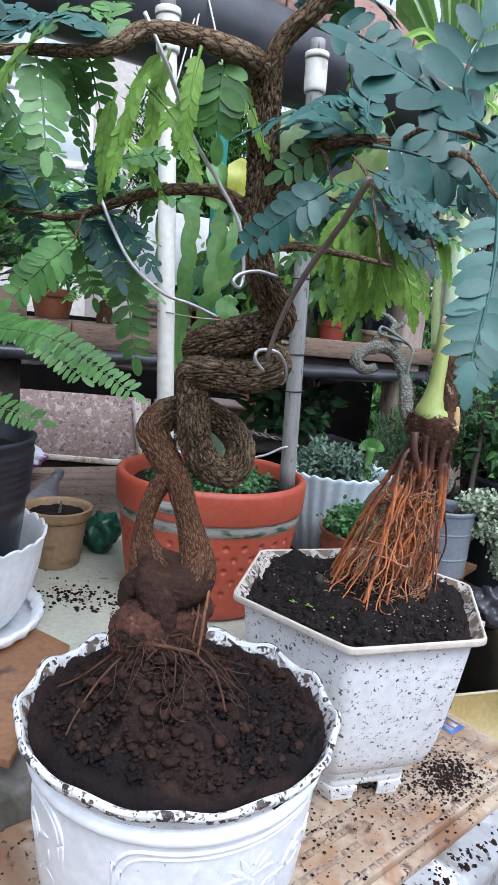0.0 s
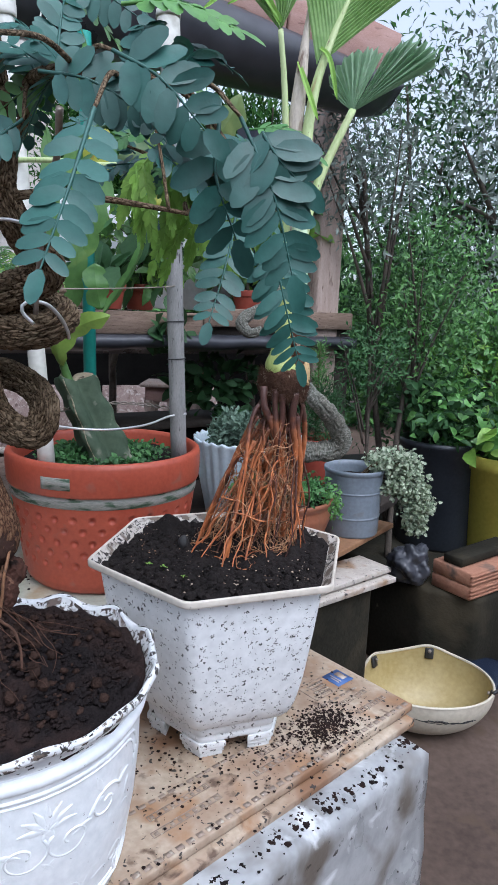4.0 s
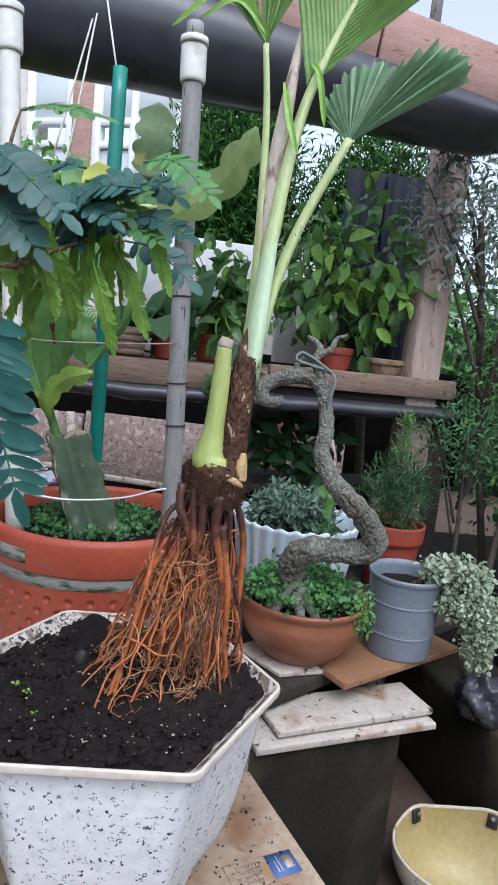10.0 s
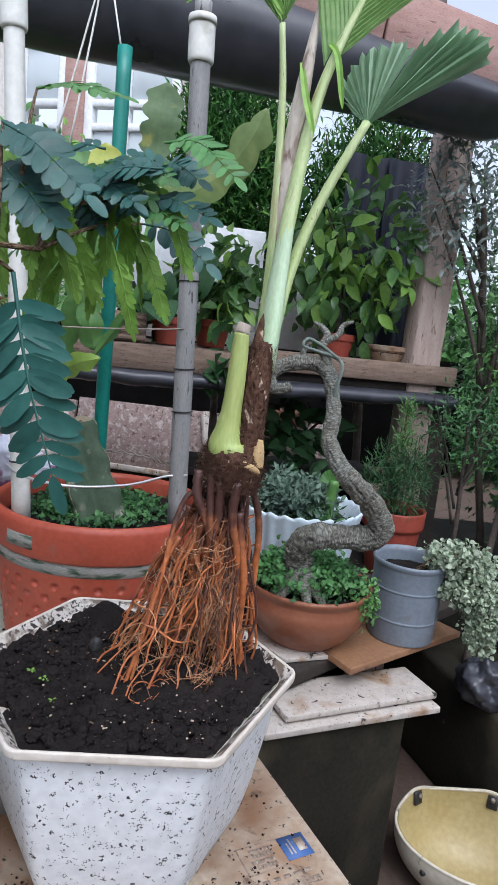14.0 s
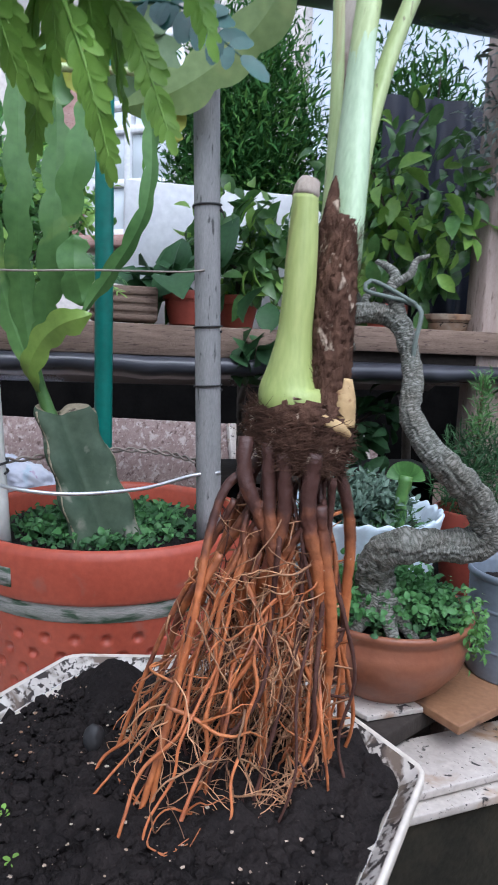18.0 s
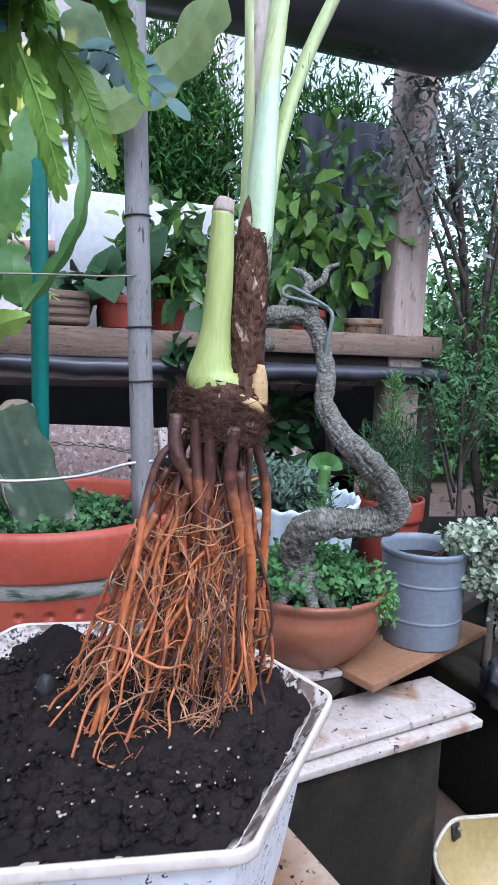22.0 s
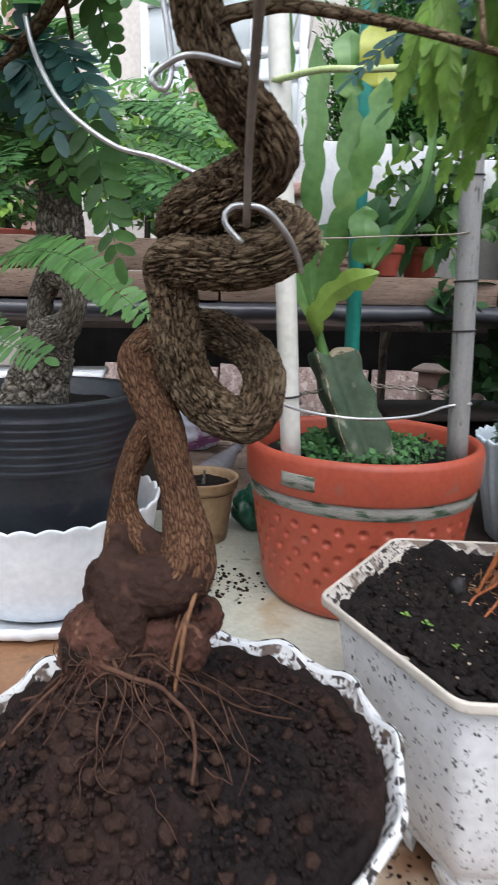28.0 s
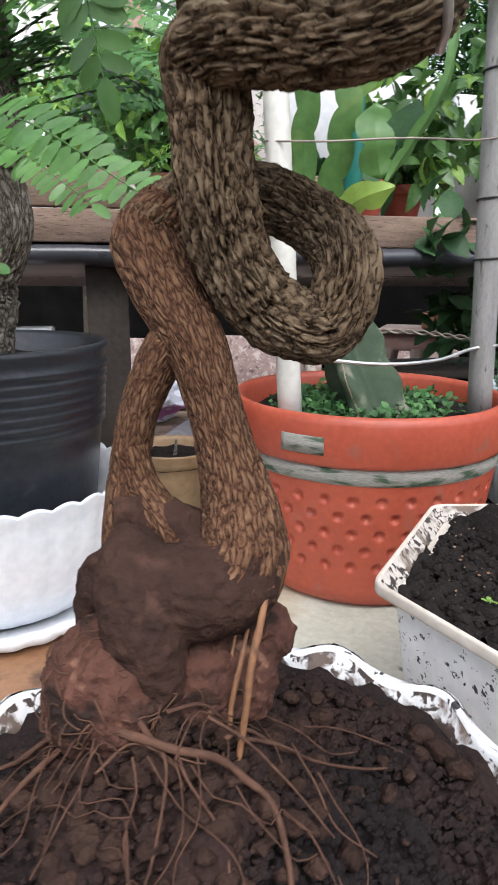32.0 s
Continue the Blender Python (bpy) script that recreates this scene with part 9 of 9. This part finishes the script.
V, F = [], []
for k in range(26):
    a = math.pi * k / 25
    leaflet(V, F, Vector((0.392, 1.70, 0.795)), Vector((math.cos(a), -0.3, math.sin(a) * 0.8 + 0.1)).normalized(), Vector((0, -1, 0.3)).normalized(), 0.034, 0.010)
raw_part("crest", V, F, M["leaf_mid"], suc, "fan-shaped green crest")["kind"] = "stuff"
V, F = cloud(260, (BW[0] + 0.06, BW[1] - 0.05, 0.725), (0.07, 0.05, 0.02), 0.018, 0.2, 33)
raw_part("foliage", V, F, M["leaf_dark"], suc)

gc1 = thing("ground_cover", (*OP, 0.752), "small-leaved green ground cover over the soil of the red pot", "plant", kind="stuff")
v, fc = cloud(2600, (OP[0], OP[1], 0.760), (0.115, 0.115, 0.010), 0.0095, 0.75, 95, clumps=70, shell=0.1)
raw_part("foliage", v, fc, M["leaf_dark"], gc1, "", True)
v, fc = cloud(700, (OP[0], OP[1], 0.766), (0.112, 0.112, 0.010), 0.010, 0.75, 96, clumps=30, shell=0.1)
raw_part("foliage", v, fc, M["leaf_fern"], gc1, "", True)
gc2 = thing("ground_cover", (*RP, 0.634), "mounded small-leaved green ground cover in the clay bowl", "plant", kind="stuff")
v, fc = cloud(2900, (RP[0], RP[1] - 0.01, 0.655), (0.100, 0.095, 0.028), 0.0095, 0.7, 97, clumps=70, shell=0.1)
raw_part("foliage", v, fc, M["leaf_dark"], gc2, "", True)
v, fc = cloud(2300, (RP[0], RP[1] - 0.035, 0.674), (0.100, 0.085, 0.034), 0.0095, 0.75, 98, clumps=40, shell=0.1)
raw_part("foliage", v, fc, M["leaf_fern"], gc2, "", True)
v, fc = cloud(260, (RP[0] + 0.112, RP[1] - 0.03, 0.640), (0.025, 0.04, 0.045), 0.010, 0.5, 99, clumps=20, droop=0.8)
raw_part("foliage", v, fc, M["leaf_mid"], gc2, "", True)
for k, (x, y) in enumerate(((0.175, 0.93), (0.205, 0.90), (0.16, 0.965))):
    sd = thing("seedling", (x, y, 0.695), "tiny bright green weed seedling in the black soil", "seedling", "seedlings in the hexagonal pot")
    V, F = [], []
    for j in range(4):
        a = j * 1.6 + k
        leaflet(V, F, Vector((x, y, 0.701)), Vector((math.cos(a), math.sin(a), 0.3)).normalized(), Vector((0, 0, 1)), 0.007, 0.005)
    raw_part("leaf", V, F, M["leaf_mid"], sd)

# far hedge that closes the yard
v, fc = cloud(14000, (1.2, 6.5, 0.75), (5.0, 0.7, 0.95), 0.15, 0.5, 120, clumps=160)
hd = thing("far_hedge", (0.5, 6.5, G), "distant green hedge closing the yard", "hedge", kind="stuff")
raw_part("crown", v, fc, M["leaf_mid"], hd)
v, fc = cloud(10000, (4.4, 3.6, 0.8), (0.7, 3.5, 1.0), 0.14, 0.5, 121, clumps=120)
raw_part("crown", v, fc, M["leaf_mid"], hd)
v, fc = cloud(7000, (-4.6, 1.2, 1.1), (0.7, 4.5, 1.3), 0.15, 0.5, 122, clumps=120)
raw_part("crown", v, fc, M["leaf_mid"], hd)

# loose soil on the tile
def tile_spot(r):
    q = r.random()
    if q < 0.55:
        p = bench_at(0.15 + r.gauss(0, 0.030), 0.052 + r.gauss(0, 0.022))
    elif q < 0.75:
        p = bench_at(0.20 + abs(r.gauss(0, 0.10)), 0.10 + r.gauss(0, 0.05))
    else:
        p = bench_at(0.03 + r.random() * 0.85, r.uniform(0.0, 0.28))
    return p[0], p[1], LOW + 0.001


crumbs("soil_crumb", 2800, tile_spot, 0.0013, M["soil_red"], tile, 9, "scattered dark soil crumbs")
crumbs("soil_crumb", 1500, lambda r: (*bench_at(0.05 + r.random() * 0.85, -0.017 - min(0.038, abs(r.gauss(0, 0.014)))), LOW - 0.027), 0.0026, M["soil_red"], low, 10, "dark soil along the tile edge")
crumbs("soil_crumb", 260, lambda r: (-0.20 + r.gauss(0, 0.05), 1.25 + r.gauss(0, 0.03), TABLE + 0.001), 0.0024, M["soil_red"], bench, 12, "spilled soil on the slab")
